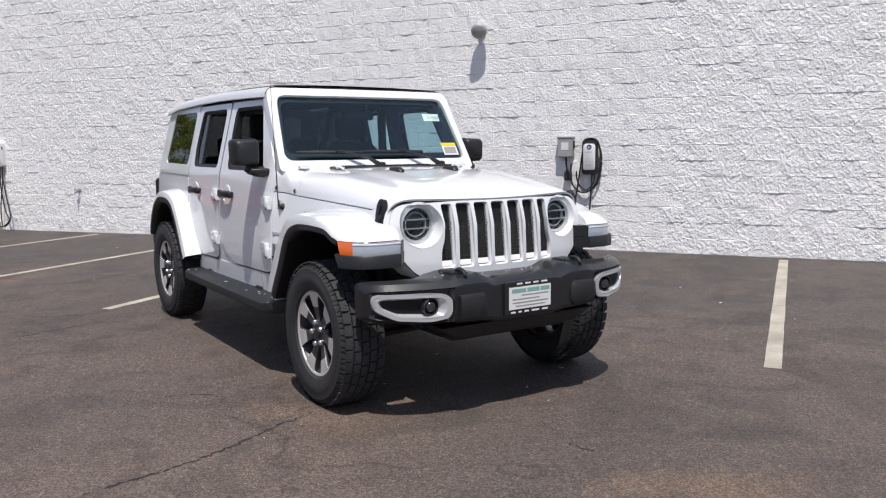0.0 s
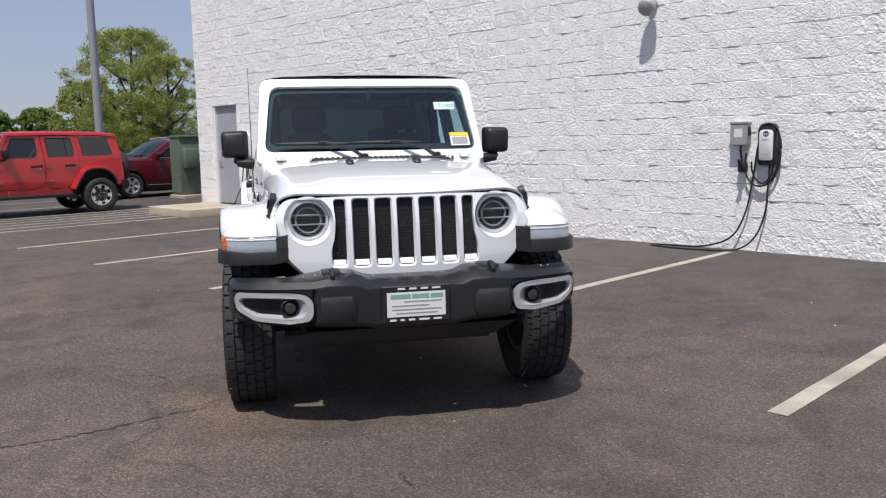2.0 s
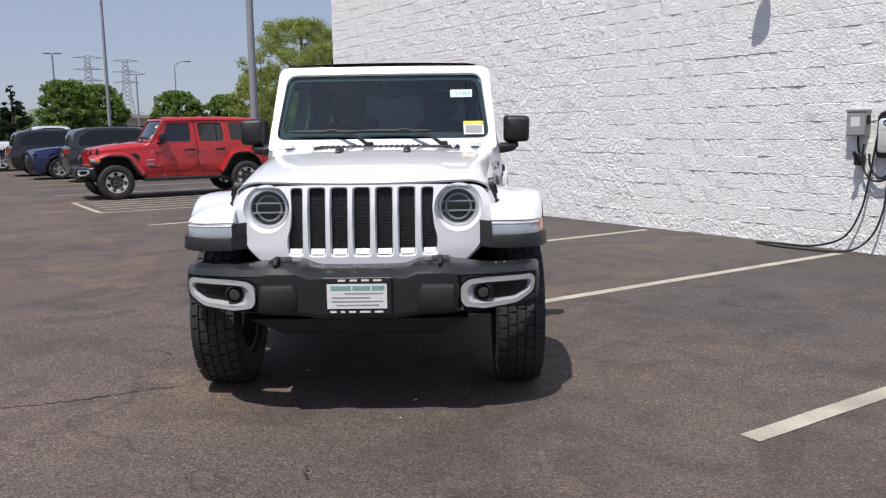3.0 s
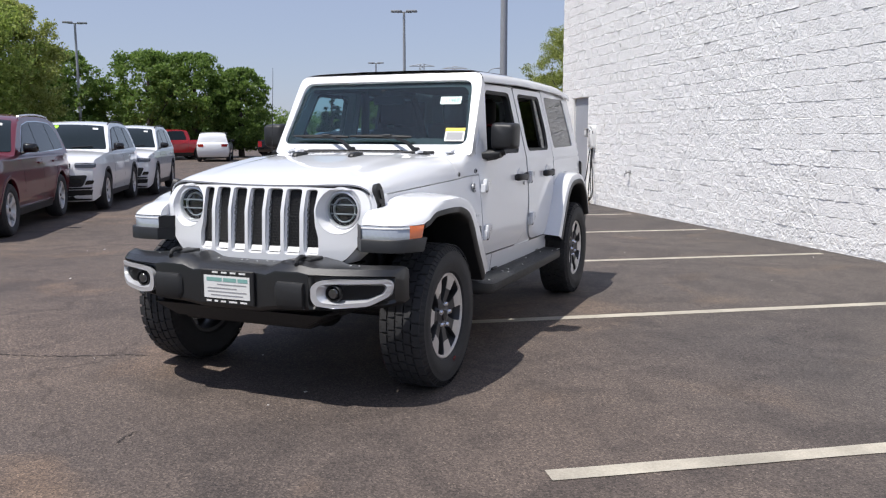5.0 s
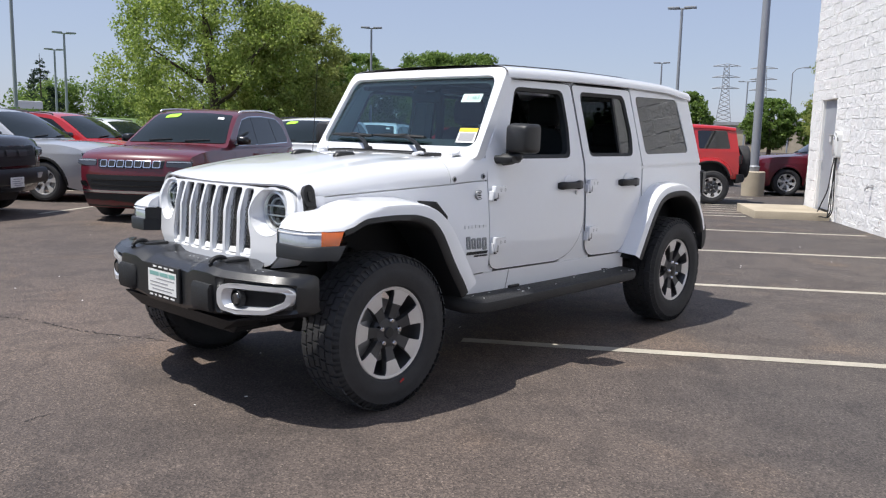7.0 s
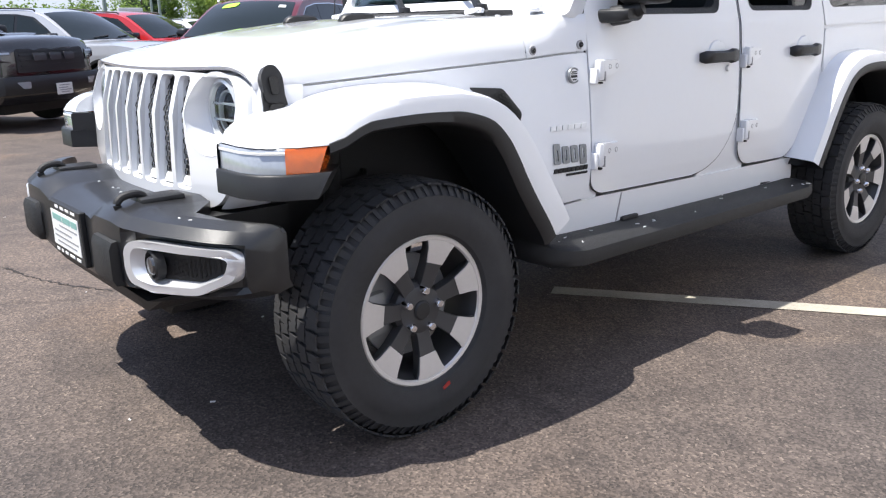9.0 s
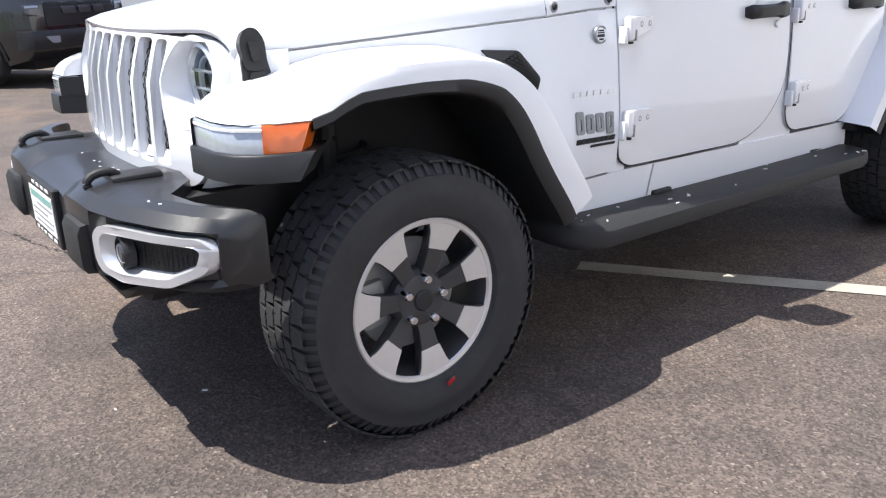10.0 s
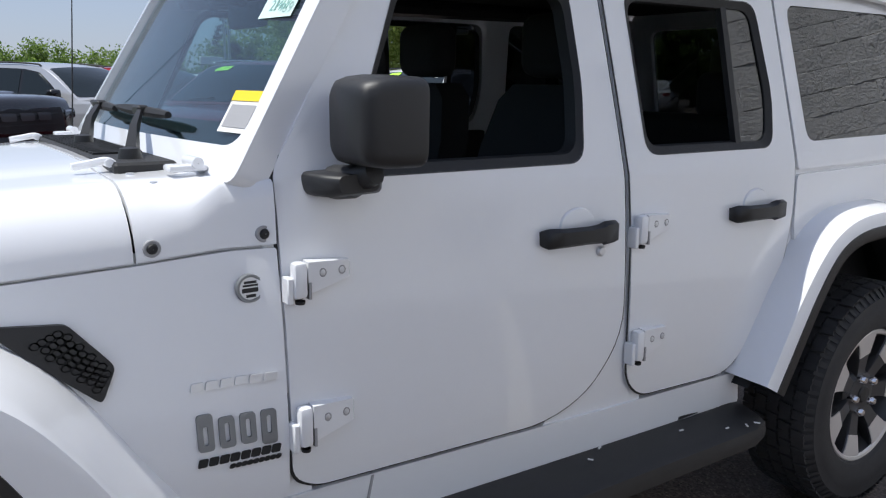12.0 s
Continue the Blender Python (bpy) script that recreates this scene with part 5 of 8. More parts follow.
def flares(car, paint):
    """Wheel-arch flares with black lips, and the lamps in the front ones."""
    front = [(0.500, 0.942), (0.475, 0.978), (0.400, 1.010), (0.22, 1.042), (0.08, 1.054), (-0.06, 1.056), (-0.18, 1.049), (-0.30, 1.018), (-0.395, 0.952), (-0.475, 0.855), (-0.548, 0.740), (-0.608, 0.650), (-0.642, 0.590)]
    rear = [(-2.362, 0.575), (-2.430, 0.690), (-2.508, 0.820), (-2.588, 0.928), (-2.67, 1.002), (-2.78, 1.047), (-2.92, 1.062), (-3.08, 1.056), (-3.21, 1.010), (-3.32, 0.930), (-3.41, 0.810), (-3.46, 0.700)]
    for s in (1, -1):
        for nm, path, cx in (("front_flare", front, 0.0), ("rear_flare", rear, -3.0)):
            pts = [Vector((q.x, q.y)) for q in smooth_path([(a, b, 0) for a, b in path], 4)]
            up, lip = [], []
            n = len(pts)
            for i, p in enumerate(pts):
                d = (pts[min(i + 1, n - 1)] - pts[max(i - 1, 0)]).normalized()
                nn = Vector((-d.y, d.x))
                if nn.dot(Vector((cx, 0.4)) - p) < 0:
                    nn = -nn
                yb = side_y(max(min(p.x, 0.36), -3.6), min(p.y, 1.05)) - 0.03
                yo = 0.932
                if nm == "front_flare":
                    yo = lerp([(0.05, 0.932), (0.30, 0.914), (0.40, 0.890), (0.50, 0.855)], p.x)
                    yb = lerp([(0.25, yb), (0.34, 0.640)], p.x)
                if nm == "front_flare":
                    deep = lerp([(-0.65, 0.104), (-0.50, 0.106), (-0.40, 0.089), (-0.30, 0.075), (-0.15, 0.064), (0.0, 0.060), (0.2, 0.058)], p.x)
                    band_w = lerp([(-0.62, 0.052), (-0.40, 0.054), (-0.20, 0.040), (0.0, 0.031), (0.3, 0.028)], p.x)
                    foot = lerp([(-0.65, 0.075), (-0.45, 0.060), (-0.30, 0.030), (-0.15, 0.016), (0.1, 0.016)], p.x)
                else:
                    deep = lerp([(0.57, 0.060), (0.80, 0.060), (1.0, 0.055)], p.y)
                    band_w = 0.042
                    foot = lerp([(-3.40, 0.03), (-3.0, 0.012), (-2.66, 0.012), (-2.45, 0.018), (-2.30, 0.018)], p.x)
                if nm == "front_flare" and p.x > 0.12:
                    nn = Vector((0, -1))
                    deep = lerp([(0.20, deep), (0.30, max(0.002, p.y - 0.940))], p.x)
                soft = min(1.0, max(0.0, (p.x - 0.10) / 0.20)) if nm == "front_flare" else 0.0
                white = [(yb, -foot), (yb + (yo - yb) * 0.50, -foot * 0.42), (yo - 0.055, -0.001), (yo - 0.028, 0.004 * min(1, deep / 0.02)), (yo - 0.008, min(0.011, deep * 0.4)), (yo - 0.002, min(0.028, deep * 0.7)), (yo + 0.002, deep)]
                white = [(y, k + (deep * f - k) * soft) for (y, k), f in zip(white, (0.0, 0.06, 0.36, 0.58, 0.78, 0.90, 1.0))]
                if nm == "front_flare":
                    white = [(yb - 0.002, -foot + (deep + foot) * soft)] + white

                def wrap(y):
                    if nm != "front_flare" or p.x <= 0.400:
                        return p.x
                    return 0.400 + (p.x - 0.400) * (lerp([(0.64, 0.490), (0.70, 0.500), (0.78, 0.496), (0.835, 0.474), (0.873, 0.436), (0.897, 0.402)], y) - 0.400) / 0.100
                up.append([(wrap(y) + nn.x * k, s * y, p.y + nn.y * k) for y, k in white])
                black = [(yo - 0.006, deep - 0.006), (yo + 0.004, deep - 0.002), (yo + 0.007, deep + 0.75 * band_w), (yo - 0.002, deep + band_w), (yo - 0.05, deep + band_w + 0.002), (yb - 0.03, deep + band_w - 0.002)]
                if nm == "rear_flare" or p.x < 0.315:
                    lip.append([(p.x + nn.x * k, s * y, p.y + nn.y * k) for y, k in black])
            fl = part(nm, loft(up, False, False), paint, car, angle=50)
            part("flare_lip", loft(lip, False, False), SATIN, fl, "black plastic flare lip", angle=50)
            # inner arch liner
            liner = []
            for i, p in enumerate(pts):
                if p.x > 0.30:
                    continue
                liner.append([(p.x * 0.985 + cx * 0.015, s * y, p.y - 0.03) for y in (0.86, 0.52)])
            part("arch_liner", loft(liner, False, False), INTERIOR, fl)
            if nm == "front_flare":
                plan = [(0.470, 0.622), (0.496, 0.640), (0.498, 0.76), (0.476, 0.832), (0.440, 0.870), (0.392, 0.895), (0.318, 0.911)]

                def band(seq, z0, z1, grow, back=0.05, slant=0.0):
                    rr = []
                    for k, (x, y) in enumerate(seq):
                        o = Vector((x - 0.25, y - 0.55)).normalized() * grow
                        e = slant if k == len(seq) - 1 else 0.0
                        rr.append([(x + o.x + e, s * (y + o.y), z0), (x + o.x + e * 0.1, s * (y + o.y), z1 - 0.005), (x + o.x - 0.004, s * (y + o.y - 0.003), z1), (x - back, s * (y - back * 0.9), z1), (x - back + e, s * (y - back * 0.9), z0)])
                    return loft(rr)
                lamp = part("turn_lamp", band(plan, 0.806, 0.872, 0.020, 0.09, 0.045), SATIN, fl, "black lamp housing", angle=45)
                part("daytime_lens", band([*plan[1:4], (0.428, 0.879)], 0.870, 0.938, 0.001), CLEAR_LENS, lamp, "clear daytime running lamp", angle=45)
                part("lamp_strip", band([*plan[1:4], (0.428, 0.879)], 0.923, 0.933, 0.003), WHITE_PLASTIC, lamp)
                part("amber_lens", band([(0.428, 0.879), *plan[5:]], 0.870, 0.938, 0.001, 0.05, 0.030), AMBER, lamp, "amber side lens", angle=45)
                part("lamp_inner_end", band(plan[:2], 0.81, 0.938, 0.010), SATIN, lamp, angle=45)
                bm = loft([[(x, s * y, z) for y, z in ((0.68, 0.80), (0.84, 0.80), (0.83, 0.92), (0.68, 0.93))] for x in (0.30, 0.41)])
                part("lamp_back", bm, BLACK, lamp)
        # side step
        rr = []
        for x, yi, yo, z0, z1 in ((-0.520, 0.725, 0.765, 0.436, 0.515), (-0.548, 0.725, 0.840, 0.420, 0.505), (-0.585, 0.73, 0.912, 0.406, 0.490), (-0.64, 0.74, 0.945, 0.402, 0.480), (-0.70, 0.74, 0.957, 0.398, 0.474), (-1.5, 0.74, 0.958, 0.398, 0.472), (-2.30, 0.74, 0.955, 0.398, 0.472), (-2.37, 0.74, 0.935, 0.402, 0.474), (-2.41, 0.74, 0.86, 0.410, 0.470)):
            rr.append([(x, s * yi, z0 + 0.01), (x, s * (yo - 0.03), z0), (x, s * (yo - 0.004), z0 + 0.012), (x, s * yo, z0 + 0.035), (x, s * (yo - 0.006), z1 - 0.012), (x, s * (yo - 0.03), z1), (x, s * (yi + 0.02), z1 + 0.002), (x, s * yi, z1 - 0.004)])
        step = part("side_step", loft(rr), BLACK, car, "black plastic running board", angle=40)
        # blossom litter lying on the step
        rng = random.Random(11 if s > 0 else 12)
        bm = bmesh.new()
        for k in range(20):
            x, y = -0.62 - 1.7 * rng.random() ** 1.6, s * rng.uniform(0.77, 0.94)
            a, l = rng.uniform(0, 6.3), rng.uniform(0.005, 0.011)
            join(bm, box(-l, l, -0.0022, 0.0022, 0, 0.003), Matrix.Translation((x, y, 0.4745)) @ Matrix.Rotation(a, 4, "Z"))
        tagged(part("petal_litter", bm, PAPER, step, flat=True), kind="stuff")


def bumper_front_x(y):
    return lerp([(0.0, 0.735), (0.19, 0.735), (0.30, 0.748), (0.42, 0.745), (0.48, 0.735), (0.60, 0.706), (0.70, 0.668), (0.79, 0.622), (0.845, 0.572), (0.872, 0.522), (0.880, 0.480)], abs(y))


def front_bumper(car, with_plate=True):
    """Three-part plastic bumper: a dropped centre, raised shoulders and hollowed wings for the fog lamps."""
    st = [(0.0, 0.49, 0.735), (0.185, 0.49, 0.735), (0.225, 0.50, 0.740), (0.285, 0.51, 0.764), (0.42, 0.515, 0.766), (0.470, 0.52, 0.756), (0.487, 0.522, 0.755), (0.60, 0.528, 0.753), (0.72, 0.534, 0.751), (0.79, 0.540, 0.749), (0.830, 0.545, 0.746), (0.856, 0.550, 0.742), (0.872, 0.556, 0.735), (0.880, 0.570, 0.722)]
    st = [(-y, a, b) for y, a, b in reversed(st[1:])] + st
    rings = []
    for y, z0, z1 in st:
        xf, xb = bumper_front_x(y), lerp([(0.0, 0.47), (0.52, 0.47), (0.58, 0.565), (0.70, 0.555), (0.80, 0.500), (0.86, 0.450), (0.88, 0.440)], abs(y))
        sunk = 0.034 if 0.48 < abs(y) < 0.84 else 0.0
        edge = 0.034 if abs(y) < 0.2 else 0.042
        rings.append([(xb, y, z0 + 0.02), (xb, y, z1 - 0.004), (max(xf - 0.085, xb + 0.012), y, z1), (xf - 0.036, y, z1 - 0.014), (xf - 0.002, y, z1 - edge), (xf - sunk, y, z1 - edge - 0.012), (xf - sunk, y, z0 + 0.036), (xf - 0.010, y, z0 + 0.018), (xf - 0.05, y, z0)])
    bump = part("front_bumper", loft(rings), BUMPER, car, "black plastic front bumper with petals on it", angle=22)
    bm = loft([[(x, y, z) for x, z in ((0.45, 0.50), (0.70, 0.50), (0.66, 0.43 + e), (0.48, 0.42 + e))] for y, e in ((-0.52, 0.06), (-0.40, 0.0), (0.40, 0.0), (0.52, 0.06))])
    part("lower_valance", bm, BLACK, bump)
    for s in (1, -1):
        out = rounded([(0.486, 0.590), (0.505, 0.560), (0.60, 0.548), (0.757, 0.560), (0.842, 0.606), (0.854, 0.664), (0.832, 0.689), (0.60, 0.692), (0.522, 0.684), (0.486, 0.655)], 0.02, 4)
        inn = rounded([(0.515, 0.602), (0.532, 0.578), (0.60, 0.570), (0.750, 0.580), (0.820, 0.616), (0.832, 0.658), (0.815, 0.670), (0.60, 0.672), (0.537, 0.666), (0.515, 0.645)], 0.016, 4)
        deep = rounded([(0.552, 0.606), (0.562, 0.590), (0.61, 0.584), (0.745, 0.592), (0.806, 0.622), (0.815, 0.650), (0.802, 0.659), (0.60, 0.661), (0.566, 0.656), (0.552, 0.640)], 0.014, 4)
        place = lambda a, b, d: (bumper_front_x(a) + 0.006 - d, s * a, b)
        bm = plate(out, place, 0.03, [inn], 0.08)
        ring_between(inn, deep, place, 0.0, 0.030, bm)
        bez = part("fog_bezel", bm, BEZEL, bump, "satin silver fog lamp surround", angle=45)
        inn = deep
        part("fog_backing", plate(grown(inn, 0.003), lambda a, b, d: (bumper_front_x(a) - 0.025 - d, s * a, b), 0.002, (), 0.08), MESH_BLACK, bez)
        bm = bmesh.new()
        for i in range(12):
            for j in range(5):
                a, b = 0.645 + 0.014 * i, 0.590 + 0.014 * j + (0.007 if i % 2 else 0)
                if b < 0.655 and a < 0.805 and b > 0.590 + max(0, (a - 0.74)) * 0.45:
                    bm.faces.new([bm.verts.new((bumper_front_x(a) - 0.020, s * (a + 0.0085 * math.cos(t)), b + 0.0075 * math.sin(t))) for t in (math.pi / 3 * q for q in range(6))])
        bmesh.ops.wireframe(bm, faces=bm.faces[:], thickness=0.003, use_replace=True, use_even_offset=False)
        part("fog_mesh", bm, BLACK, bez, flat=True)
        bm = lathe([(0.001, 0.012), (0.022, 0.010), (0.030, 0.002), (0.034, -0.02)], 24, "X")
        bm.transform(Matrix.Translation((bumper_front_x(0.585) - 0.012, s * 0.592, 0.622)))
        part("fog_lamp", bm, LAMP_DARK, bez, "round fog lamp")
        bm = lathe([(0.034, -0.01), (0.038, 0.008), (0.043, 0.004), (0.044, -0.02)], 24, "X")
        bm.transform(Matrix.Translation((bumper_front_x(0.585) - 0.012, s * 0.592, 0.622)))
        part("fog_ring", bm, BLACK, bez)
        rr = []
        for y, k in ((0.285, 0.0), (0.305, 1.0), (0.40, 1.0), (0.452, 0.9)):
            c, h = 0.605, 0.050 + 0.026 * k
            rr.append([(0.70, s * y, c - h), (0.748 + 0.010 * k, s * y, c - h + 0.01), (0.752 + 0.016 * k, s * y, c - h * 0.6), (0.752 + 0.016 * k, s * y, c + h * 0.6), (0.748 + 0.010 * k, s * y, c + h - 0.01), (0.70, s * y, c + h)])
        part("bumper_pod", loft(rr), BLACK, bump, angle=40)
        hook = tube(smooth_path([(0.625, s * 0.39, 0.760), (0.632, s * 0.39, 0.778), (0.655, s * 0.39, 0.787), (0.690, s * 0.39, 0.782), (0.708, s * 0.39, 0.764), (0.70, s * 0.39, 0.735)], 5), 0.0115, 10)
        part("tow_hook", hook, BLACK, bump, "black tow hook")
        bm = box(0.52, 0.655, min(s * 0.345, s * 0.435), max(s * 0.345, s * 0.435), 0.755, 0.776, 0.008)
        part("hook_boss", bm, SATIN, bump)
    rng = random.Random(21)
    bm = bmesh.new()
    for k in range(16):
        y, x = rng.uniform(-0.7, 0.7), rng.uniform(0.56, 0.645)
        z = lerp([(0, 0.736), (0.2, 0.737), (0.285, 0.765), (0.42, 0.767), (0.475, 0.757), (0.72, 0.752)], abs(y))
        join(bm, box(-0.004, 0.004, -0.002, 0.002, 0, 0.003), Matrix.Translation((x, y, z)) @ Matrix.Rotation(rng.uniform(0, 6.3), 4, "Z"))
    tagged(part("petal_litter", bm, PAPER, bump, flat=True), kind="stuff")
    if with_plate:
        x = 0.752
        fr = part("plate_frame", box(x - 0.02, x, -0.166, 0.162, 0.530, 0.708, 0.004, 1), SATIN, bump, "black licence plate frame with white bars")
        pl = part("dealer_plate", box(x - 0.002, x + 0.002, -0.143, 0.139, 0.560, 0.678), PAPER, fr, "white and green dealer plate")
        for a, b in ((-0.125, -0.03), (-0.022, 0.060), (0.068, 0.128)):
            part("plate_print", box(x + 0.002, x + 0.003, a, b, 0.648, 0.668), TEAL, pl)
        for z, a, b in ((0.630, -0.06, 0.12), (0.610, -0.12, 0.06), (0.592, -0.12, 0.12), (0.574, -0.10, 0.10)):
            part("plate_print", box(x + 0.002, x + 0.003, a, b, z, z + 0.006), PRINT_GREY, pl)
        for z, spans in ((0.690, ((-0.09, -0.055), (-0.035, 0.0), (0.02, 0.055), (0.075, 0.115))), (0.540, ((-0.13, -0.10), (-0.08, -0.06), (-0.04, -0.01), (0.01, 0.06), (0.08, 0.12)))):
            for a, b in spans:
                part("frame_print", box(x - 0.001, x + 0.0015, a, b, z, z + 0.009), PAPER, fr)


def cabin(car):
    """Seats, dash, wheel and roll bar behind the glass."""
    for s in (1, -1):
        c = part("front_seat", box(-1.95, -1.42, s * 0.36 - 0.25, s * 0.36 + 0.25, 0.72, 0.92, 0.05, 3), FABRIC, car, "black fabric seat")
        rr = []
        for z, x, w in ((0.86, -1.86, 0.24), (1.05, -1.90, 0.255), (1.25, -1.955, 0.245), (1.40, -1.99, 0.20), (1.45, -2.0, 0.14)):
            rr.append([(x + 0.06, s * 0.36 - w, z), (x + 0.08, s * 0.36 - w * 0.5, z), (x + 0.08, s * 0.36 + w * 0.5, z), (x + 0.06, s * 0.36 + w, z), (x - 0.06, s * 0.36 + w, z), (x - 0.07, s * 0.36, z), (x - 0.06, s * 0.36 - w, z)])
        part("backrest", loft(rr), FABRIC, c, angle=60)
        part("headrest", box(-2.06, -1.94, s * 0.36 - 0.135, s * 0.36 + 0.135, 1.47, 1.665, 0.05, 3), FABRIC, c)
        bm = tube(smooth_path([(-1.16, s * 0.60, 1.72), (-1.8, s * 0.60, 1.755), (-1.93, s * 0.61, 1.70), (-1.96, s * 0.64, 1.2), (-1.96, s * 0.66, 0.7)], 6), 0.035, 8)
        join(bm, tube([(-1.9, s * 0.60, 1.74), (-2.85, s * 0.60, 1.745), (-3.15, s * 0.60, 1.30), (-3.2, s * 0.60, 0.95)], 0.035, 8))
        part("roll_bar", bm, SATIN, car)
        part("rear_headrest", box(-2.94, -2.84, s * 0.33 - 0.13, s * 0.33 + 0.13, 1.33, 1.50, 0.04, 3), FABRIC, car)
    bm = box(-2.80, -2.35, -0.60, 0.60, 0.72, 0.94, 0.05, 3)
    box(-2.98, -2.80, -0.60, 0.60, 0.86, 1.34, 0.05, 3, bm)
    part("rear_bench", bm, FABRIC, car)
    bm = loft([[(-0.90, y, 1.00), (-0.90, y, 1.30), (-1.02, y, 1.318), (-1.14, y, 1.30), (-1.20, y, 1.22), (-1.16, y, 1.0)] for y in (-0.68, -0.3, 0.3, 0.68)])
    part("dashboard", bm, INTERIOR, car)
    ring = [(-1.30 + 0.16 * math.cos(t) * -0.45, 0.36 + 0.185 * math.sin(t), 1.17 + 0.185 * math.cos(t) * 0.92) for t in (2 * math.pi * k / 28 for k in range(29))]
    bm = tube(ring, 0.014, 8)
    join(bm, box(-1.31, -1.27, 0.36 - 0.17, 0.36 + 0.17, 1.15, 1.19, 0.01))
    join(bm, tube([(-1.29, 0.36, 1.17), (-1.12, 0.36, 1.12)], 0.035, 10))
    part("steering_wheel", bm, SATIN, car)
    part("centre_console", box(-1.95, -1.15, -0.10, 0.10, 0.60, 0.94, 0.04, 2), INTERIOR, car)


def boxy_suv(label, paint, top, near=True, m=None):
    car = thing("off_road_suv", label, "car", m=m)
    grille(car, paint)
    hood(car, paint)
    cowl(car, paint)
    windscreen(car, paint)
    tub(car, paint)
    for s in (1, -1):
        doors(car, paint, s, near)
    hardtop(car, paint, top)
    flares(car, paint)
    front_bumper(car, near)
    cabin(car)
    rim = alloy_wheel(car, blocks=near)
    z = TYRE_R - 0.006
    mount_wheel(rim, car, 0.0, TYRE_Y, z, False, 0.10)
    for x, y, flip, turn in ((0.0, -TYRE_Y, True, 0.5), (-3.008, TYRE_Y, False, 0.62), (-3.008, -TYRE_Y, True, 1.0)):
        more_wheel(rim, car, x, y, z, flip, turn)
    spare = more_wheel(rim, car, 0, 0, 0, False)
    spare.matrix_basis = Matrix.Translation((-3.80, 0.03, 0.98)) @ Matrix.Rotation(math.pi / 2, 4, "Z")
    part("spare_mount", box(-3.72, -3.62, -0.12, 0.18, 0.82, 1.12, 0.02), BLACK, car)
    bm = lathe([(0.001, 0.018), (0.014, 0.016), (0.024, 0.0), (0.026, -0.01)], 16)
    bm.transform(Matrix.Translation((-0.80, -side_y(-0.8, 1.04), 1.04)) @ Matrix.Diagonal((1, -1, 1, 1)))
    join(bm, tube([(-0.80, -0.765, 1.04), (-0.805, -0.772, 1.10), (-0.86, -0.775, 1.86)], [0.007, 0.0032, 0.0016], 6))
    part("antenna", bm, BLACK, car, "black whip antenna")
    return car


hero = boxy_suv("white four-door off-road SUV, black trim, front windows open", WHITE_PAINT, SOFT_TOP)
bm = box(-0.016, 0.016, 0.0, 0.002, -0.007, 0.007, 0.0008, 1)
bm.transform(Matrix.Translation((-0.058, 0.9285, 0.142)) @ Matrix.Rotation(0.5, 4, "Y"))
part("tyre_mark", bm, RED_LENS, hero, "small red inspection mark")

# ---- fixtures on the building ----


def on_wall(u, z, out=0.0):
    """Pose on the wall: x along it, y into it."""
    return LOT @ Matrix.Translation((u, -WALL_V - 0.012 - out, z))


def steel_door():
    bm = box(DOOR_U0 + 0.05, DOOR_U1 - 0.05, -WALL_V + 0.055, -WALL_V + 0.105, 0.075, DOOR_TOP - 0.05, 0.003, 1)
    bm.transform(LOT)
    d = tagged(part("door_1", bm, DOOR_GREY), "closed flat grey steel door in block wall", "door", kind="structure")
    bm = bmesh.new()
    for a, b, c, e in ((DOOR_U0, DOOR_U0 + 0.05, 0.0, DOOR_TOP), (DOOR_U1 - 0.05, DOOR_U1, 0.0, DOOR_TOP), (DOOR_U0 + 0.05, DOOR_U1 - 0.05, DOOR_TOP - 0.05, DOOR_TOP)):
        box(a, b, -WALL_V + 0.005, -WALL_V + 0.15, c, e, 0.004, 1, bm)
    bm.transform(LOT)
    part("door_frame", bm, FOOTING, d)
    x = DOOR_U0 + 0.12
    bm = box(x - 0.03, x + 0.03, -WALL_V + 0.040, -WALL_V + 0.056, 0.98, 1.20, 0.004, 1)
    join(bm, tube([(x, -WALL_V + 0.05, 1.03), (x, -WALL_V - 0.01, 1.03), (x + 0.11, -WALL_V - 0.012, 1.03)], 0.011, 8))
    bm.transform(LOT)
    part("door_handle", bm, BEZEL, d, "metal lever handle")
    return d


steel_door()


def cable(name, pts, parent, r=0.011):
    return part(name, tube(smooth_path(pts, 8), r, 8), CABLE, parent, "black charging cable")


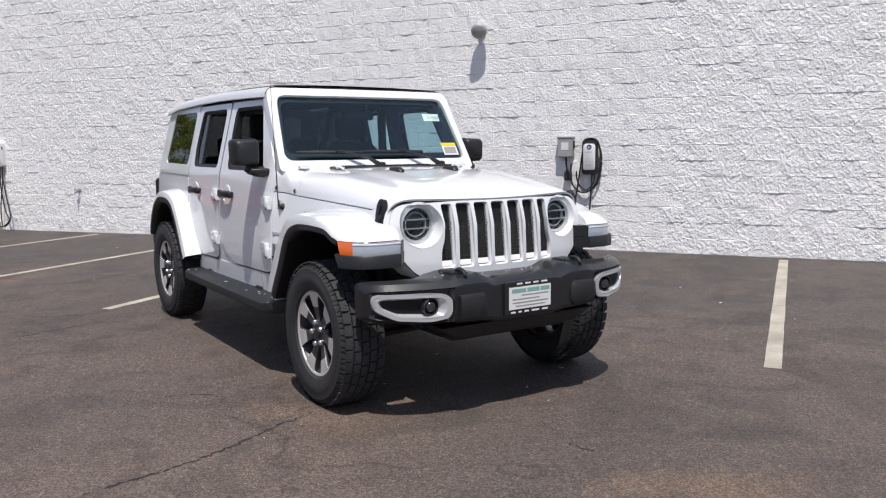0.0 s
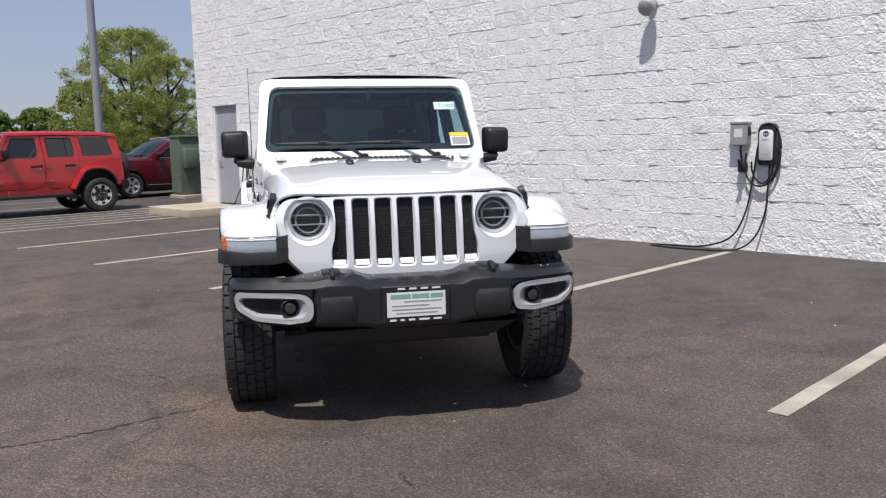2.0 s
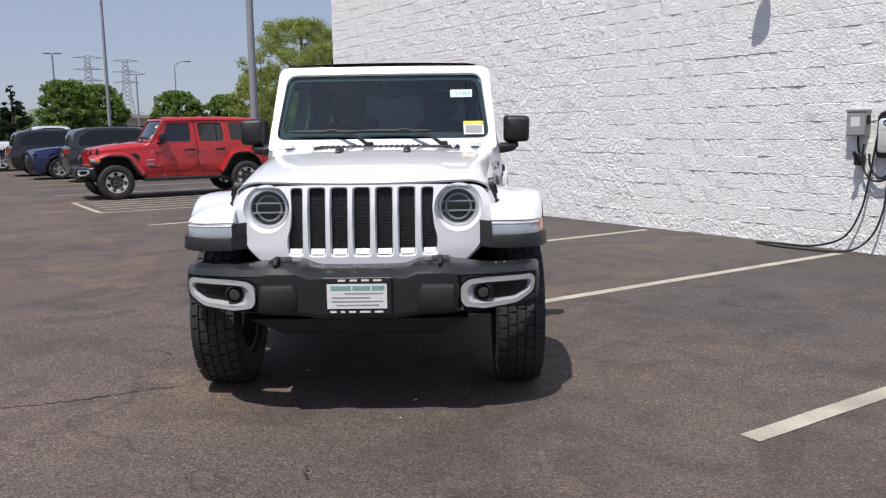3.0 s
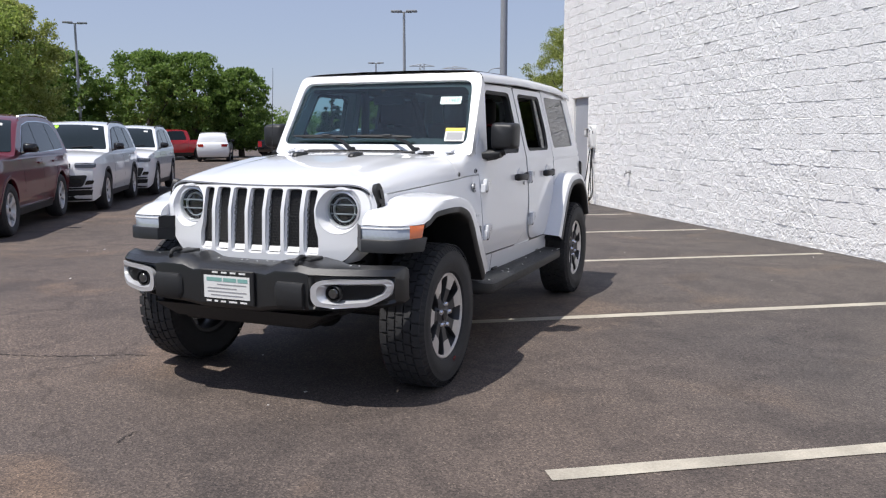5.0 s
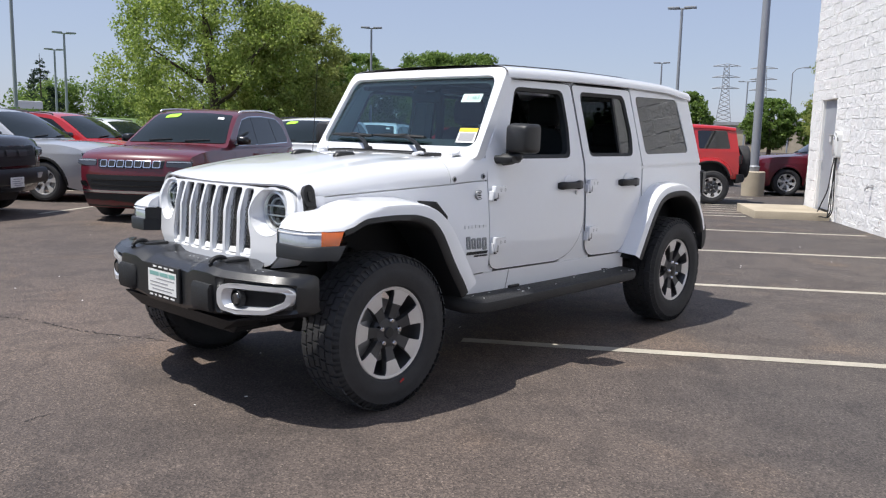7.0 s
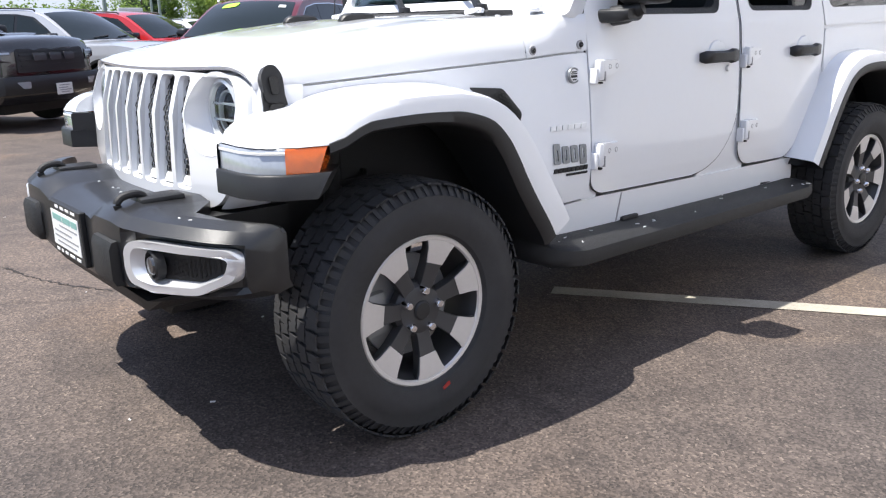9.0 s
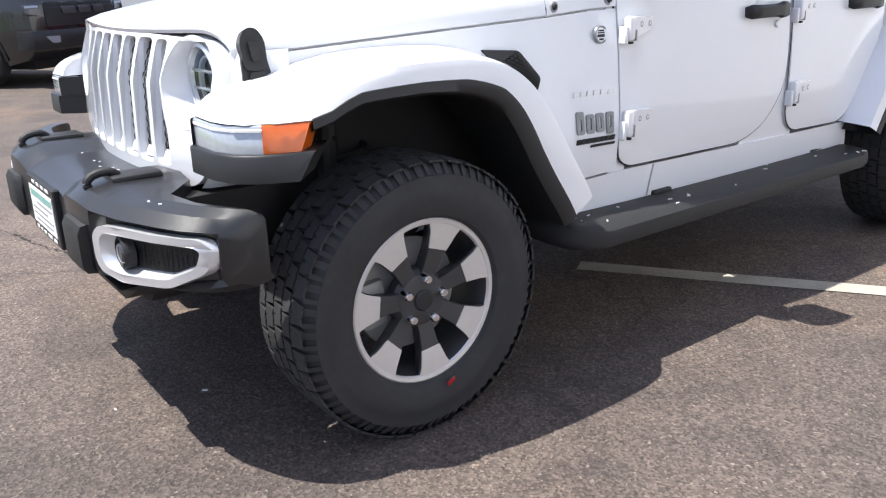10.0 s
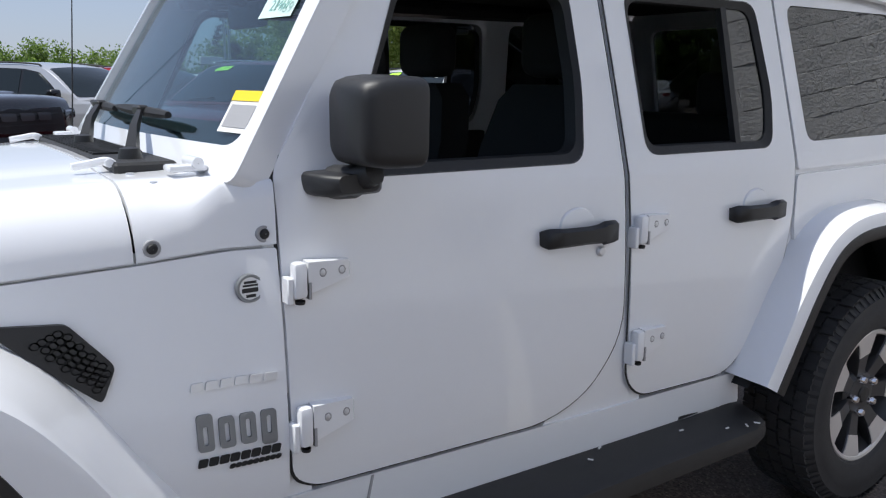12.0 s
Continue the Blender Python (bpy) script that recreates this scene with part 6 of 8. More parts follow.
def charging_point(u, zc, label, cable_paths, big=True):
    """Wall charger: dark rounded back, white face with a round mark."""
    m = on_wall(u, zc)
    t = thing("charging_point", label, "charger", "wall charging points", m)
    w, h = 0.105, 0.245
    o = rounded([(-w, -h), (w, -h), (w, h), (-w, h)], [0.05, 0.05, 0.10, 0.10], 6)
    rings = [[(a * k, y, b * (1 - (1 - k) * 0.45)) for a, b in o] for k, y in ((0.98, 0.012), (1.0, -0.02), (1.0, -0.075), (0.96, -0.092), (0.90, -0.098))]
    part("housing", loft(rings), SATIN if big else WHITE_PLASTIC, t, angle=40)
    o = rounded([(-0.078, -0.185), (0.078, -0.185), (0.082, 0.165), (-0.082, 0.165)], [0.03, 0.03, 0.05, 0.05], 5)
    rings = [[(a * k, y, b * k) for a, b in o] for k, y in ((1.0, -0.096), (0.99, -0.108), (0.95, -0.112))]
    part("face_cover", loft(rings), WHITE_PLASTIC, t, angle=40)
    bm = lathe([(0.001, -0.1135), (0.033, -0.1135), (0.033, -0.109)], 24)
    bm.transform(Matrix.Translation((0, 0, 0.118)))
    part("round_mark", bm, DARK_BLUE, t)
    bm = bmesh.new()
    for x in (-0.012, 0.012):
        box(x - 0.005, x + 0.005, -0.1145, -0.113, 0.100, 0.128, bm=bm)
    part("mark_bars", bm, WHITE_PLASTIC, t)
    bm = bmesh.new()
    for z in (0.055, 0.042, -0.12):
        box(-0.045, 0.035, -0.1132, -0.112, z, z + 0.005, bm=bm)
    part("print_bars", bm, PRINT_GREY, t)
    for pts in cable_paths:
        cable("charging_cable", pts, t)
    return t


def gy(v):
    """Local depth (into the wall) of a place v out on the ground."""
    return -(v - WALL_V) + 0.012


charging_point(-0.625, 1.262, "black and white wall charger with hanging black cable", [
    [(0.03, -0.05, -0.23), (0.02, -0.06, -0.50), (-0.01, -0.05, -0.80), (-0.10, -0.10, -1.08), (-0.26, -0.22, -1.225), (-0.60, -0.30, -1.248), (-1.05, -0.34, -1.250), (-1.38, -0.24, -1.250), (-1.20, -0.14, -1.248), (-0.75, -0.10, -1.235), (-0.40, -0.08, -1.10), (-0.24, -0.06, -0.80), (-0.17, -0.06, -0.45), (-0.11, -0.07, -0.05), (-0.06, -0.09, 0.18), (0.04, -0.10, 0.235), (0.125, -0.08, 0.15), (0.14, -0.07, -0.10), (0.10, -0.07, -0.33), (0.0, -0.07, -0.46), (-0.12, -0.06, -0.48), (-0.22, -0.06, -0.40), (-0.26, -0.06, -0.25), (-0.25, -0.06, -0.10)],
    [(0.07, -0.05, -0.23), (0.05, -0.06, -0.36), (-0.04, -0.06, -0.45), (-0.13, -0.06, -0.40), (-0.17, -0.07, -0.30), (-0.175, -0.08, -0.20)],
    [(0.115, -0.06, 0.17), (0.155, -0.06, 0.0), (0.145, -0.06, -0.22), (0.09, -0.06, -0.38), (0.02, -0.06, -0.45)],
])
t2 = charging_point(-11.72, 1.345, "white wall charger with looped cables beside steel door", [
    [(-0.03, -0.06, -0.15), (-0.10, -0.08, -0.45), (-0.18, -0.10, -0.85), (-0.32, -0.16, -1.15), (-0.30, -0.22, -1.335), (0.05, -0.22, -1.342), (0.16, -0.14, -1.33), (0.22, -0.10, -1.18), (0.14, -0.08, -0.85), (0.06, -0.07, -0.45), (0.07, -0.07, -0.05), (0.10, -0.08, 0.10), (0.04, -0.10, 0.20)],
    [(0.0, -0.06, -0.20), (-0.01, -0.07, -0.60), (0.10, -0.10, -1.05), (0.24, -0.14, -1.22), (0.12, -0.16, -1.34), (0.02, -0.12, -1.30), (-0.02, -0.09, -1.0), (0.05, -0.07, -0.5), (0.09, -0.06, -0.1)],
], big=False)


def switch_box(u, z, label, w=0.105, h=0.135, conduit=True):
    t = thing("electrical_box", label, "electrical box", "wall electrical boxes", on_wall(u, z))
    part("enclosure", box(-w, w, -0.10, 0.012, -h, h, 0.008, 2), METAL_GREY, t)
    part("cover", box(-w + 0.008, w - 0.008, -0.112, -0.10, -h + 0.008, h - 0.03, 0.004, 1), METAL_GREY, t)
    part("rain_hood", box(-w - 0.006, w + 0.006, -0.118, 0.012, h - 0.02, h + 0.006, 0.004, 1), METAL_GREY, t)
    part("label_plate", box(-0.05, 0.05, -0.1145, -0.112, -0.04, 0.06), WHITE_PLASTIC, t)
    part("lever", box(w - 0.002, w + 0.016, -0.09, -0.03, -0.02, 0.08, 0.004, 1), BLACK, t)
    if conduit:
        part("conduit", tube(smooth_path([(0.0, -0.04, -h), (0.005, -0.04, -0.24), (0.03, -0.04, -0.36)], 6), 0.012, 8), BLACK, t)
        part("plug_holder", box(-0.015, 0.085, -0.09, 0.0, -0.45, -0.33, 0.02, 2), BLACK, t)
        part("plug_grip", tube([(0.035, -0.07, -0.42), (0.06, -0.15, -0.37), (0.05, -0.19, -0.30)], [0.028, 0.024, 0.018], 10), BLACK, t)
    return t


switch_box(-0.955, 1.385, "grey metal disconnect box with conduit on wall")
switch_box(-11.97, 1.43, "small grey metal switch box beside door", 0.07, 0.09, False)


def wall_lamp():
    t = thing("wall_lamp", "grey round bullet flood lamp on block wall", "lamp", m=on_wall(-2.16, 3.02))
    part("mount", lathe([(0.001, -0.05), (0.055, -0.05), (0.06, -0.03), (0.06, 0.012)], 20), METAL_GREY, t)
    bm = tube([(0, -0.04, 0), (-0.01, -0.10, 0.0)], 0.022, 10)
    part("neck", bm, METAL_GREY, t)
    bm = lathe([(0.02, 0.0), (0.06, -0.01), (0.085, -0.04), (0.105, -0.09), (0.108, -0.16), (0.100, -0.175), (0.07, -0.19), (0.001, -0.197)], 28)
    bm.transform(Matrix.Translation((-0.01, -0.08, 0.0)) @ Matrix.Rotation(radians(25), 4, "X") @ Matrix.Rotation(radians(12), 4, "Z"))
    part("shade", bm, METAL_GREY, t, angle=50)


wall_lamp()


def hose_tap():
    t = thing("wall_tap", "small outdoor tap low on block wall", "tap", m=on_wall(-9.84, 0.68))
    bm = tube([(0, 0.02, 0), (0, -0.08, 0), (0.0, -0.11, -0.03), (0, -0.115, -0.07)], 0.014, 10)
    part("spout", bm, METAL_GREY, t)
    part("handwheel", lathe([(0.001, -0.085), (0.035, -0.085), (0.04, -0.075), (0.035, -0.07), (0.001, -0.07)], 16), METAL_GREY, t)
    part("backplate", box(-0.05, 0.05, -0.012, 0.012, -0.02, 0.035, 0.006, 1), METAL_GREY, t)


hose_tap()
bm = box(-13.60, -11.82, -WALL_V - 1.40, -WALL_V - 0.052, -0.25, 0.065, 0.015, 2)
bm.transform(LOT)
tagged(part("doorstep", bm, CONCRETE), "low tan concrete pad below steel door", "concrete pad", kind="structure")


def utility_cabinet():
    t = thing("utility_cabinet", "tall green metal utility cabinet by building corner", "cabinet", m=lot(-18.2, -8.45, 0.0))
    part("plinth", box(-0.42, 0.42, -0.42, 0.42, 0.0, 0.10, 0.01, 1), CONCRETE, t)
    part("body", box(-0.36, 0.20, -0.36, 0.36, 0.10, 1.72, 0.02, 2), GREEN_BOX, t)
    part("hood", box(-0.39, 0.24, -0.39, 0.39, 1.70, 1.76, 0.015, 2), GREEN_BOX, t)
    part("meter_box", box(0.20, 0.40, -0.30, 0.20, 0.85, 1.40, 0.02, 2), GREEN_BOX, t)
    part("door_leaf", box(-0.34, 0.18, -0.375, -0.358, 0.16, 1.64, 0.006, 1), GREEN_BOX, t)


utility_cabinet()

# ---- poles and pylons ----


def light_pole(x, y, top, label, r=0.085, heads=2, base=False, turn=0.0, arm=0.42):
    t = thing("street_lamp", label, "street lamp", "lot light poles")
    g = LOT.inverted() @ Vector((x, y, 0))
    z0 = fall(g.x)
    t.matrix_basis = Matrix.Translation((x, y, z0)) @ Matrix.Rotation(turn, 4, "Z")
    h = top - z0
    part("pole", tube([(0, 0, 0.0), (0, 0, h * 0.5), (0, 0, h)], [r, r * 0.85, r * 0.65], 12), POLE_GREY, t)
    if base:
        part("footing", lathe([(0.001, 0.68), (0.27, 0.68), (0.30, 0.65), (0.30, -0.05)], 28, "Z"), CONCRETE, t, "round concrete pole base")
        part("base_collar", lathe([(0.13, 0.68), (0.15, 0.80), (0.10, 0.86), (0.09, 0.95)], 20, "Z"), POLE_GREY, t)
    if heads == 2:
        part("cross_arm", box(-arm, arm, -0.04, 0.04, h - 0.05, h + 0.02, 0.01, 1), POLE_GREY, t)
        for s in (-1, 1):
            part("lamp_head", box(s * arm - 0.30, s * arm + 0.30, -0.17, 0.17, h - 0.02, h + 0.09, 0.03, 2), POLE_GREY, t)
    elif heads == 1:
        part("cobra_arm", tube(smooth_path([(0, 0, h), (-0.5, 0, h + 0.5), (-1.3, 0, h + 0.65)], 5), 0.05, 8), POLE_GREY, t)
        part("lamp_head", box(-2.0, -1.2, -0.16, 0.16, h + 0.56, h + 0.72, 0.05, 2), POLE_GREY, t)
    return t


light_pole(-19.64, -5.32, 11.0, "thick grey light pole on round concrete base", 0.12, 2, True, 0.4)
light_pole(-37.5, -17.0, 8.0, "tall grey twin-head parking lot light pole", 0.10, 2, False, 1.9)
light_pole(-64.9, -32.8, 7.9, "distant grey twin-head light pole", 0.10, 2, False, 1.9)
light_pole(-88.1, -34.7, 7.7, "distant grey twin-head light pole", 0.11, 2, False, 1.7, 0.7)
light_pole(-100.0, -34.3, 9.4, "distant curved-arm street lamp", 0.10, 1, False, -1.2)
light_pole(-35.8, -39.0, 8.3, "tall grey twin-head parking lot light pole", 0.10, 2, False, 2.4)
light_pole(-12.1, -37.5, 9.4, "tall grey light pole by grass verge", 0.10, 2, False, 2.6)
light_pole(-20.3, -51.5, 7.2, "distant twin-head light pole", 0.10, 2, False, 2.9)
light_pole(-23.5, -61.0, 6.9, "distant twin-head light pole", 0.10, 2, False, 2.9)


def pylon(x, y, h):
    """Lattice power pylon, far off."""
    t = thing("power_pylon", "distant grey steel lattice power pylon", "pylon", "power line pylons", Matrix.Translation((x, y, -0.3)) @ Matrix.Rotation(math.atan2(y, x) + math.pi / 2, 4, "Z"))
    bm = bmesh.new()
    w = lambda z: lerp([(0, h * 0.13), (h * 0.6, h * 0.050), (h, h * 0.030)], z)
    for sx in (-1, 1):
        for sy in (-1, 1):
            tube([(sx * w(z), sy * w(z), z) for z in np.linspace(0, h, 7)], h * 0.005, 4, bm)
    zs = np.linspace(0, h, 19)
    for a, b in zip(zs, zs[1:]):
        for sy in (-1, 1):
            tube([(-w(a), sy * w(a), a), (w(b), sy * w(b), b)], h * 0.003, 4, bm)
            tube([(w(a), sy * w(a), a), (-w(b), sy * w(b), b)], h * 0.003, 4, bm)
    part("tower", bm, POLE_GREY, t, flat=True)
    for k, z in enumerate((0.70, 0.84, 0.98)):
        bm = tube([(-h * 0.17, 0, h * z), (h * 0.17, 0, h * z)], h * 0.006, 4)
        tube([(-h * 0.17, 0, h * z), (0, 0, h * (z + 0.03)), (h * 0.17, 0, h * z)], h * 0.004, 4, bm)
        part("cross_arm", bm, POLE_GREY, t, flat=True)


pylon(-270.3, -119.6, 26.5)
pylon(-302.7, -119.9, 28.0)
pylon(-283.0, -18.5, 36.5)

# ---- trees and greens ----


def leaf_cloud(centres, radii, count, size, rng, squash=0.8):
    """Small leaf faces scattered over clump shells, as arrays."""
    centres, radii = np.array(centres), np.array(radii)
    pick = rng.choice(len(centres), count, p=radii**2 / (radii**2).sum())
    d = rng.normal(size=(count, 3))
    d /= np.linalg.norm(d, axis=1)[:, None]
    rad = radii[pick] * (0.1 + 1.35 * rng.random(count) ** 0.75)
    p = centres[pick] + d * rad[:, None] * np.array((1, 1, squash))
    n = d * 0.35 + rng.normal(size=(count, 3)) * 0.6
    n /= np.linalg.norm(n, axis=1)[:, None]
    a = np.cross(n, rng.normal(size=(count, 3)))
    a /= np.linalg.norm(a, axis=1)[:, None]
    b = np.cross(n, a)
    s = size * (0.6 + 0.8 * rng.random(count))[:, None]
    v = np.stack([p - a * s, p - b * s * 0.55, p + a * s, p + b * s * 0.55], 1).reshape(-1, 3)
    f = np.arange(count * 4).reshape(-1, 4)
    return v, f


def mesh_of(name, v, f, material, parent=None):
    me = bpy.data.meshes.new(name)
    me.from_pydata(v.tolist(), [], f.tolist())
    me.materials.append(material)
    ob = new(name, me)
    if parent is not None:
        ob.parent = parent
    return ob


def tree(x, y, h, spread, label, material, seed, count=5200, size=0.16, bare=0.22, z=0.0, clumps=520):
    t = thing("tree", label, "tree", "trees round the lot")
    t.matrix_basis = Matrix.Translation((x, y, z - 0.25))
    rng = np.random.default_rng(seed)
    r0 = 0.022 * h + 0.06
    bend = rng.normal(size=2) * 0.02 * h
    bm = tube(smooth_path([(0, 0, 0), (bend[0] * 0.4, bend[1] * 0.4, h * 0.3), (bend[0], bend[1], h * 0.62), (bend[0] * 1.2, bend[1] * 1.2, h * 0.86)], 4), [r0 * (1.15 - 0.08 * k) for k in range(13)], 9)
    centres, radii = [], []
    for k in range(9):
        a, zz = 2.4 * k + rng.random(), h * (bare + 0.06 + 0.06 * k * 0.8)
        reach = spread * (0.55 + 0.3 * rng.random()) * (1.0 if k < 6 else 0.7)
        tip = (math.cos(a) * reach, math.sin(a) * reach, zz + h * (0.14 + 0.1 * rng.random()))
        q = min(1.0, zz / (h * 0.62))
        tube(smooth_path([(bend[0] * q, bend[1] * q, zz), (tip[0] * 0.5, tip[1] * 0.5, zz + (tip[2] - zz) * 0.35), tip], 3), [r0 * 0.45, r0 * 0.38, r0 * 0.32, r0 * 0.25, r0 * 0.2, r0 * 0.14, r0 * 0.09], 6, bm)
    part("trunk", bm, BARK, t)
    for k in range(clumps):
        q = rng.random()
        zz = h * (bare + (1 - bare) * q)
        w = spread * math.sqrt(max(0.03, 1 - (2 * q - 0.82) ** 2 * (0.75 if q > 0.41 else 1.35))) * 0.92
        a = 2 * math.pi * rng.random()
        rr = w * (0.15 + 0.86 * rng.random() ** 0.42) * (0.90 + 0.2 * rng.random())
        centres.append((math.cos(a) * rr, math.sin(a) * rr, min(zz, h * 0.93)))
        radii.append(spread * (0.045 + 0.085 * rng.random() ** 1.6))
    v, f = leaf_cloud(centres, radii, int(count * 4.4), size * 0.56, rng)
    mesh_of("crown", v, f, material, t)
    return t


tree(-39.8, -7.6, 7.6, 3.1, "broad olive-green deciduous tree behind the building corner", LEAF_OLIVE, 1, 13000, 0.080, clumps=330)
tree(-37.0, -5.6, 6.0, 2.3, "olive-green tree beside a larger one", LEAF_OLIVE, 12, 6000, 0.080, clumps=260)
tree(-43.5, -10.4, 5.2, 2.2, "low olive-green tree at lot edge", LEAF_OLIVE, 13, 3500, 0.13, 0.1)
tree(-15.9, -26.1, 8.3, 4.5, "large light green spring tree on verge", LEAF_SPRING, 3, 17000, 0.11, 0.10)
tree(-19.5, -26.4, 7.2, 2.9, "large olive-brown spring tree on verge", LEAF_OLIVE, 4, 13000, 0.11, 0.10)
tree(-62.0, -21.6, 4.9, 2.2, "round fresh green tree at far lot edge", LEAF_GREEN, 6, 3000, 0.2)
tree(-62.8, -18.0, 4.6, 2.0, "round fresh green tree at far lot edge", LEAF_GREEN, 7, 3000, 0.2)
tree(-66.0, -14.0, 4.6, 2.6, "low green tree at far lot edge", LEAF_GREEN, 17, 3000, 0.2)
tree(-50.8, -23.2, 4.9, 2.0, "dark green tree at far lot edge", LEAF_GREEN, 8, 3500, 0.18)
tree(-40.7, -20.6, 4.6, 1.6, "fresh green tree at lot edge", LEAF_GREEN, 19, 3500, 0.16)
tree(-36.5, -41.2, 7.2, 3.0, "dark green full tree beyond parked cars", LEAF_GREEN, 9, 6000, 0.18, 0.1)
tree(-33.6, -41.0, 6.2, 2.8, "dark green full tree beyond parked cars", LEAF_GREEN, 21, 5000, 0.18, 0.1)
tree(-40.3, -37.5, 7.4, 3.4, "full green tree beyond parked cars", LEAF_GREEN, 10, 6500, 0.17, 0.1)
tree(-43.5, -36.4, 7.5, 3.4, "dark green full tree beyond parked cars", LEAF_GREEN, 11, 6500, 0.18, 0.1)
tree(-46.0, -34.2, 6.6, 2.6, "dark green full tree beyond parked cars", LEAF_GREEN, 22, 5000, 0.18, 0.1)


def conifer(x, y, h, seed, z=-0.3):
    t = thing("conifer", "dark green cone-shaped spruce tree", "tree", "spruces", Matrix.Translation((x, y, z)))
    rng = np.random.default_rng(seed)
    part("trunk", tube([(0, 0, 0), (0, 0, h * 0.95)], [0.16, 0.03], 8), BARK, t)
    cs, rs = [], []
    for k in range(60):
        q = rng.random() ** 0.8
        a, r = rng.random() * 6.283, (1 - q) * h * 0.26 + 0.08
        cs.append((math.cos(a) * r, math.sin(a) * r, h * (0.08 + 0.9 * q)))
        rs.append(0.10 * h * (1.05 - q))
    v, f = leaf_cloud(cs, rs, 9500, 0.085, rng, 0.5)
    mesh_of("crown", v, f, LEAF_DARK, t)


conifer(-42.2, -112.0, 9.6, 1, 1.2)
conifer(-44.0, -25.4, 4.6, 2)


def woods():
    """Far belt of trees round the site."""
    rng = np.random.default_rng(77)
    cs, rs = [], []
    for k in range(520):
        a = 2 * math.pi * k / 520 + rng.normal() * 0.006
        r = 118 + rng.normal() * 7
        open_view = max(0.0, 1.0 - abs(math.degrees(a) % 360 - 194) / 24)
        h = 0.78 * (6.2 + 1.6 * math.sin(a * 9) + 1.2 * math.sin(a * 23 + 1)) * (1 - 0.62 * min(1.0, 2 * open_view)) + rng.random() * 1.5
        for z in np.arange(1.2, h, 1.4):
            cs.append((r * math.cos(a) - 15, r * math.sin(a) - 8, z - 0.3))
            rs.append(1.3 + 0.7 * rng.random())
    seen = [2.8 < math.atan2(c[1] + 8, c[0] + 15) % (2 * math.pi) < 5.3 for c in cs]
    near = [k for k, q in enumerate(seen) if q]
    far = [k for k, q in enumerate(seen) if not q]
    v, f = leaf_cloud([cs[k] for k in near], [rs[k] for k in near], 170000, 0.22, rng)
    v2, f2 = leaf_cloud([cs[k] for k in far], [rs[k] for k in far], 30000, 0.35, rng)
    v, f = np.concatenate([v, v2]), np.concatenate([f, f2 + len(v)])
    tagged(mesh_of("far_woods", v, f, LEAF_GREEN), "distant belt of green trees on the horizon", "woods", kind="stuff")


woods()


def verge():
    """Grass bank past the parked cars, rising gently."""
    bm = bmesh.new()
    us = np.linspace(-70, 40, 40)
    prof = [(16.5, -0.2), (16.6, 0.02), (17.3, 0.45), (18.3, 0.95), (19.5, 1.34), (22, 1.6), (27, 1.95), (40, 2.2), (75, 2.2), (110, 2.1), (150, -0.4)]
    rng = random.Random(8)
    rows = []
    for v, z in prof:
        rows.append([bm.verts.new(LOT @ Vector((u, -(v + 1.2 * math.sin(u * 0.13)), z + fall(u) + (rng.uniform(-0.05, 0.05) if v > 17 else 0)))) for u in us])
    for a, b in zip(rows, rows[1:]):
        for i in range(len(us) - 1):
            bm.faces.new((a[i], a[i + 1], b[i + 1], b[i]))
    tagged(part("grass_verge", bm, GRASS), "mown green grass bank at edge of lot", "grass", kind="structure")
    rng = np.random.default_rng(5)
    cs = [tuple(LOT @ Vector((u, -(19.2 + rng.normal() * 0.5), 1.38 + 0.2 * rng.random()))) for u in np.arange(-26, -11, 0.30)]
    v, f = leaf_cloud(cs, [0.40] * len(cs), 26000, 0.05, rng, 0.7)
    t = thing("hedge", "bright green leafy hedge row on grass bank", "hedge")
    mesh_of("hedge_leaves", v, f, LEAF_HEDGE, t)
    bm = bmesh.new()
    for k in range(0, len(cs), 4):
        c = Vector(cs[k])
        tube([c - Vector((0, 0, 0.7)), c], [0.03, 0.015], 5, bm)
    part("stems", bm, BARK, t)
    t = thing("low_sign", "low white roadside sign panel on grass", "sign", m=Matrix.Translation((-35.0, -97.0, 2.3)) @ Matrix.Rotation(0.3, 4, "Z") @ Matrix.Scale(2.2, 4))
    part("panel", box(-0.75, 0.75, -0.1, 0.1, 0.3, 0.72, 0.02, 1), WHITE_PLASTIC, t)
    for x in (-0.6, 0.6):
        part("post", box(x - 0.06, x + 0.06, -0.06, 0.06, -0.3, 0.32), METAL_GREY, t)
    t = thing("far_building", "distant low tan commercial building", "building", m=Matrix.Translation((-106, -44, -0.3)) @ Matrix.Rotation(radians(20), 4, "Z"))
    part("wall", box(-6, 6, -9, 9, 0, 3.4), CONCRETE, t)
    part("roof", box(-6.3, 6.3, -9.3, 9.3, 3.4, 3.8), METAL_GREY, t)
    for k in range(5):
        part("window", box(6.0, 6.05, -7.5 + 3.2 * k, -5.6 + 3.2 * k, 1.0, 2.4), TINTED, t)


verge()

# ---- other parked cars: x forward from the front axle ----


def far_wheel(parent, r, spokes=5):
    return alloy_wheel(parent, spokes=spokes, r=r * 0.62, blocks=False, tyre_r=r, w=0.24, hub=BEZEL if spokes != 7 else GUNMETAL, nuts=0)


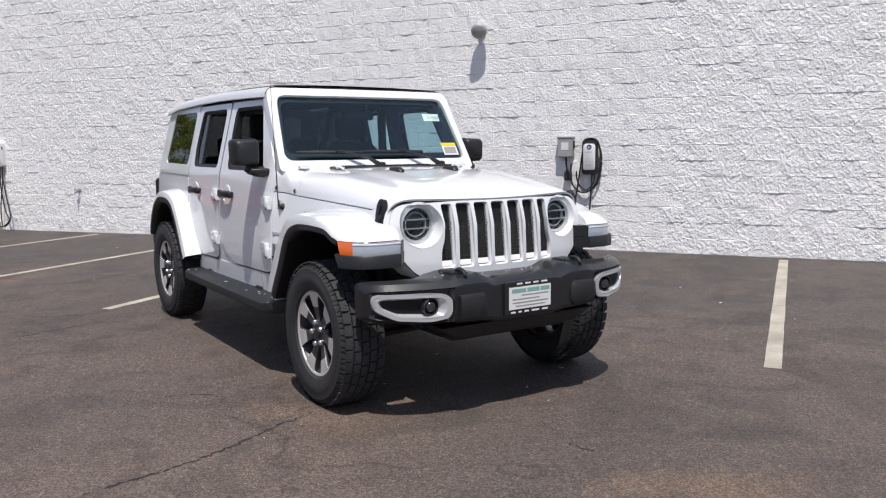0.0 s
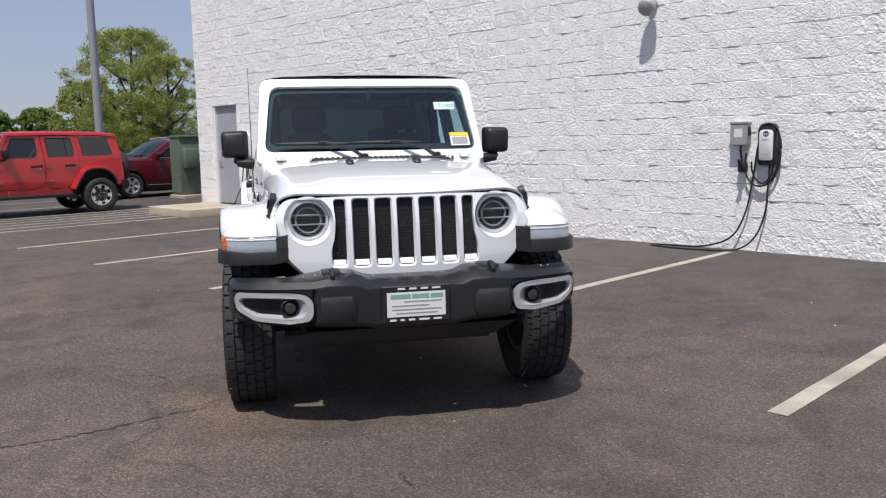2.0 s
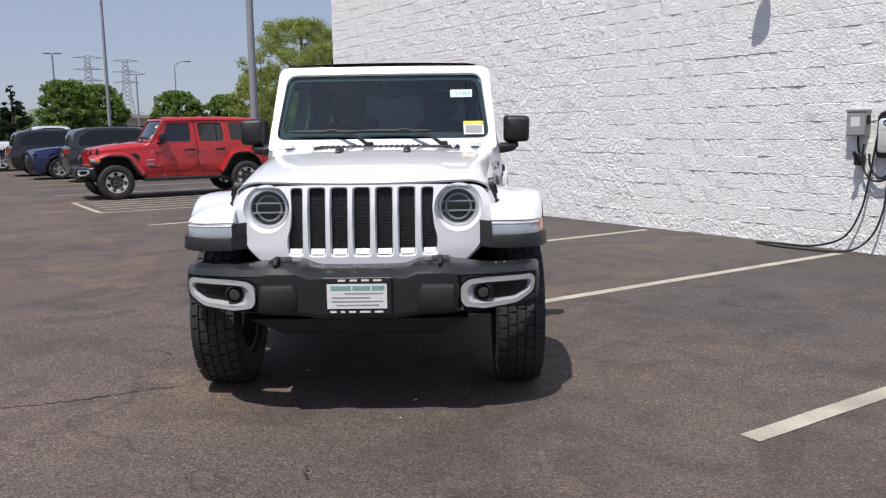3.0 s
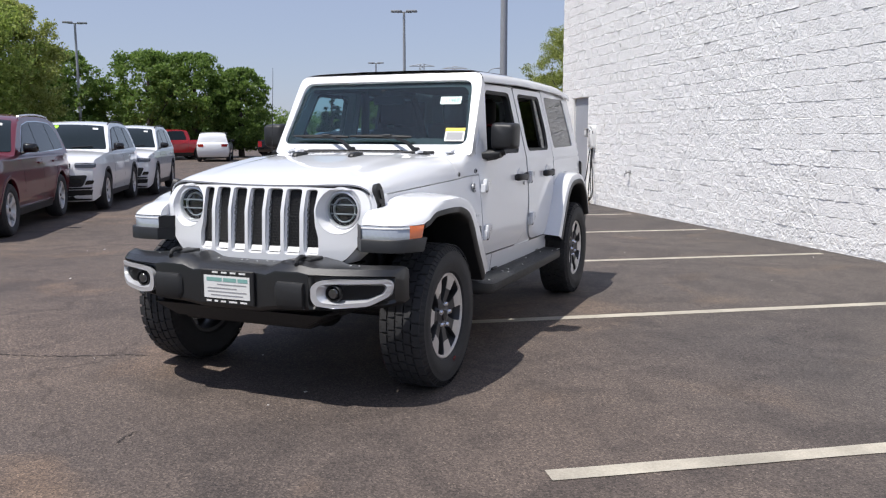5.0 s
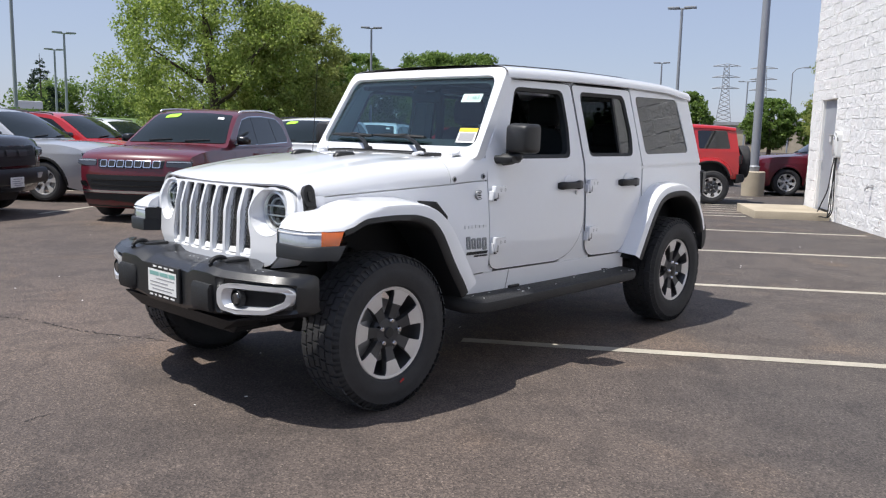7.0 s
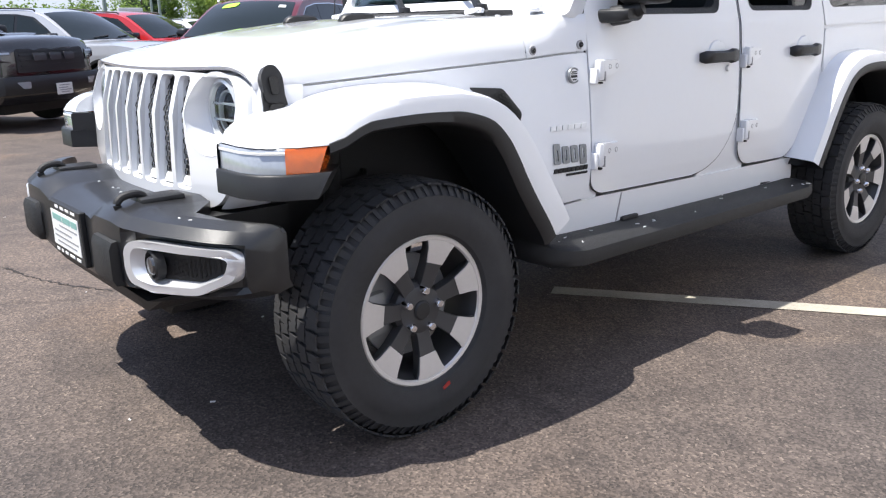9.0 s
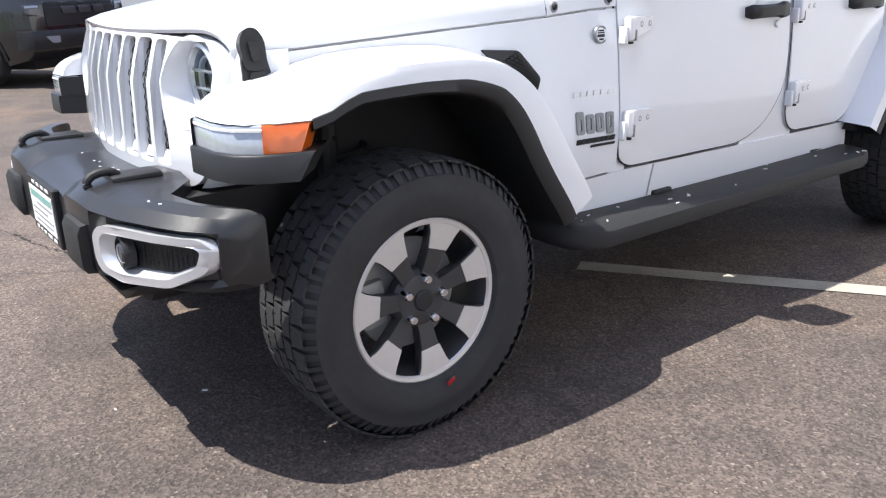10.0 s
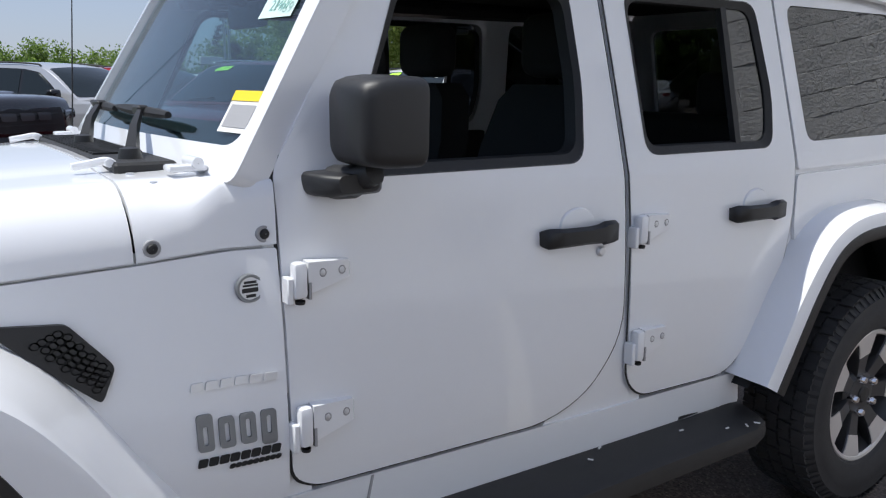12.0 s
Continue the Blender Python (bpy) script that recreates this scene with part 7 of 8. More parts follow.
SUV = dict(
    hw=0.965, base=2.96, wheel=0.385, track=0.845, belt=1.135, bulge=0.155, tumble=0.30,
    low=[(0.70, 0.22), (0.775, 0.32), (0.810, 0.48), (0.818, 0.66), (0.805, 0.83), (0.770, 0.94), (0.700, 1.005), (0.55, 1.045), (0.28, 1.085), (-0.10, 1.110), (-0.45, 1.130), (-0.60, 1.135), (-1.6, 1.125), (-2.6, 1.135), (-3.35, 1.150), (-3.68, 1.125), (-3.80, 1.03), (-3.845, 0.84), (-3.83, 0.60), (-3.76, 0.40), (-3.66, 0.28)],
    top=[(-0.44, 1.10), (-0.66, 1.23), (-1.08, 1.50), (-1.36, 1.645), (-1.72, 1.712), (-2.4, 1.735), (-3.0, 1.715), (-3.42, 1.655), (-3.56, 1.58), (-3.66, 1.38), (-3.74, 1.10)],
    glass=[[(-0.90, 1.165), (-1.20, 1.40), (-1.47, 1.575), (-1.80, 1.630), (-1.80, 1.160)], [(-1.87, 1.160), (-1.87, 1.636), (-2.35, 1.648), (-2.66, 1.640), (-2.78, 1.180)], [(-2.86, 1.185), (-2.75, 1.634), (-3.12, 1.612), (-3.36, 1.48), (-3.46, 1.26), (-3.44, 1.20)]],
    band=[(-0.84, 1.150), (-1.18, 1.415), (-1.45, 1.595), (-1.82, 1.652), (-2.4, 1.668), (-2.9, 1.650), (-3.16, 1.630), (-3.40, 1.49), (-3.51, 1.26), (-3.48, 1.180), (-2.7, 1.163)],
    screen=((-0.60, 1.185), (-1.34, 1.640)), tail=((-3.53, 1.595), (-3.66, 1.22)), seams=(-0.74, -1.835, -2.74), handles=(-1.66, -2.58), lift=1.0, panels=0.40)
PICKUP = dict(
    hw=1.005, base=3.67, wheel=0.42, track=0.885, belt=1.25, bulge=0.12, tumble=0.24,
    low=[(0.74, 0.36), (0.83, 0.44), (0.875, 0.58), (0.885, 0.78), (0.870, 1.00), (0.835, 1.12), (0.760, 1.185), (0.60, 1.215), (0.28, 1.235), (-0.20, 1.245), (-0.50, 1.25), (-0.62, 1.25), (-1.6, 1.25), (-2.4, 1.25), (-3.0, 1.255), (-4.60, 1.262), (-4.70, 1.23), (-4.72, 1.0), (-4.71, 0.75), (-4.66, 0.62), (-4.58, 0.55)],
    top=[(-0.46, 1.21), (-0.78, 1.38), (-1.18, 1.68), (-1.42, 1.84), (-1.78, 1.90), (-2.3, 1.915), (-2.70, 1.895), (-2.86, 1.83), (-2.93, 1.66), (-2.97, 1.45), (-3.0, 1.22)],
    glass=[[(-1.02, 1.30), (-1.30, 1.58), (-1.52, 1.78), (-1.85, 1.825), (-1.85, 1.29)], [(-1.93, 1.29), (-1.93, 1.83), (-2.40, 1.83), (-2.60, 1.80), (-2.72, 1.31)]],
    band=[(-0.96, 1.28), (-1.28, 1.60), (-1.50, 1.80), (-1.86, 1.848), (-2.42, 1.850), (-2.64, 1.815), (-2.77, 1.29), (-1.9, 1.275)],
    screen=((-0.66, 1.32), (-1.40, 1.825)), tail=((-2.88, 1.78), (-2.95, 1.38)), seams=(-0.80, -1.89, -2.84), handles=(-1.72, -2.60), lift=1.12, panels=0.52)


def half_width(k, z, x=-1.5):
    """Body half width: tucked under, full at the waist, shoulders in above, drawn in at both ends."""
    hw, belt = k["hw"], k["belt"]
    y = hw * lerp([(0.22, 0.91), (0.5, 0.985), (0.72, 1.0), (belt - 0.22, 0.990), (belt - 0.05, 0.955), (belt, 0.930)], z)
    if z > belt:
        y = hw * 0.930 - k["tumble"] * (z - belt)
    end = -k["base"] - 0.35
    if x > 0.30:
        y -= 0.16 * ((x - 0.30) / 0.60) ** 2 * min(1.0, k["hw"])
    if x < end:
        y -= 0.05 * ((x - end) / 0.5) ** 2
    return y


def bowed(k, x, t):
    """Push the ends out in plan towards the middle."""
    q = 1 - abs(t) ** 2.4
    end = -k["base"] - 0.30
    if x > 0.30:
        u = min(1.0, (x - 0.30) / 0.50)
        return x + k["bulge"] * q * u * u * (3 - 2 * u)
    if x < end:
        u = min(1.0, (end - x) / 0.50)
        return x - 0.09 * q * u * u * (3 - 2 * u)
    return x


def arched(k):
    """Underside of the side panel, with its wheel arches, from tail to nose."""
    out = []
    r = k["wheel"] + 0.055
    for cx in (-k["base"], 0.0):
        for i in range(13):
            a = math.pi - math.pi * i / 12
            out.append((cx + r * math.cos(a), k["wheel"] - 0.06 + (r + 0.06) * math.sin(a) if 0 < i < 12 else 0.30))
        if cx < 0:
            out += [(cx + r + 0.15, 0.27), (-r - 0.15, 0.27)]
    return out


def modern_car(label, category, paint, k, m, spokes=5, group="", dress=()):
    """A rounded present-day car: curved side panels, bowed nose and tail, a tapering glasshouse."""
    car = thing("parked_car" if k is SUV else "pickup_truck", label, category, group, m)
    bright = paint is MAROON_PAINT
    over = [(q.x, q.y) for q in smooth_path([(a, b, 0) for a, b in k["low"]], 3)]
    ts = (-1.0, -0.985, -0.95, -0.88, -0.7, -0.4, 0.0, 0.4, 0.7, 0.88, 0.95, 0.985, 1.0)
    belt = k["belt"]

    def sheet(line, crown):
        rings = []
        for t in ts:
            lift = crown * (1 - abs(t) ** 2.6)
            rings.append([(bowed(k, x, t), half_width(k, z, x) * t, z + lift * min(1.0, max(0.0, (z - 0.80) / 0.25))) for x, z in line])
        return loft(rings, False, False)

    body = part("body", sheet(over, 0.045), paint, car, angle=38)
    outline = over + arched(k)
    for s in (1, -1):
        skin = lambda a, b, d: (a, s * (half_width(k, b, a) - d), b)
        part("side_panel", plate(outline, skin, 0.012, (), 0.13), paint, body, angle=30)
    cap = [(q.x, q.y) for q in smooth_path([(a, b, 0) for a, b in k["top"]], 3)]
    rings = []
    for t in ts:
        q = 1 - abs(t) ** 2.2
        rings.append([(x + 0.13 * q * max(0.0, min(1.0, (x + 1.75) / 0.8)) - 0.04 * q * max(0.0, min(1.0, (-x - 3.2) / 0.3)), half_width(k, z) * t, z + (0.045 * q - 0.012 * (abs(t) > 0.99)) * min(1.0, max(0.0, (z - belt) / 0.3))) for x, z in cap])
    roof = part("roof_panel", loft(rings, False, False), paint, car, angle=40)
    for s in (1, -1):
        skin = lambda a, b, d: (a, s * (half_width(k, b) - d), b)
        part("upper_side", plate(cap, skin, 0.012, (), 0.2), paint, roof, angle=30)
        lay = lambda out: (lambda a, b, d: (a, s * (half_width(k, b) + out - d), b))
        band = part("window_surround", plate(rounded(k["band"], 0.03, 3), lay(0.004), 0.008, (), 0.25), CHROME if bright else BLACK_GLOSS, roof)
        if bright:
            part("pillar_cover", plate(rounded(grown(k["band"], -0.018), 0.03, 3), lay(0.007), 0.008, (), 0.25), BLACK_GLOSS, band)
        for g in k["glass"]:
            part("side_window", plate(rounded(g, 0.03, 3), lay(0.010), 0.008, (), 0.25), DARK_GLASS, band)
        for x in k["seams"]:
            bm = plate([(x - 0.004, k["panels"]), (x + 0.004, k["panels"]), (x + 0.004, belt - 0.01), (x - 0.004, belt - 0.01)], lay(0.0015), 0.006, (), 0.15)
            part("door_seam", bm, BLACK, body)
        for x in k["handles"]:
            y = half_width(k, k["lift"])
            bm = loft([[(x + dx, s * (y - 0.01 + e), k["lift"] + q) for e, q in ((0.0, -0.018), (0.036 * w, -0.016), (0.040 * w, 0.012), (0.0, 0.018))] for dx, w in ((-0.11, 0.3), (-0.09, 1.0), (0.09, 1.0), (0.11, 0.3))])
            part("door_handle", bm, paint, body)
        y, z = half_width(k, belt), belt + 0.105
        rr = []
        for x, q in ((-0.80, 0.55), (-0.83, 0.88), (-0.90, 1.0), (-0.96, 0.97), (-0.965, 0.90)):
            rr.append([(x, s * (y + 0.125 + a), z + b) for a, b in rounded([(-0.105 * q, -0.075 * q), (0.105 * q, -0.060 * q), (0.100 * q, 0.070 * q), (-0.100 * q, 0.080 * q)], 0.04, 3)])
        mir = part("side_mirror", loft(rr), BLACK_GLOSS if k is SUV else BLACK, body, angle=50)
        part("mirror_arm", tube([(-0.86, s * (y - 0.03), z - 0.09), (-0.88, s * (y + 0.08), z - 0.05)], 0.024, 6), BLACK, mir)
        r = k["wheel"]
        for cx in (0.0, -k["base"]):
            ring, liner = [], []
            for i in range(17):
                a = math.pi * i / 16
                c, sn = math.cos(a), math.sin(a)
                ring.append([(cx + c * (r + q), s * (half_width(k, max(0.3, r - 0.06 + sn * r), cx) + e), r - 0.06 + sn * (r + 0.06 + q)) for q, e in ((0.042, -0.04), (0.044, 0.006), (0.050, 0.012), (0.088, 0.012), (0.094, 0.0))])
                liner.append([(cx + c * (r + 0.05), s * yy, r - 0.06 + sn * (r + 0.11)) for yy in (k["hw"] - 0.03, 0.55)])
            part("arch_trim", loft(ring, False, False), paint if bright else BLACK, body)
            part("arch_liner", loft(liner, False, False), INTERIOR, body)
        bm = plate([(-k["base"] + r + 0.09, 0.25), (-r - 0.09, 0.25), (-r - 0.09, k["panels"] - 0.03), (-k["base"] + r + 0.09, k["panels"] - 0.05)], lay(0.010), 0.05, (), 0.3)
        part("sill_trim", bm, BLACK, body)
        if bright:
            part("sill_bright", plate([(-k["base"] + r + 0.10, 0.36), (-r - 0.10, 0.365), (-r - 0.10, 0.385), (-k["base"] + r + 0.10, 0.38)], lay(0.014), 0.01, (), 0.3), CHROME, body)
        if k is SUV:
            part("roof_rail", tube(smooth_path([(-1.45, s * 0.715, 1.695), (-1.58, s * 0.72, 1.735), (-2.4, s * 0.715, 1.765), (-3.1, s * 0.71, 1.735), (-3.28, s * 0.70, 1.69)], 4), 0.016, 6), BEZEL if bright else BLACK, roof)
    # the face: everything lies on the bowed nose
    front = [(z, x) for x, z in k["low"][:8]]

    def on_face(a, b, d):
        w = max(0.2, half_width(k, b, lerp(front, b)))
        return (bowed(k, lerp(front, b), min(1.0, abs(a) / w)) - d, a, b)
    proud = lambda out: (lambda a, b, d: on_face(a, b, d - out))
    zt = 0.965 if k is SUV else 1.11
    both = lambda pts: [pts, [(-a, b) for a, b in reversed(pts)]]
    if k is SUV:
        part("grille_panel", plate(rounded([(-0.50, zt - 0.135), (0.50, zt - 0.135), (0.53, zt - 0.01), (-0.53, zt - 0.01)], 0.02, 3), proud(0.010), 0.02, (), 0.12), BLACK_GLOSS if bright else paint, body)
        for i in range(7):
            y = -0.414 + 0.138 * i
            o = rounded([(y - 0.058, zt - 0.126), (y + 0.058, zt - 0.126), (y + 0.060, zt - 0.020), (y - 0.060, zt - 0.020)], 0.02, 3)
            slot = part("grille_slot", plate(o, proud(0.018), 0.012, [grown(o, -0.013)], 0.12), CHROME if bright else BLACK_GLOSS, body)
            part("slot_mesh", plate(grown(o, -0.012), proud(0.013), 0.006, (), 0.12), MESH_BLACK, slot)
        part("lower_intake", plate(rounded([(-0.66, 0.50), (0.66, 0.50), (0.76, 0.72), (-0.76, 0.72)], 0.05, 4), proud(0.010), 0.02, (), 0.12), MESH_BLACK, body)
        for z in (0.56, 0.64):
            part("intake_bar", plate([(-0.64, z), (0.64, z), (0.64, z + 0.014), (-0.64, z + 0.014)], proud(0.018), 0.01, (), 0.15), BLACK_GLOSS, body)
        part("skid_trim", plate(rounded([(-0.80, 0.455), (0.80, 0.455), (0.83, 0.49), (-0.83, 0.49)], 0.01, 2), proud(0.020), 0.02, (), 0.12), CHROME if bright else BLACK, body)
        part("lower_lip", plate([(-0.78, 0.24), (0.78, 0.24), (0.83, 0.44), (-0.83, 0.44)], proud(0.008), 0.02, (), 0.12), BLACK, body)
        lamp = [(0.545, zt - 0.105), (0.80, zt - 0.115), (0.900, zt - 0.10), (0.905, zt - 0.025), (0.70, zt - 0.012), (0.545, zt - 0.018)]
        fog = [(0.70, 0.535), (0.84, 0.55), (0.86, 0.62), (0.74, 0.62)]
        strip = [(0.56, zt - 0.042), (0.88, zt - 0.045), (0.88, zt - 0.032), (0.56, zt - 0.028)]
    else:
        part("grille", plate(rounded([(-0.66, 0.78), (0.66, 0.78), (0.64, zt - 0.02), (-0.64, zt - 0.02)], 0.05, 4), proud(0.014), 0.03, (), 0.12), MESH_BLACK, body)
        for z in (0.86, 0.93, 1.0, 1.05):
            part("grille_bar", plate([(-0.60, z), (0.60, z), (0.60, z + 0.018), (-0.60, z + 0.018)], proud(0.024), 0.014, (), 0.15), BLACK, body)
        for i in range(3):
            x0 = -0.40 + 0.28 * i
            part("grille_mark", plate(rounded([(x0, 0.93), (x0 + 0.22, 0.93), (x0 + 0.22, 1.03), (x0, 1.03)], 0.03, 3), proud(0.034), 0.02, (), 0.12), GUNMETAL, body)
        rr = []
        for y in (-0.97, -0.93, -0.70, -0.35, 0.0, 0.35, 0.70, 0.93, 0.97):
            x = on_face(y * 0.97, 0.62, 0)[0]
            e = 0.09 if abs(y) < 0.95 else 0.02
            rr.append([(x - 0.15, y, 0.50), (x + e - 0.02, y, 0.50), (x + e, y, 0.56), (x + e, y, 0.68), (x + e - 0.03, y, 0.735), (x - 0.15, y, 0.735)])
        part("bumper", loft(rr), SATIN, body, angle=40)
        lamp = [(0.70, zt - 0.20), (0.84, zt - 0.19), (0.915, zt - 0.16), (0.92, zt - 0.05), (0.80, zt - 0.03), (0.70, zt - 0.04)]
        fog = [(0.56, 0.575), (0.76, 0.575), (0.76, 0.665), (0.56, 0.665)]
        strip = [(0.72, zt - 0.085), (0.90, zt - 0.09), (0.90, zt - 0.06), (0.72, zt - 0.06)]
        bm = loft([[(x, y, 1.255 + e) for y in (-w, -w * 0.9, w * 0.9, w)] for x, w, e in ((0.52, 0.20, 0.0), (0.45, 0.32, 0.035), (0.10, 0.36, 0.050), (-0.05, 0.34, 0.02))], False, False)
        part("hood_scoop", bm, paint, body)
        x = on_face(0, 0.58, 0)[0] + 0.095
        pl = part("dealer_plate", box(x, x + 0.010, -0.155, 0.155, 0.46, 0.615, 0.004, 1), PAPER, body, "white dealer plate with bars")
        for z, a, b in ((0.58, -0.1, 0.1), (0.545, -0.12, 0.06), (0.515, -0.1, 0.12), (0.485, -0.08, 0.08)):
            part("plate_print", box(x + 0.010, x + 0.012, a, b, z, z + 0.012), PRINT_GREY, pl)
        part("bed_floor", box(-4.58, -3.06, -0.84, 0.84, 1.285, 1.300), BLACK, body)
    for pts, st, fg in zip(both(lamp), both(strip), both(fog)):
        lens = part("headlight", plate(rounded(pts, 0.02, 3), proud(0.012), 0.02, (), 0.10), LAMP_DARK, body, "dark headlight")
        part("running_lamp", plate(st, proud(0.018), 0.008, (), 0.10), CLEAR_LENS, lens)
        part("fog_lamp", plate(rounded(fg, 0.02, 3), proud(0.014 if k is SUV else 0.096), 0.02, (), 0.10), BLACK_GLOSS if k is SUV else CLEAR_LENS, body)
    for s in (1, -1):
        xe = k["low"][17][0]
        z0, z1 = (0.90, 1.06) if k is SUV else (0.85, 1.20)
        w = half_width(k, 0.98, xe)
        rr = [[(x, s * y, z) for z in (z0, z1)] for x, y in ((xe + 0.22, w + 0.012), (xe + 0.06, w + 0.010), (xe - 0.012, w - 0.05), (xe - 0.055, w - 0.20), (xe - 0.085, w - 0.36))]
        part("tail_light", loft(rr, False, False), RED_LENS, body, "red tail lamp")
    (x0, z0), (x1, z1) = k["screen"]
    slope = sorted((z, x) for x, z in cap if x > x1 - 0.1)

    def ws(a, b, d):
        z = z0 + (z1 - z0) * b
        w = half_width(k, z)
        y = a * (w - 0.045 - 0.035 * b) / 0.95
        q, x = 1 - abs(y / w) ** 2.2, lerp(slope, z)
        return (x + 0.13 * q * max(0.0, min(1.0, (x + 1.75) / 0.8)) + 0.008 - d, y, z + 0.045 * q * min(1.0, max(0.0, (z - belt) / 0.3)) + 0.006 - d * 0.6)
    glass_o = rounded([(-0.95, 0.0), (0.95, 0.0), (0.95, 1.0), (-0.95, 1.0)], 0.05, 3)
    sc = part("windscreen", plate(glass_o, ws, 0.01, (), 0.16), DARK_GLASS, roof)
    for a in (-0.5, 0.22):
        part("wiper", tube([ws(a + 0.45 * q, 0.035 + 0.05 * q, -0.012) for q in (0.0, 0.25, 0.5, 0.75, 1.0)], 0.010, 5), BLACK, sc)
    (x0b, z0b), (x1b, z1b) = k["tail"]
    w = half_width(k, z0b) - 0.08
    rear = lambda a, b, d: (x0b + (x1b - x0b) * b - 0.060 * (1 - a * a) - 0.012 + d, a * w, z0b + (z1b - z0b) * b + 0.02)
    part("rear_window", plate(rounded([(-1, 0), (1, 0), (1, 1), (-1, 1)], 0.08, 3), rear, 0.01, (), 0.25), DARK_GLASS, roof)
    part("underbody", box(-k["base"] - 0.6, 0.6, -0.62, 0.62, 0.22, 0.45), BLACK, body)
    rim = far_wheel(car, k["wheel"], spokes)
    mount_wheel(rim, car, 0.0, k["track"], k["wheel"], False, 0.3)
    for x, y, fl in ((0.0, -k["track"], True), (-k["base"], k["track"], False), (-k["base"], -k["track"], True)):
        more_wheel(rim, car, x, y, k["wheel"], fl, 0.7)
    stuck = lambda a, b, d: tuple(Vector(ws(a, b, d)) + Vector((0.006, 0, 0.004)))
    if "lime" in dress:
        part("price_sticker", plate(rounded([(-0.64, 0.80), (-0.28, 0.82), (-0.26, 0.96), (-0.60, 0.94)], 0.07, 4), stuck, 0.003, (), 0.1), LIME, sc, "lime green oval window sticker")
    if "tag" in dress:
        part("stock_tag", plate([(0.66, 0.80), (0.80, 0.80), (0.80, 0.88), (0.66, 0.88)], stuck, 0.003), PAPER, sc)
    return car


DARK_GLASS = mat("dark_car_glass", (0.010, 0.016, 0.018), 0.03, spread=0.05)
DARK_GLASS.node_tree.nodes["Principled BSDF"].inputs["Specular IOR Level"].default_value = 0.42
red_suv = boxy_suv("red four-door off-road SUV parked beside hatched bay", RED_PAINT, RED_PAINT, False, lot(-16.24, -1.72, 0.0, -90))
ROW = "dealer stock cars facing along the lot"
modern_car("maroon three-row SUV, lime oval sticker on windscreen", "car", MAROON_PAINT, SUV, lot(-7.65, 4.86, 0, 1), 5, group=ROW, dress=("lime", "tag"))
modern_car("white SUV with black grille, lime sticker, behind maroon one", "car", WHITE_PAINT, SUV, lot(-12.5, 4.50, 0, 0), 5, group=ROW, dress=("lime", "tag"))
modern_car("white SUV parked third in the line", "car", WHITE_PAINT, SUV, lot(-17.1, 4.20, 0, 0), 5, group=ROW, dress=("tag",))
modern_car("black pickup truck with black grille and hood scoop", "truck", BLACK_PAINT, PICKUP, lot(-6.95, 7.95, 0, 90), 6)
modern_car("silver-grey SUV parked between pickup and red SUV", "car", GREY_PAINT, SUV, lot(-10.5, 8.25, 0, 90), 6)
modern_car("bright red SUV parked beside silver one", "car", RED_PAINT, SUV, lot(-13.4, 8.7, 0, 90), 5)
modern_car("white SUV parked deeper in the row", "car", WHITE_PAINT, SUV, lot(-21.6, 12.6, 0, 80), 5)
modern_car("maroon SUV nosed out behind building corner", "car", MAROON_PAINT, SUV, lot(-20.6, -7.4, 0, -90), 6)
modern_car("charcoal SUV parked nose-in past the red one", "car", CHARCOAL_PAINT, SUV, lot(-25.0, -5.9, 0, 90), 5)
modern_car("navy blue SUV parked nose-out", "car", NAVY_PAINT, SUV, lot(-28.2, -2.25, 0, -90), 5)
modern_car("black SUV parked nose-in with red tail lamps", "car", BLACK_PAINT, SUV, lot(-31.6, -4.9, 0, 90), 5)
modern_car("white pickup truck parked nose-out at row end", "truck", WHITE_PAINT, PICKUP, lot(-37.3, -1.2, 0, -90), 5)
modern_car("black SUV parked behind the navy ones", "car", BLACK_PAINT, SUV, lot(-24.0, -9.0, 0, -90), 5)
modern_car("red pickup truck far across the lot", "truck", RED_PAINT, PICKUP, lot(-50.0, 9.0, 0, -60), 5)
modern_car("white SUV far across the lot", "car", WHITE_PAINT, SUV, lot(-50.0, 4.2, 0, 180), 5)
modern_car("black pickup truck far across the lot", "truck", BLACK_PAINT, PICKUP, lot(-52.0, -1.5, 0, 150), 5)

# ---- blocks of the wall ----


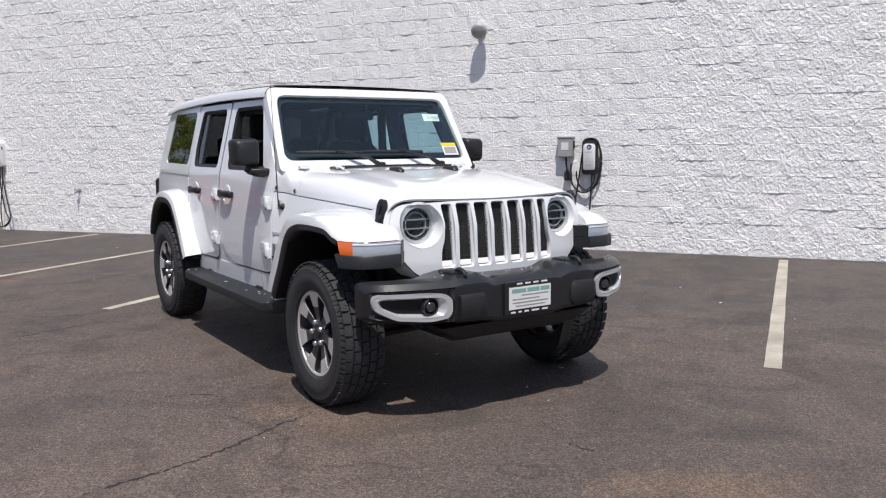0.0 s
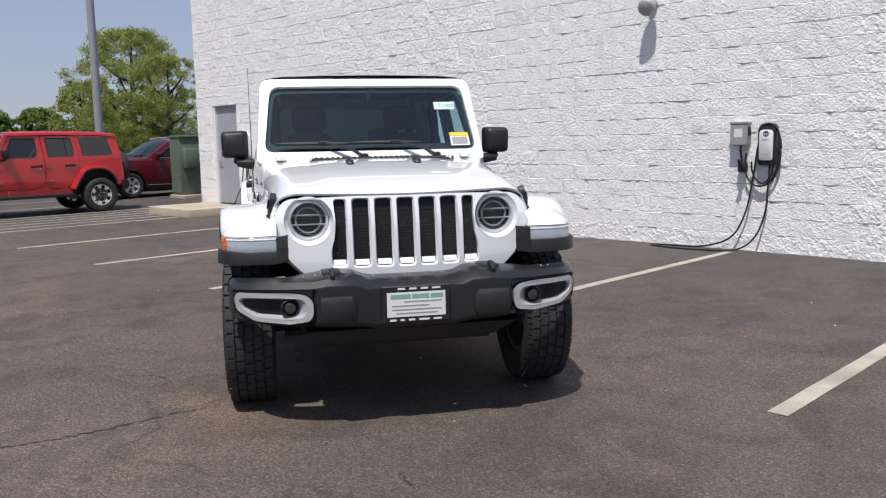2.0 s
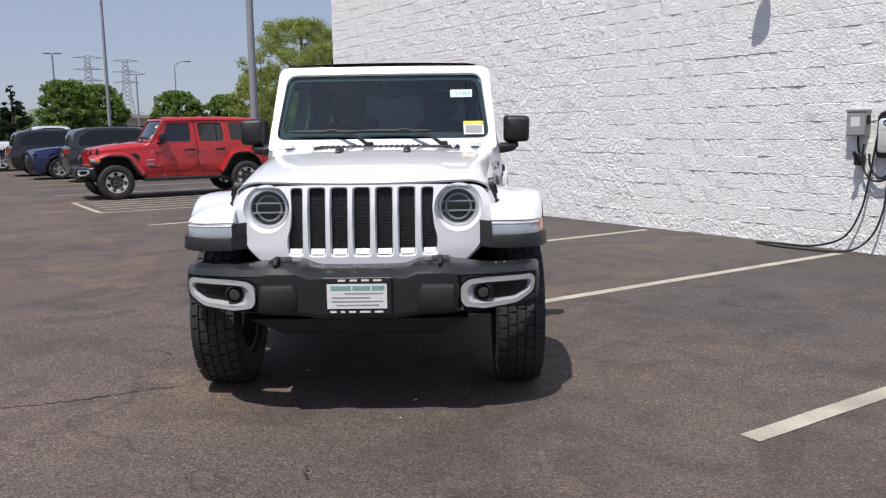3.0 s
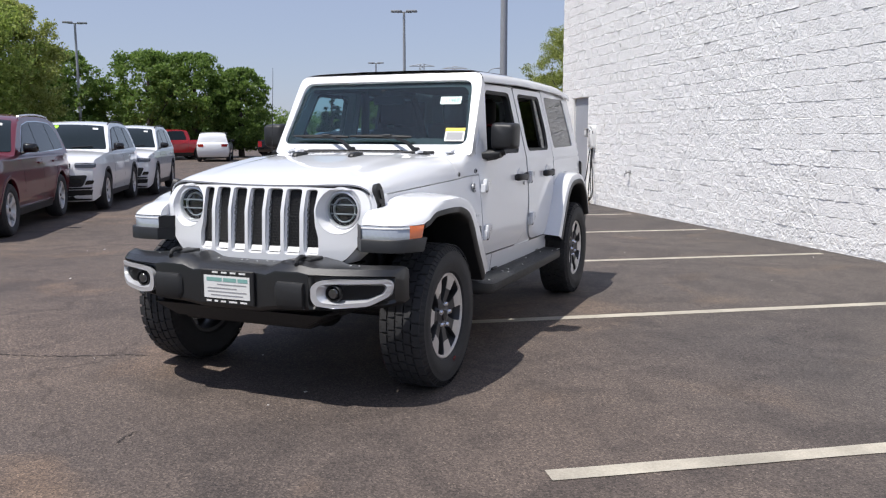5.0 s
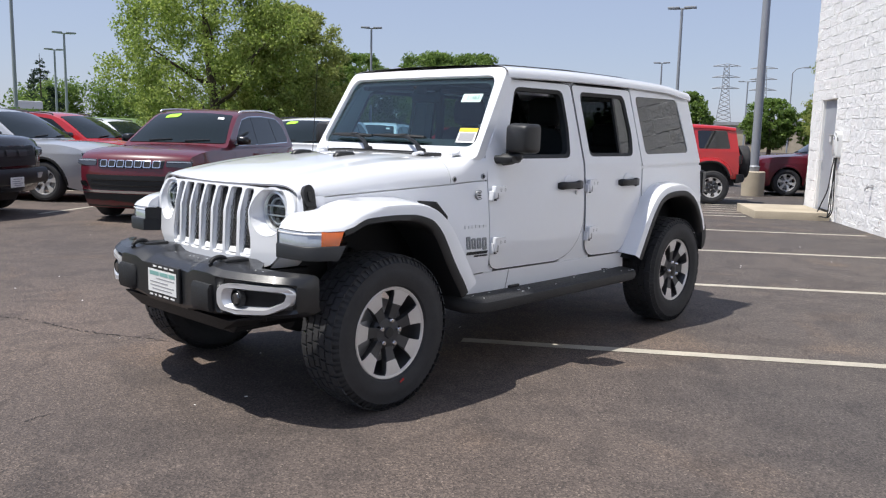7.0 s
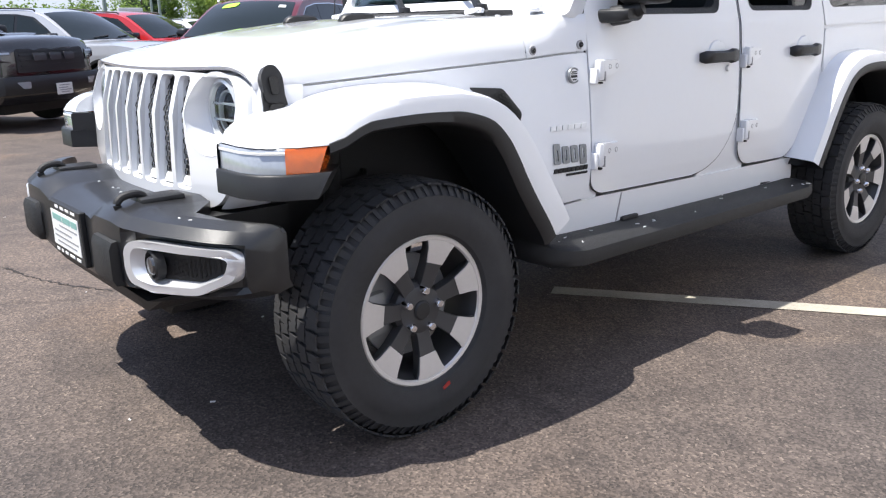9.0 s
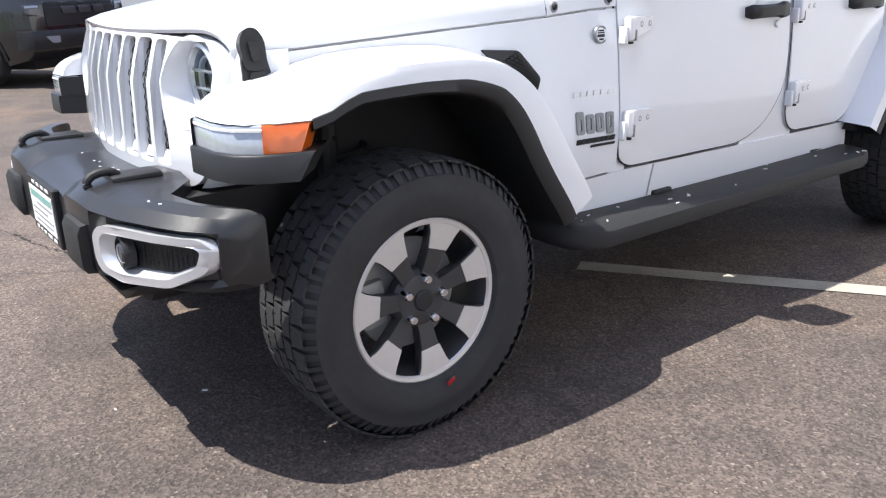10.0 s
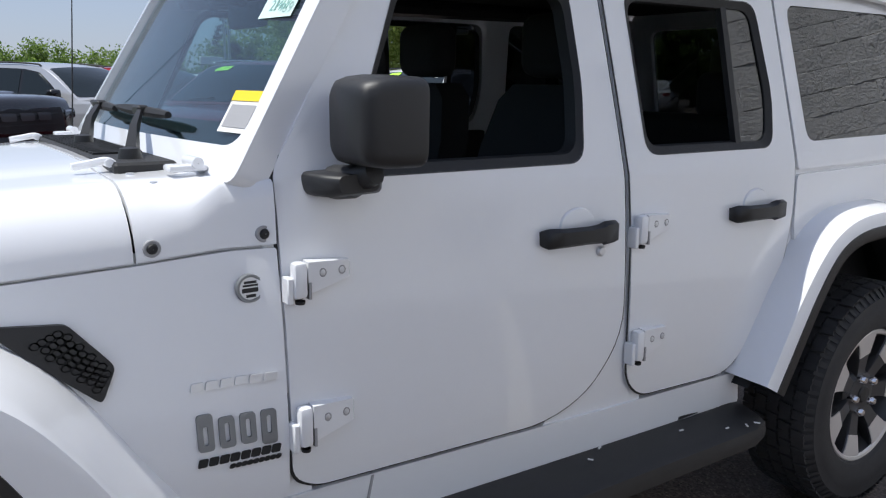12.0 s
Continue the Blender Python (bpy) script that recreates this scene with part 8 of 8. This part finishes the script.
def masonry():
    """Courses in running bond. The blocks about the near charging point are single pieces, the others one sheet."""
    kinds, data = [], []
    for seed in range(22):
        co, polys = block_mesh(seed, 7, 4, chip=0.005) if seed < 10 else block_mesh(seed)
        if seed < 10:
            me = bpy.data.meshes.new("block")
            me.from_pydata(co, [], polys)
            me.materials.append(BLOCK)
            kinds.append(me)
        data.append((np.array(co), polys))
    rng = random.Random(5)
    verts, faces = [], []
    count = 0
    rows = int(round(WALL_TOP / 0.2)) + 1
    for j in range(-1, rows - 1):
        z = 0.2 * j
        u = WALL_U0 - (0.2 if j % 2 else 0.0)
        while u < WALL_U1:
            a, b = max(u, WALL_U0), min(u + 0.4, WALL_U1)
            spans = [(a, b)]
            if 0.2 * (j + 1) <= DOOR_TOP + 0.05 and b > DOOR_U0 and a < DOOR_U1:
                spans = [(a, DOOR_U0)] if a < DOOR_U0 else ([(DOOR_U1, b)] if b > DOOR_U1 else [])
                if a < DOOR_U0 and b > DOOR_U1:
                    spans.append((DOOR_U1, b))
            for a, b in spans:
                if b - a < 0.04:
                    continue
                k = rng.randrange(10)
                sx = (b - a - 0.001) / 0.399
                m = LOT @ Matrix.Translation((a + 0.0005, -WALL_V - rng.choice((0.0, 0.001, 0.002, 0.005)), z + 0.00125)) @ Matrix.Diagonal((sx, 1, 1, 1))
                if sx > 0.95 and -5.2 < a < 0.4 and 0.2 <= z < 4.3 and count < 300 and -5.0 < a < 0.2 and z < 4.2 and (a > -4.2 or z > 1.0):
                    ob = new("block", kinds[k])
                    ob.matrix_basis = m
                    ob.parent = south
                    count += 1
                    continue
                co, polys = data[10 + rng.randrange(12)]
                base = len(verts)
                verts.extend((np.array(m)[:3, :3] @ co.T).T + np.array(m.translation))
                faces.extend(tuple(i + base for i in p) for p in polys)
            u += 0.4
    me = bpy.data.meshes.new("far_blocks")
    me.from_pydata([tuple(v) for v in verts], [], faces)
    me.materials.append(BLOCK)
    ob = new("far_blocks", me)
    ob.parent = south
    tagged(ob, kind="stuff")


masonry()
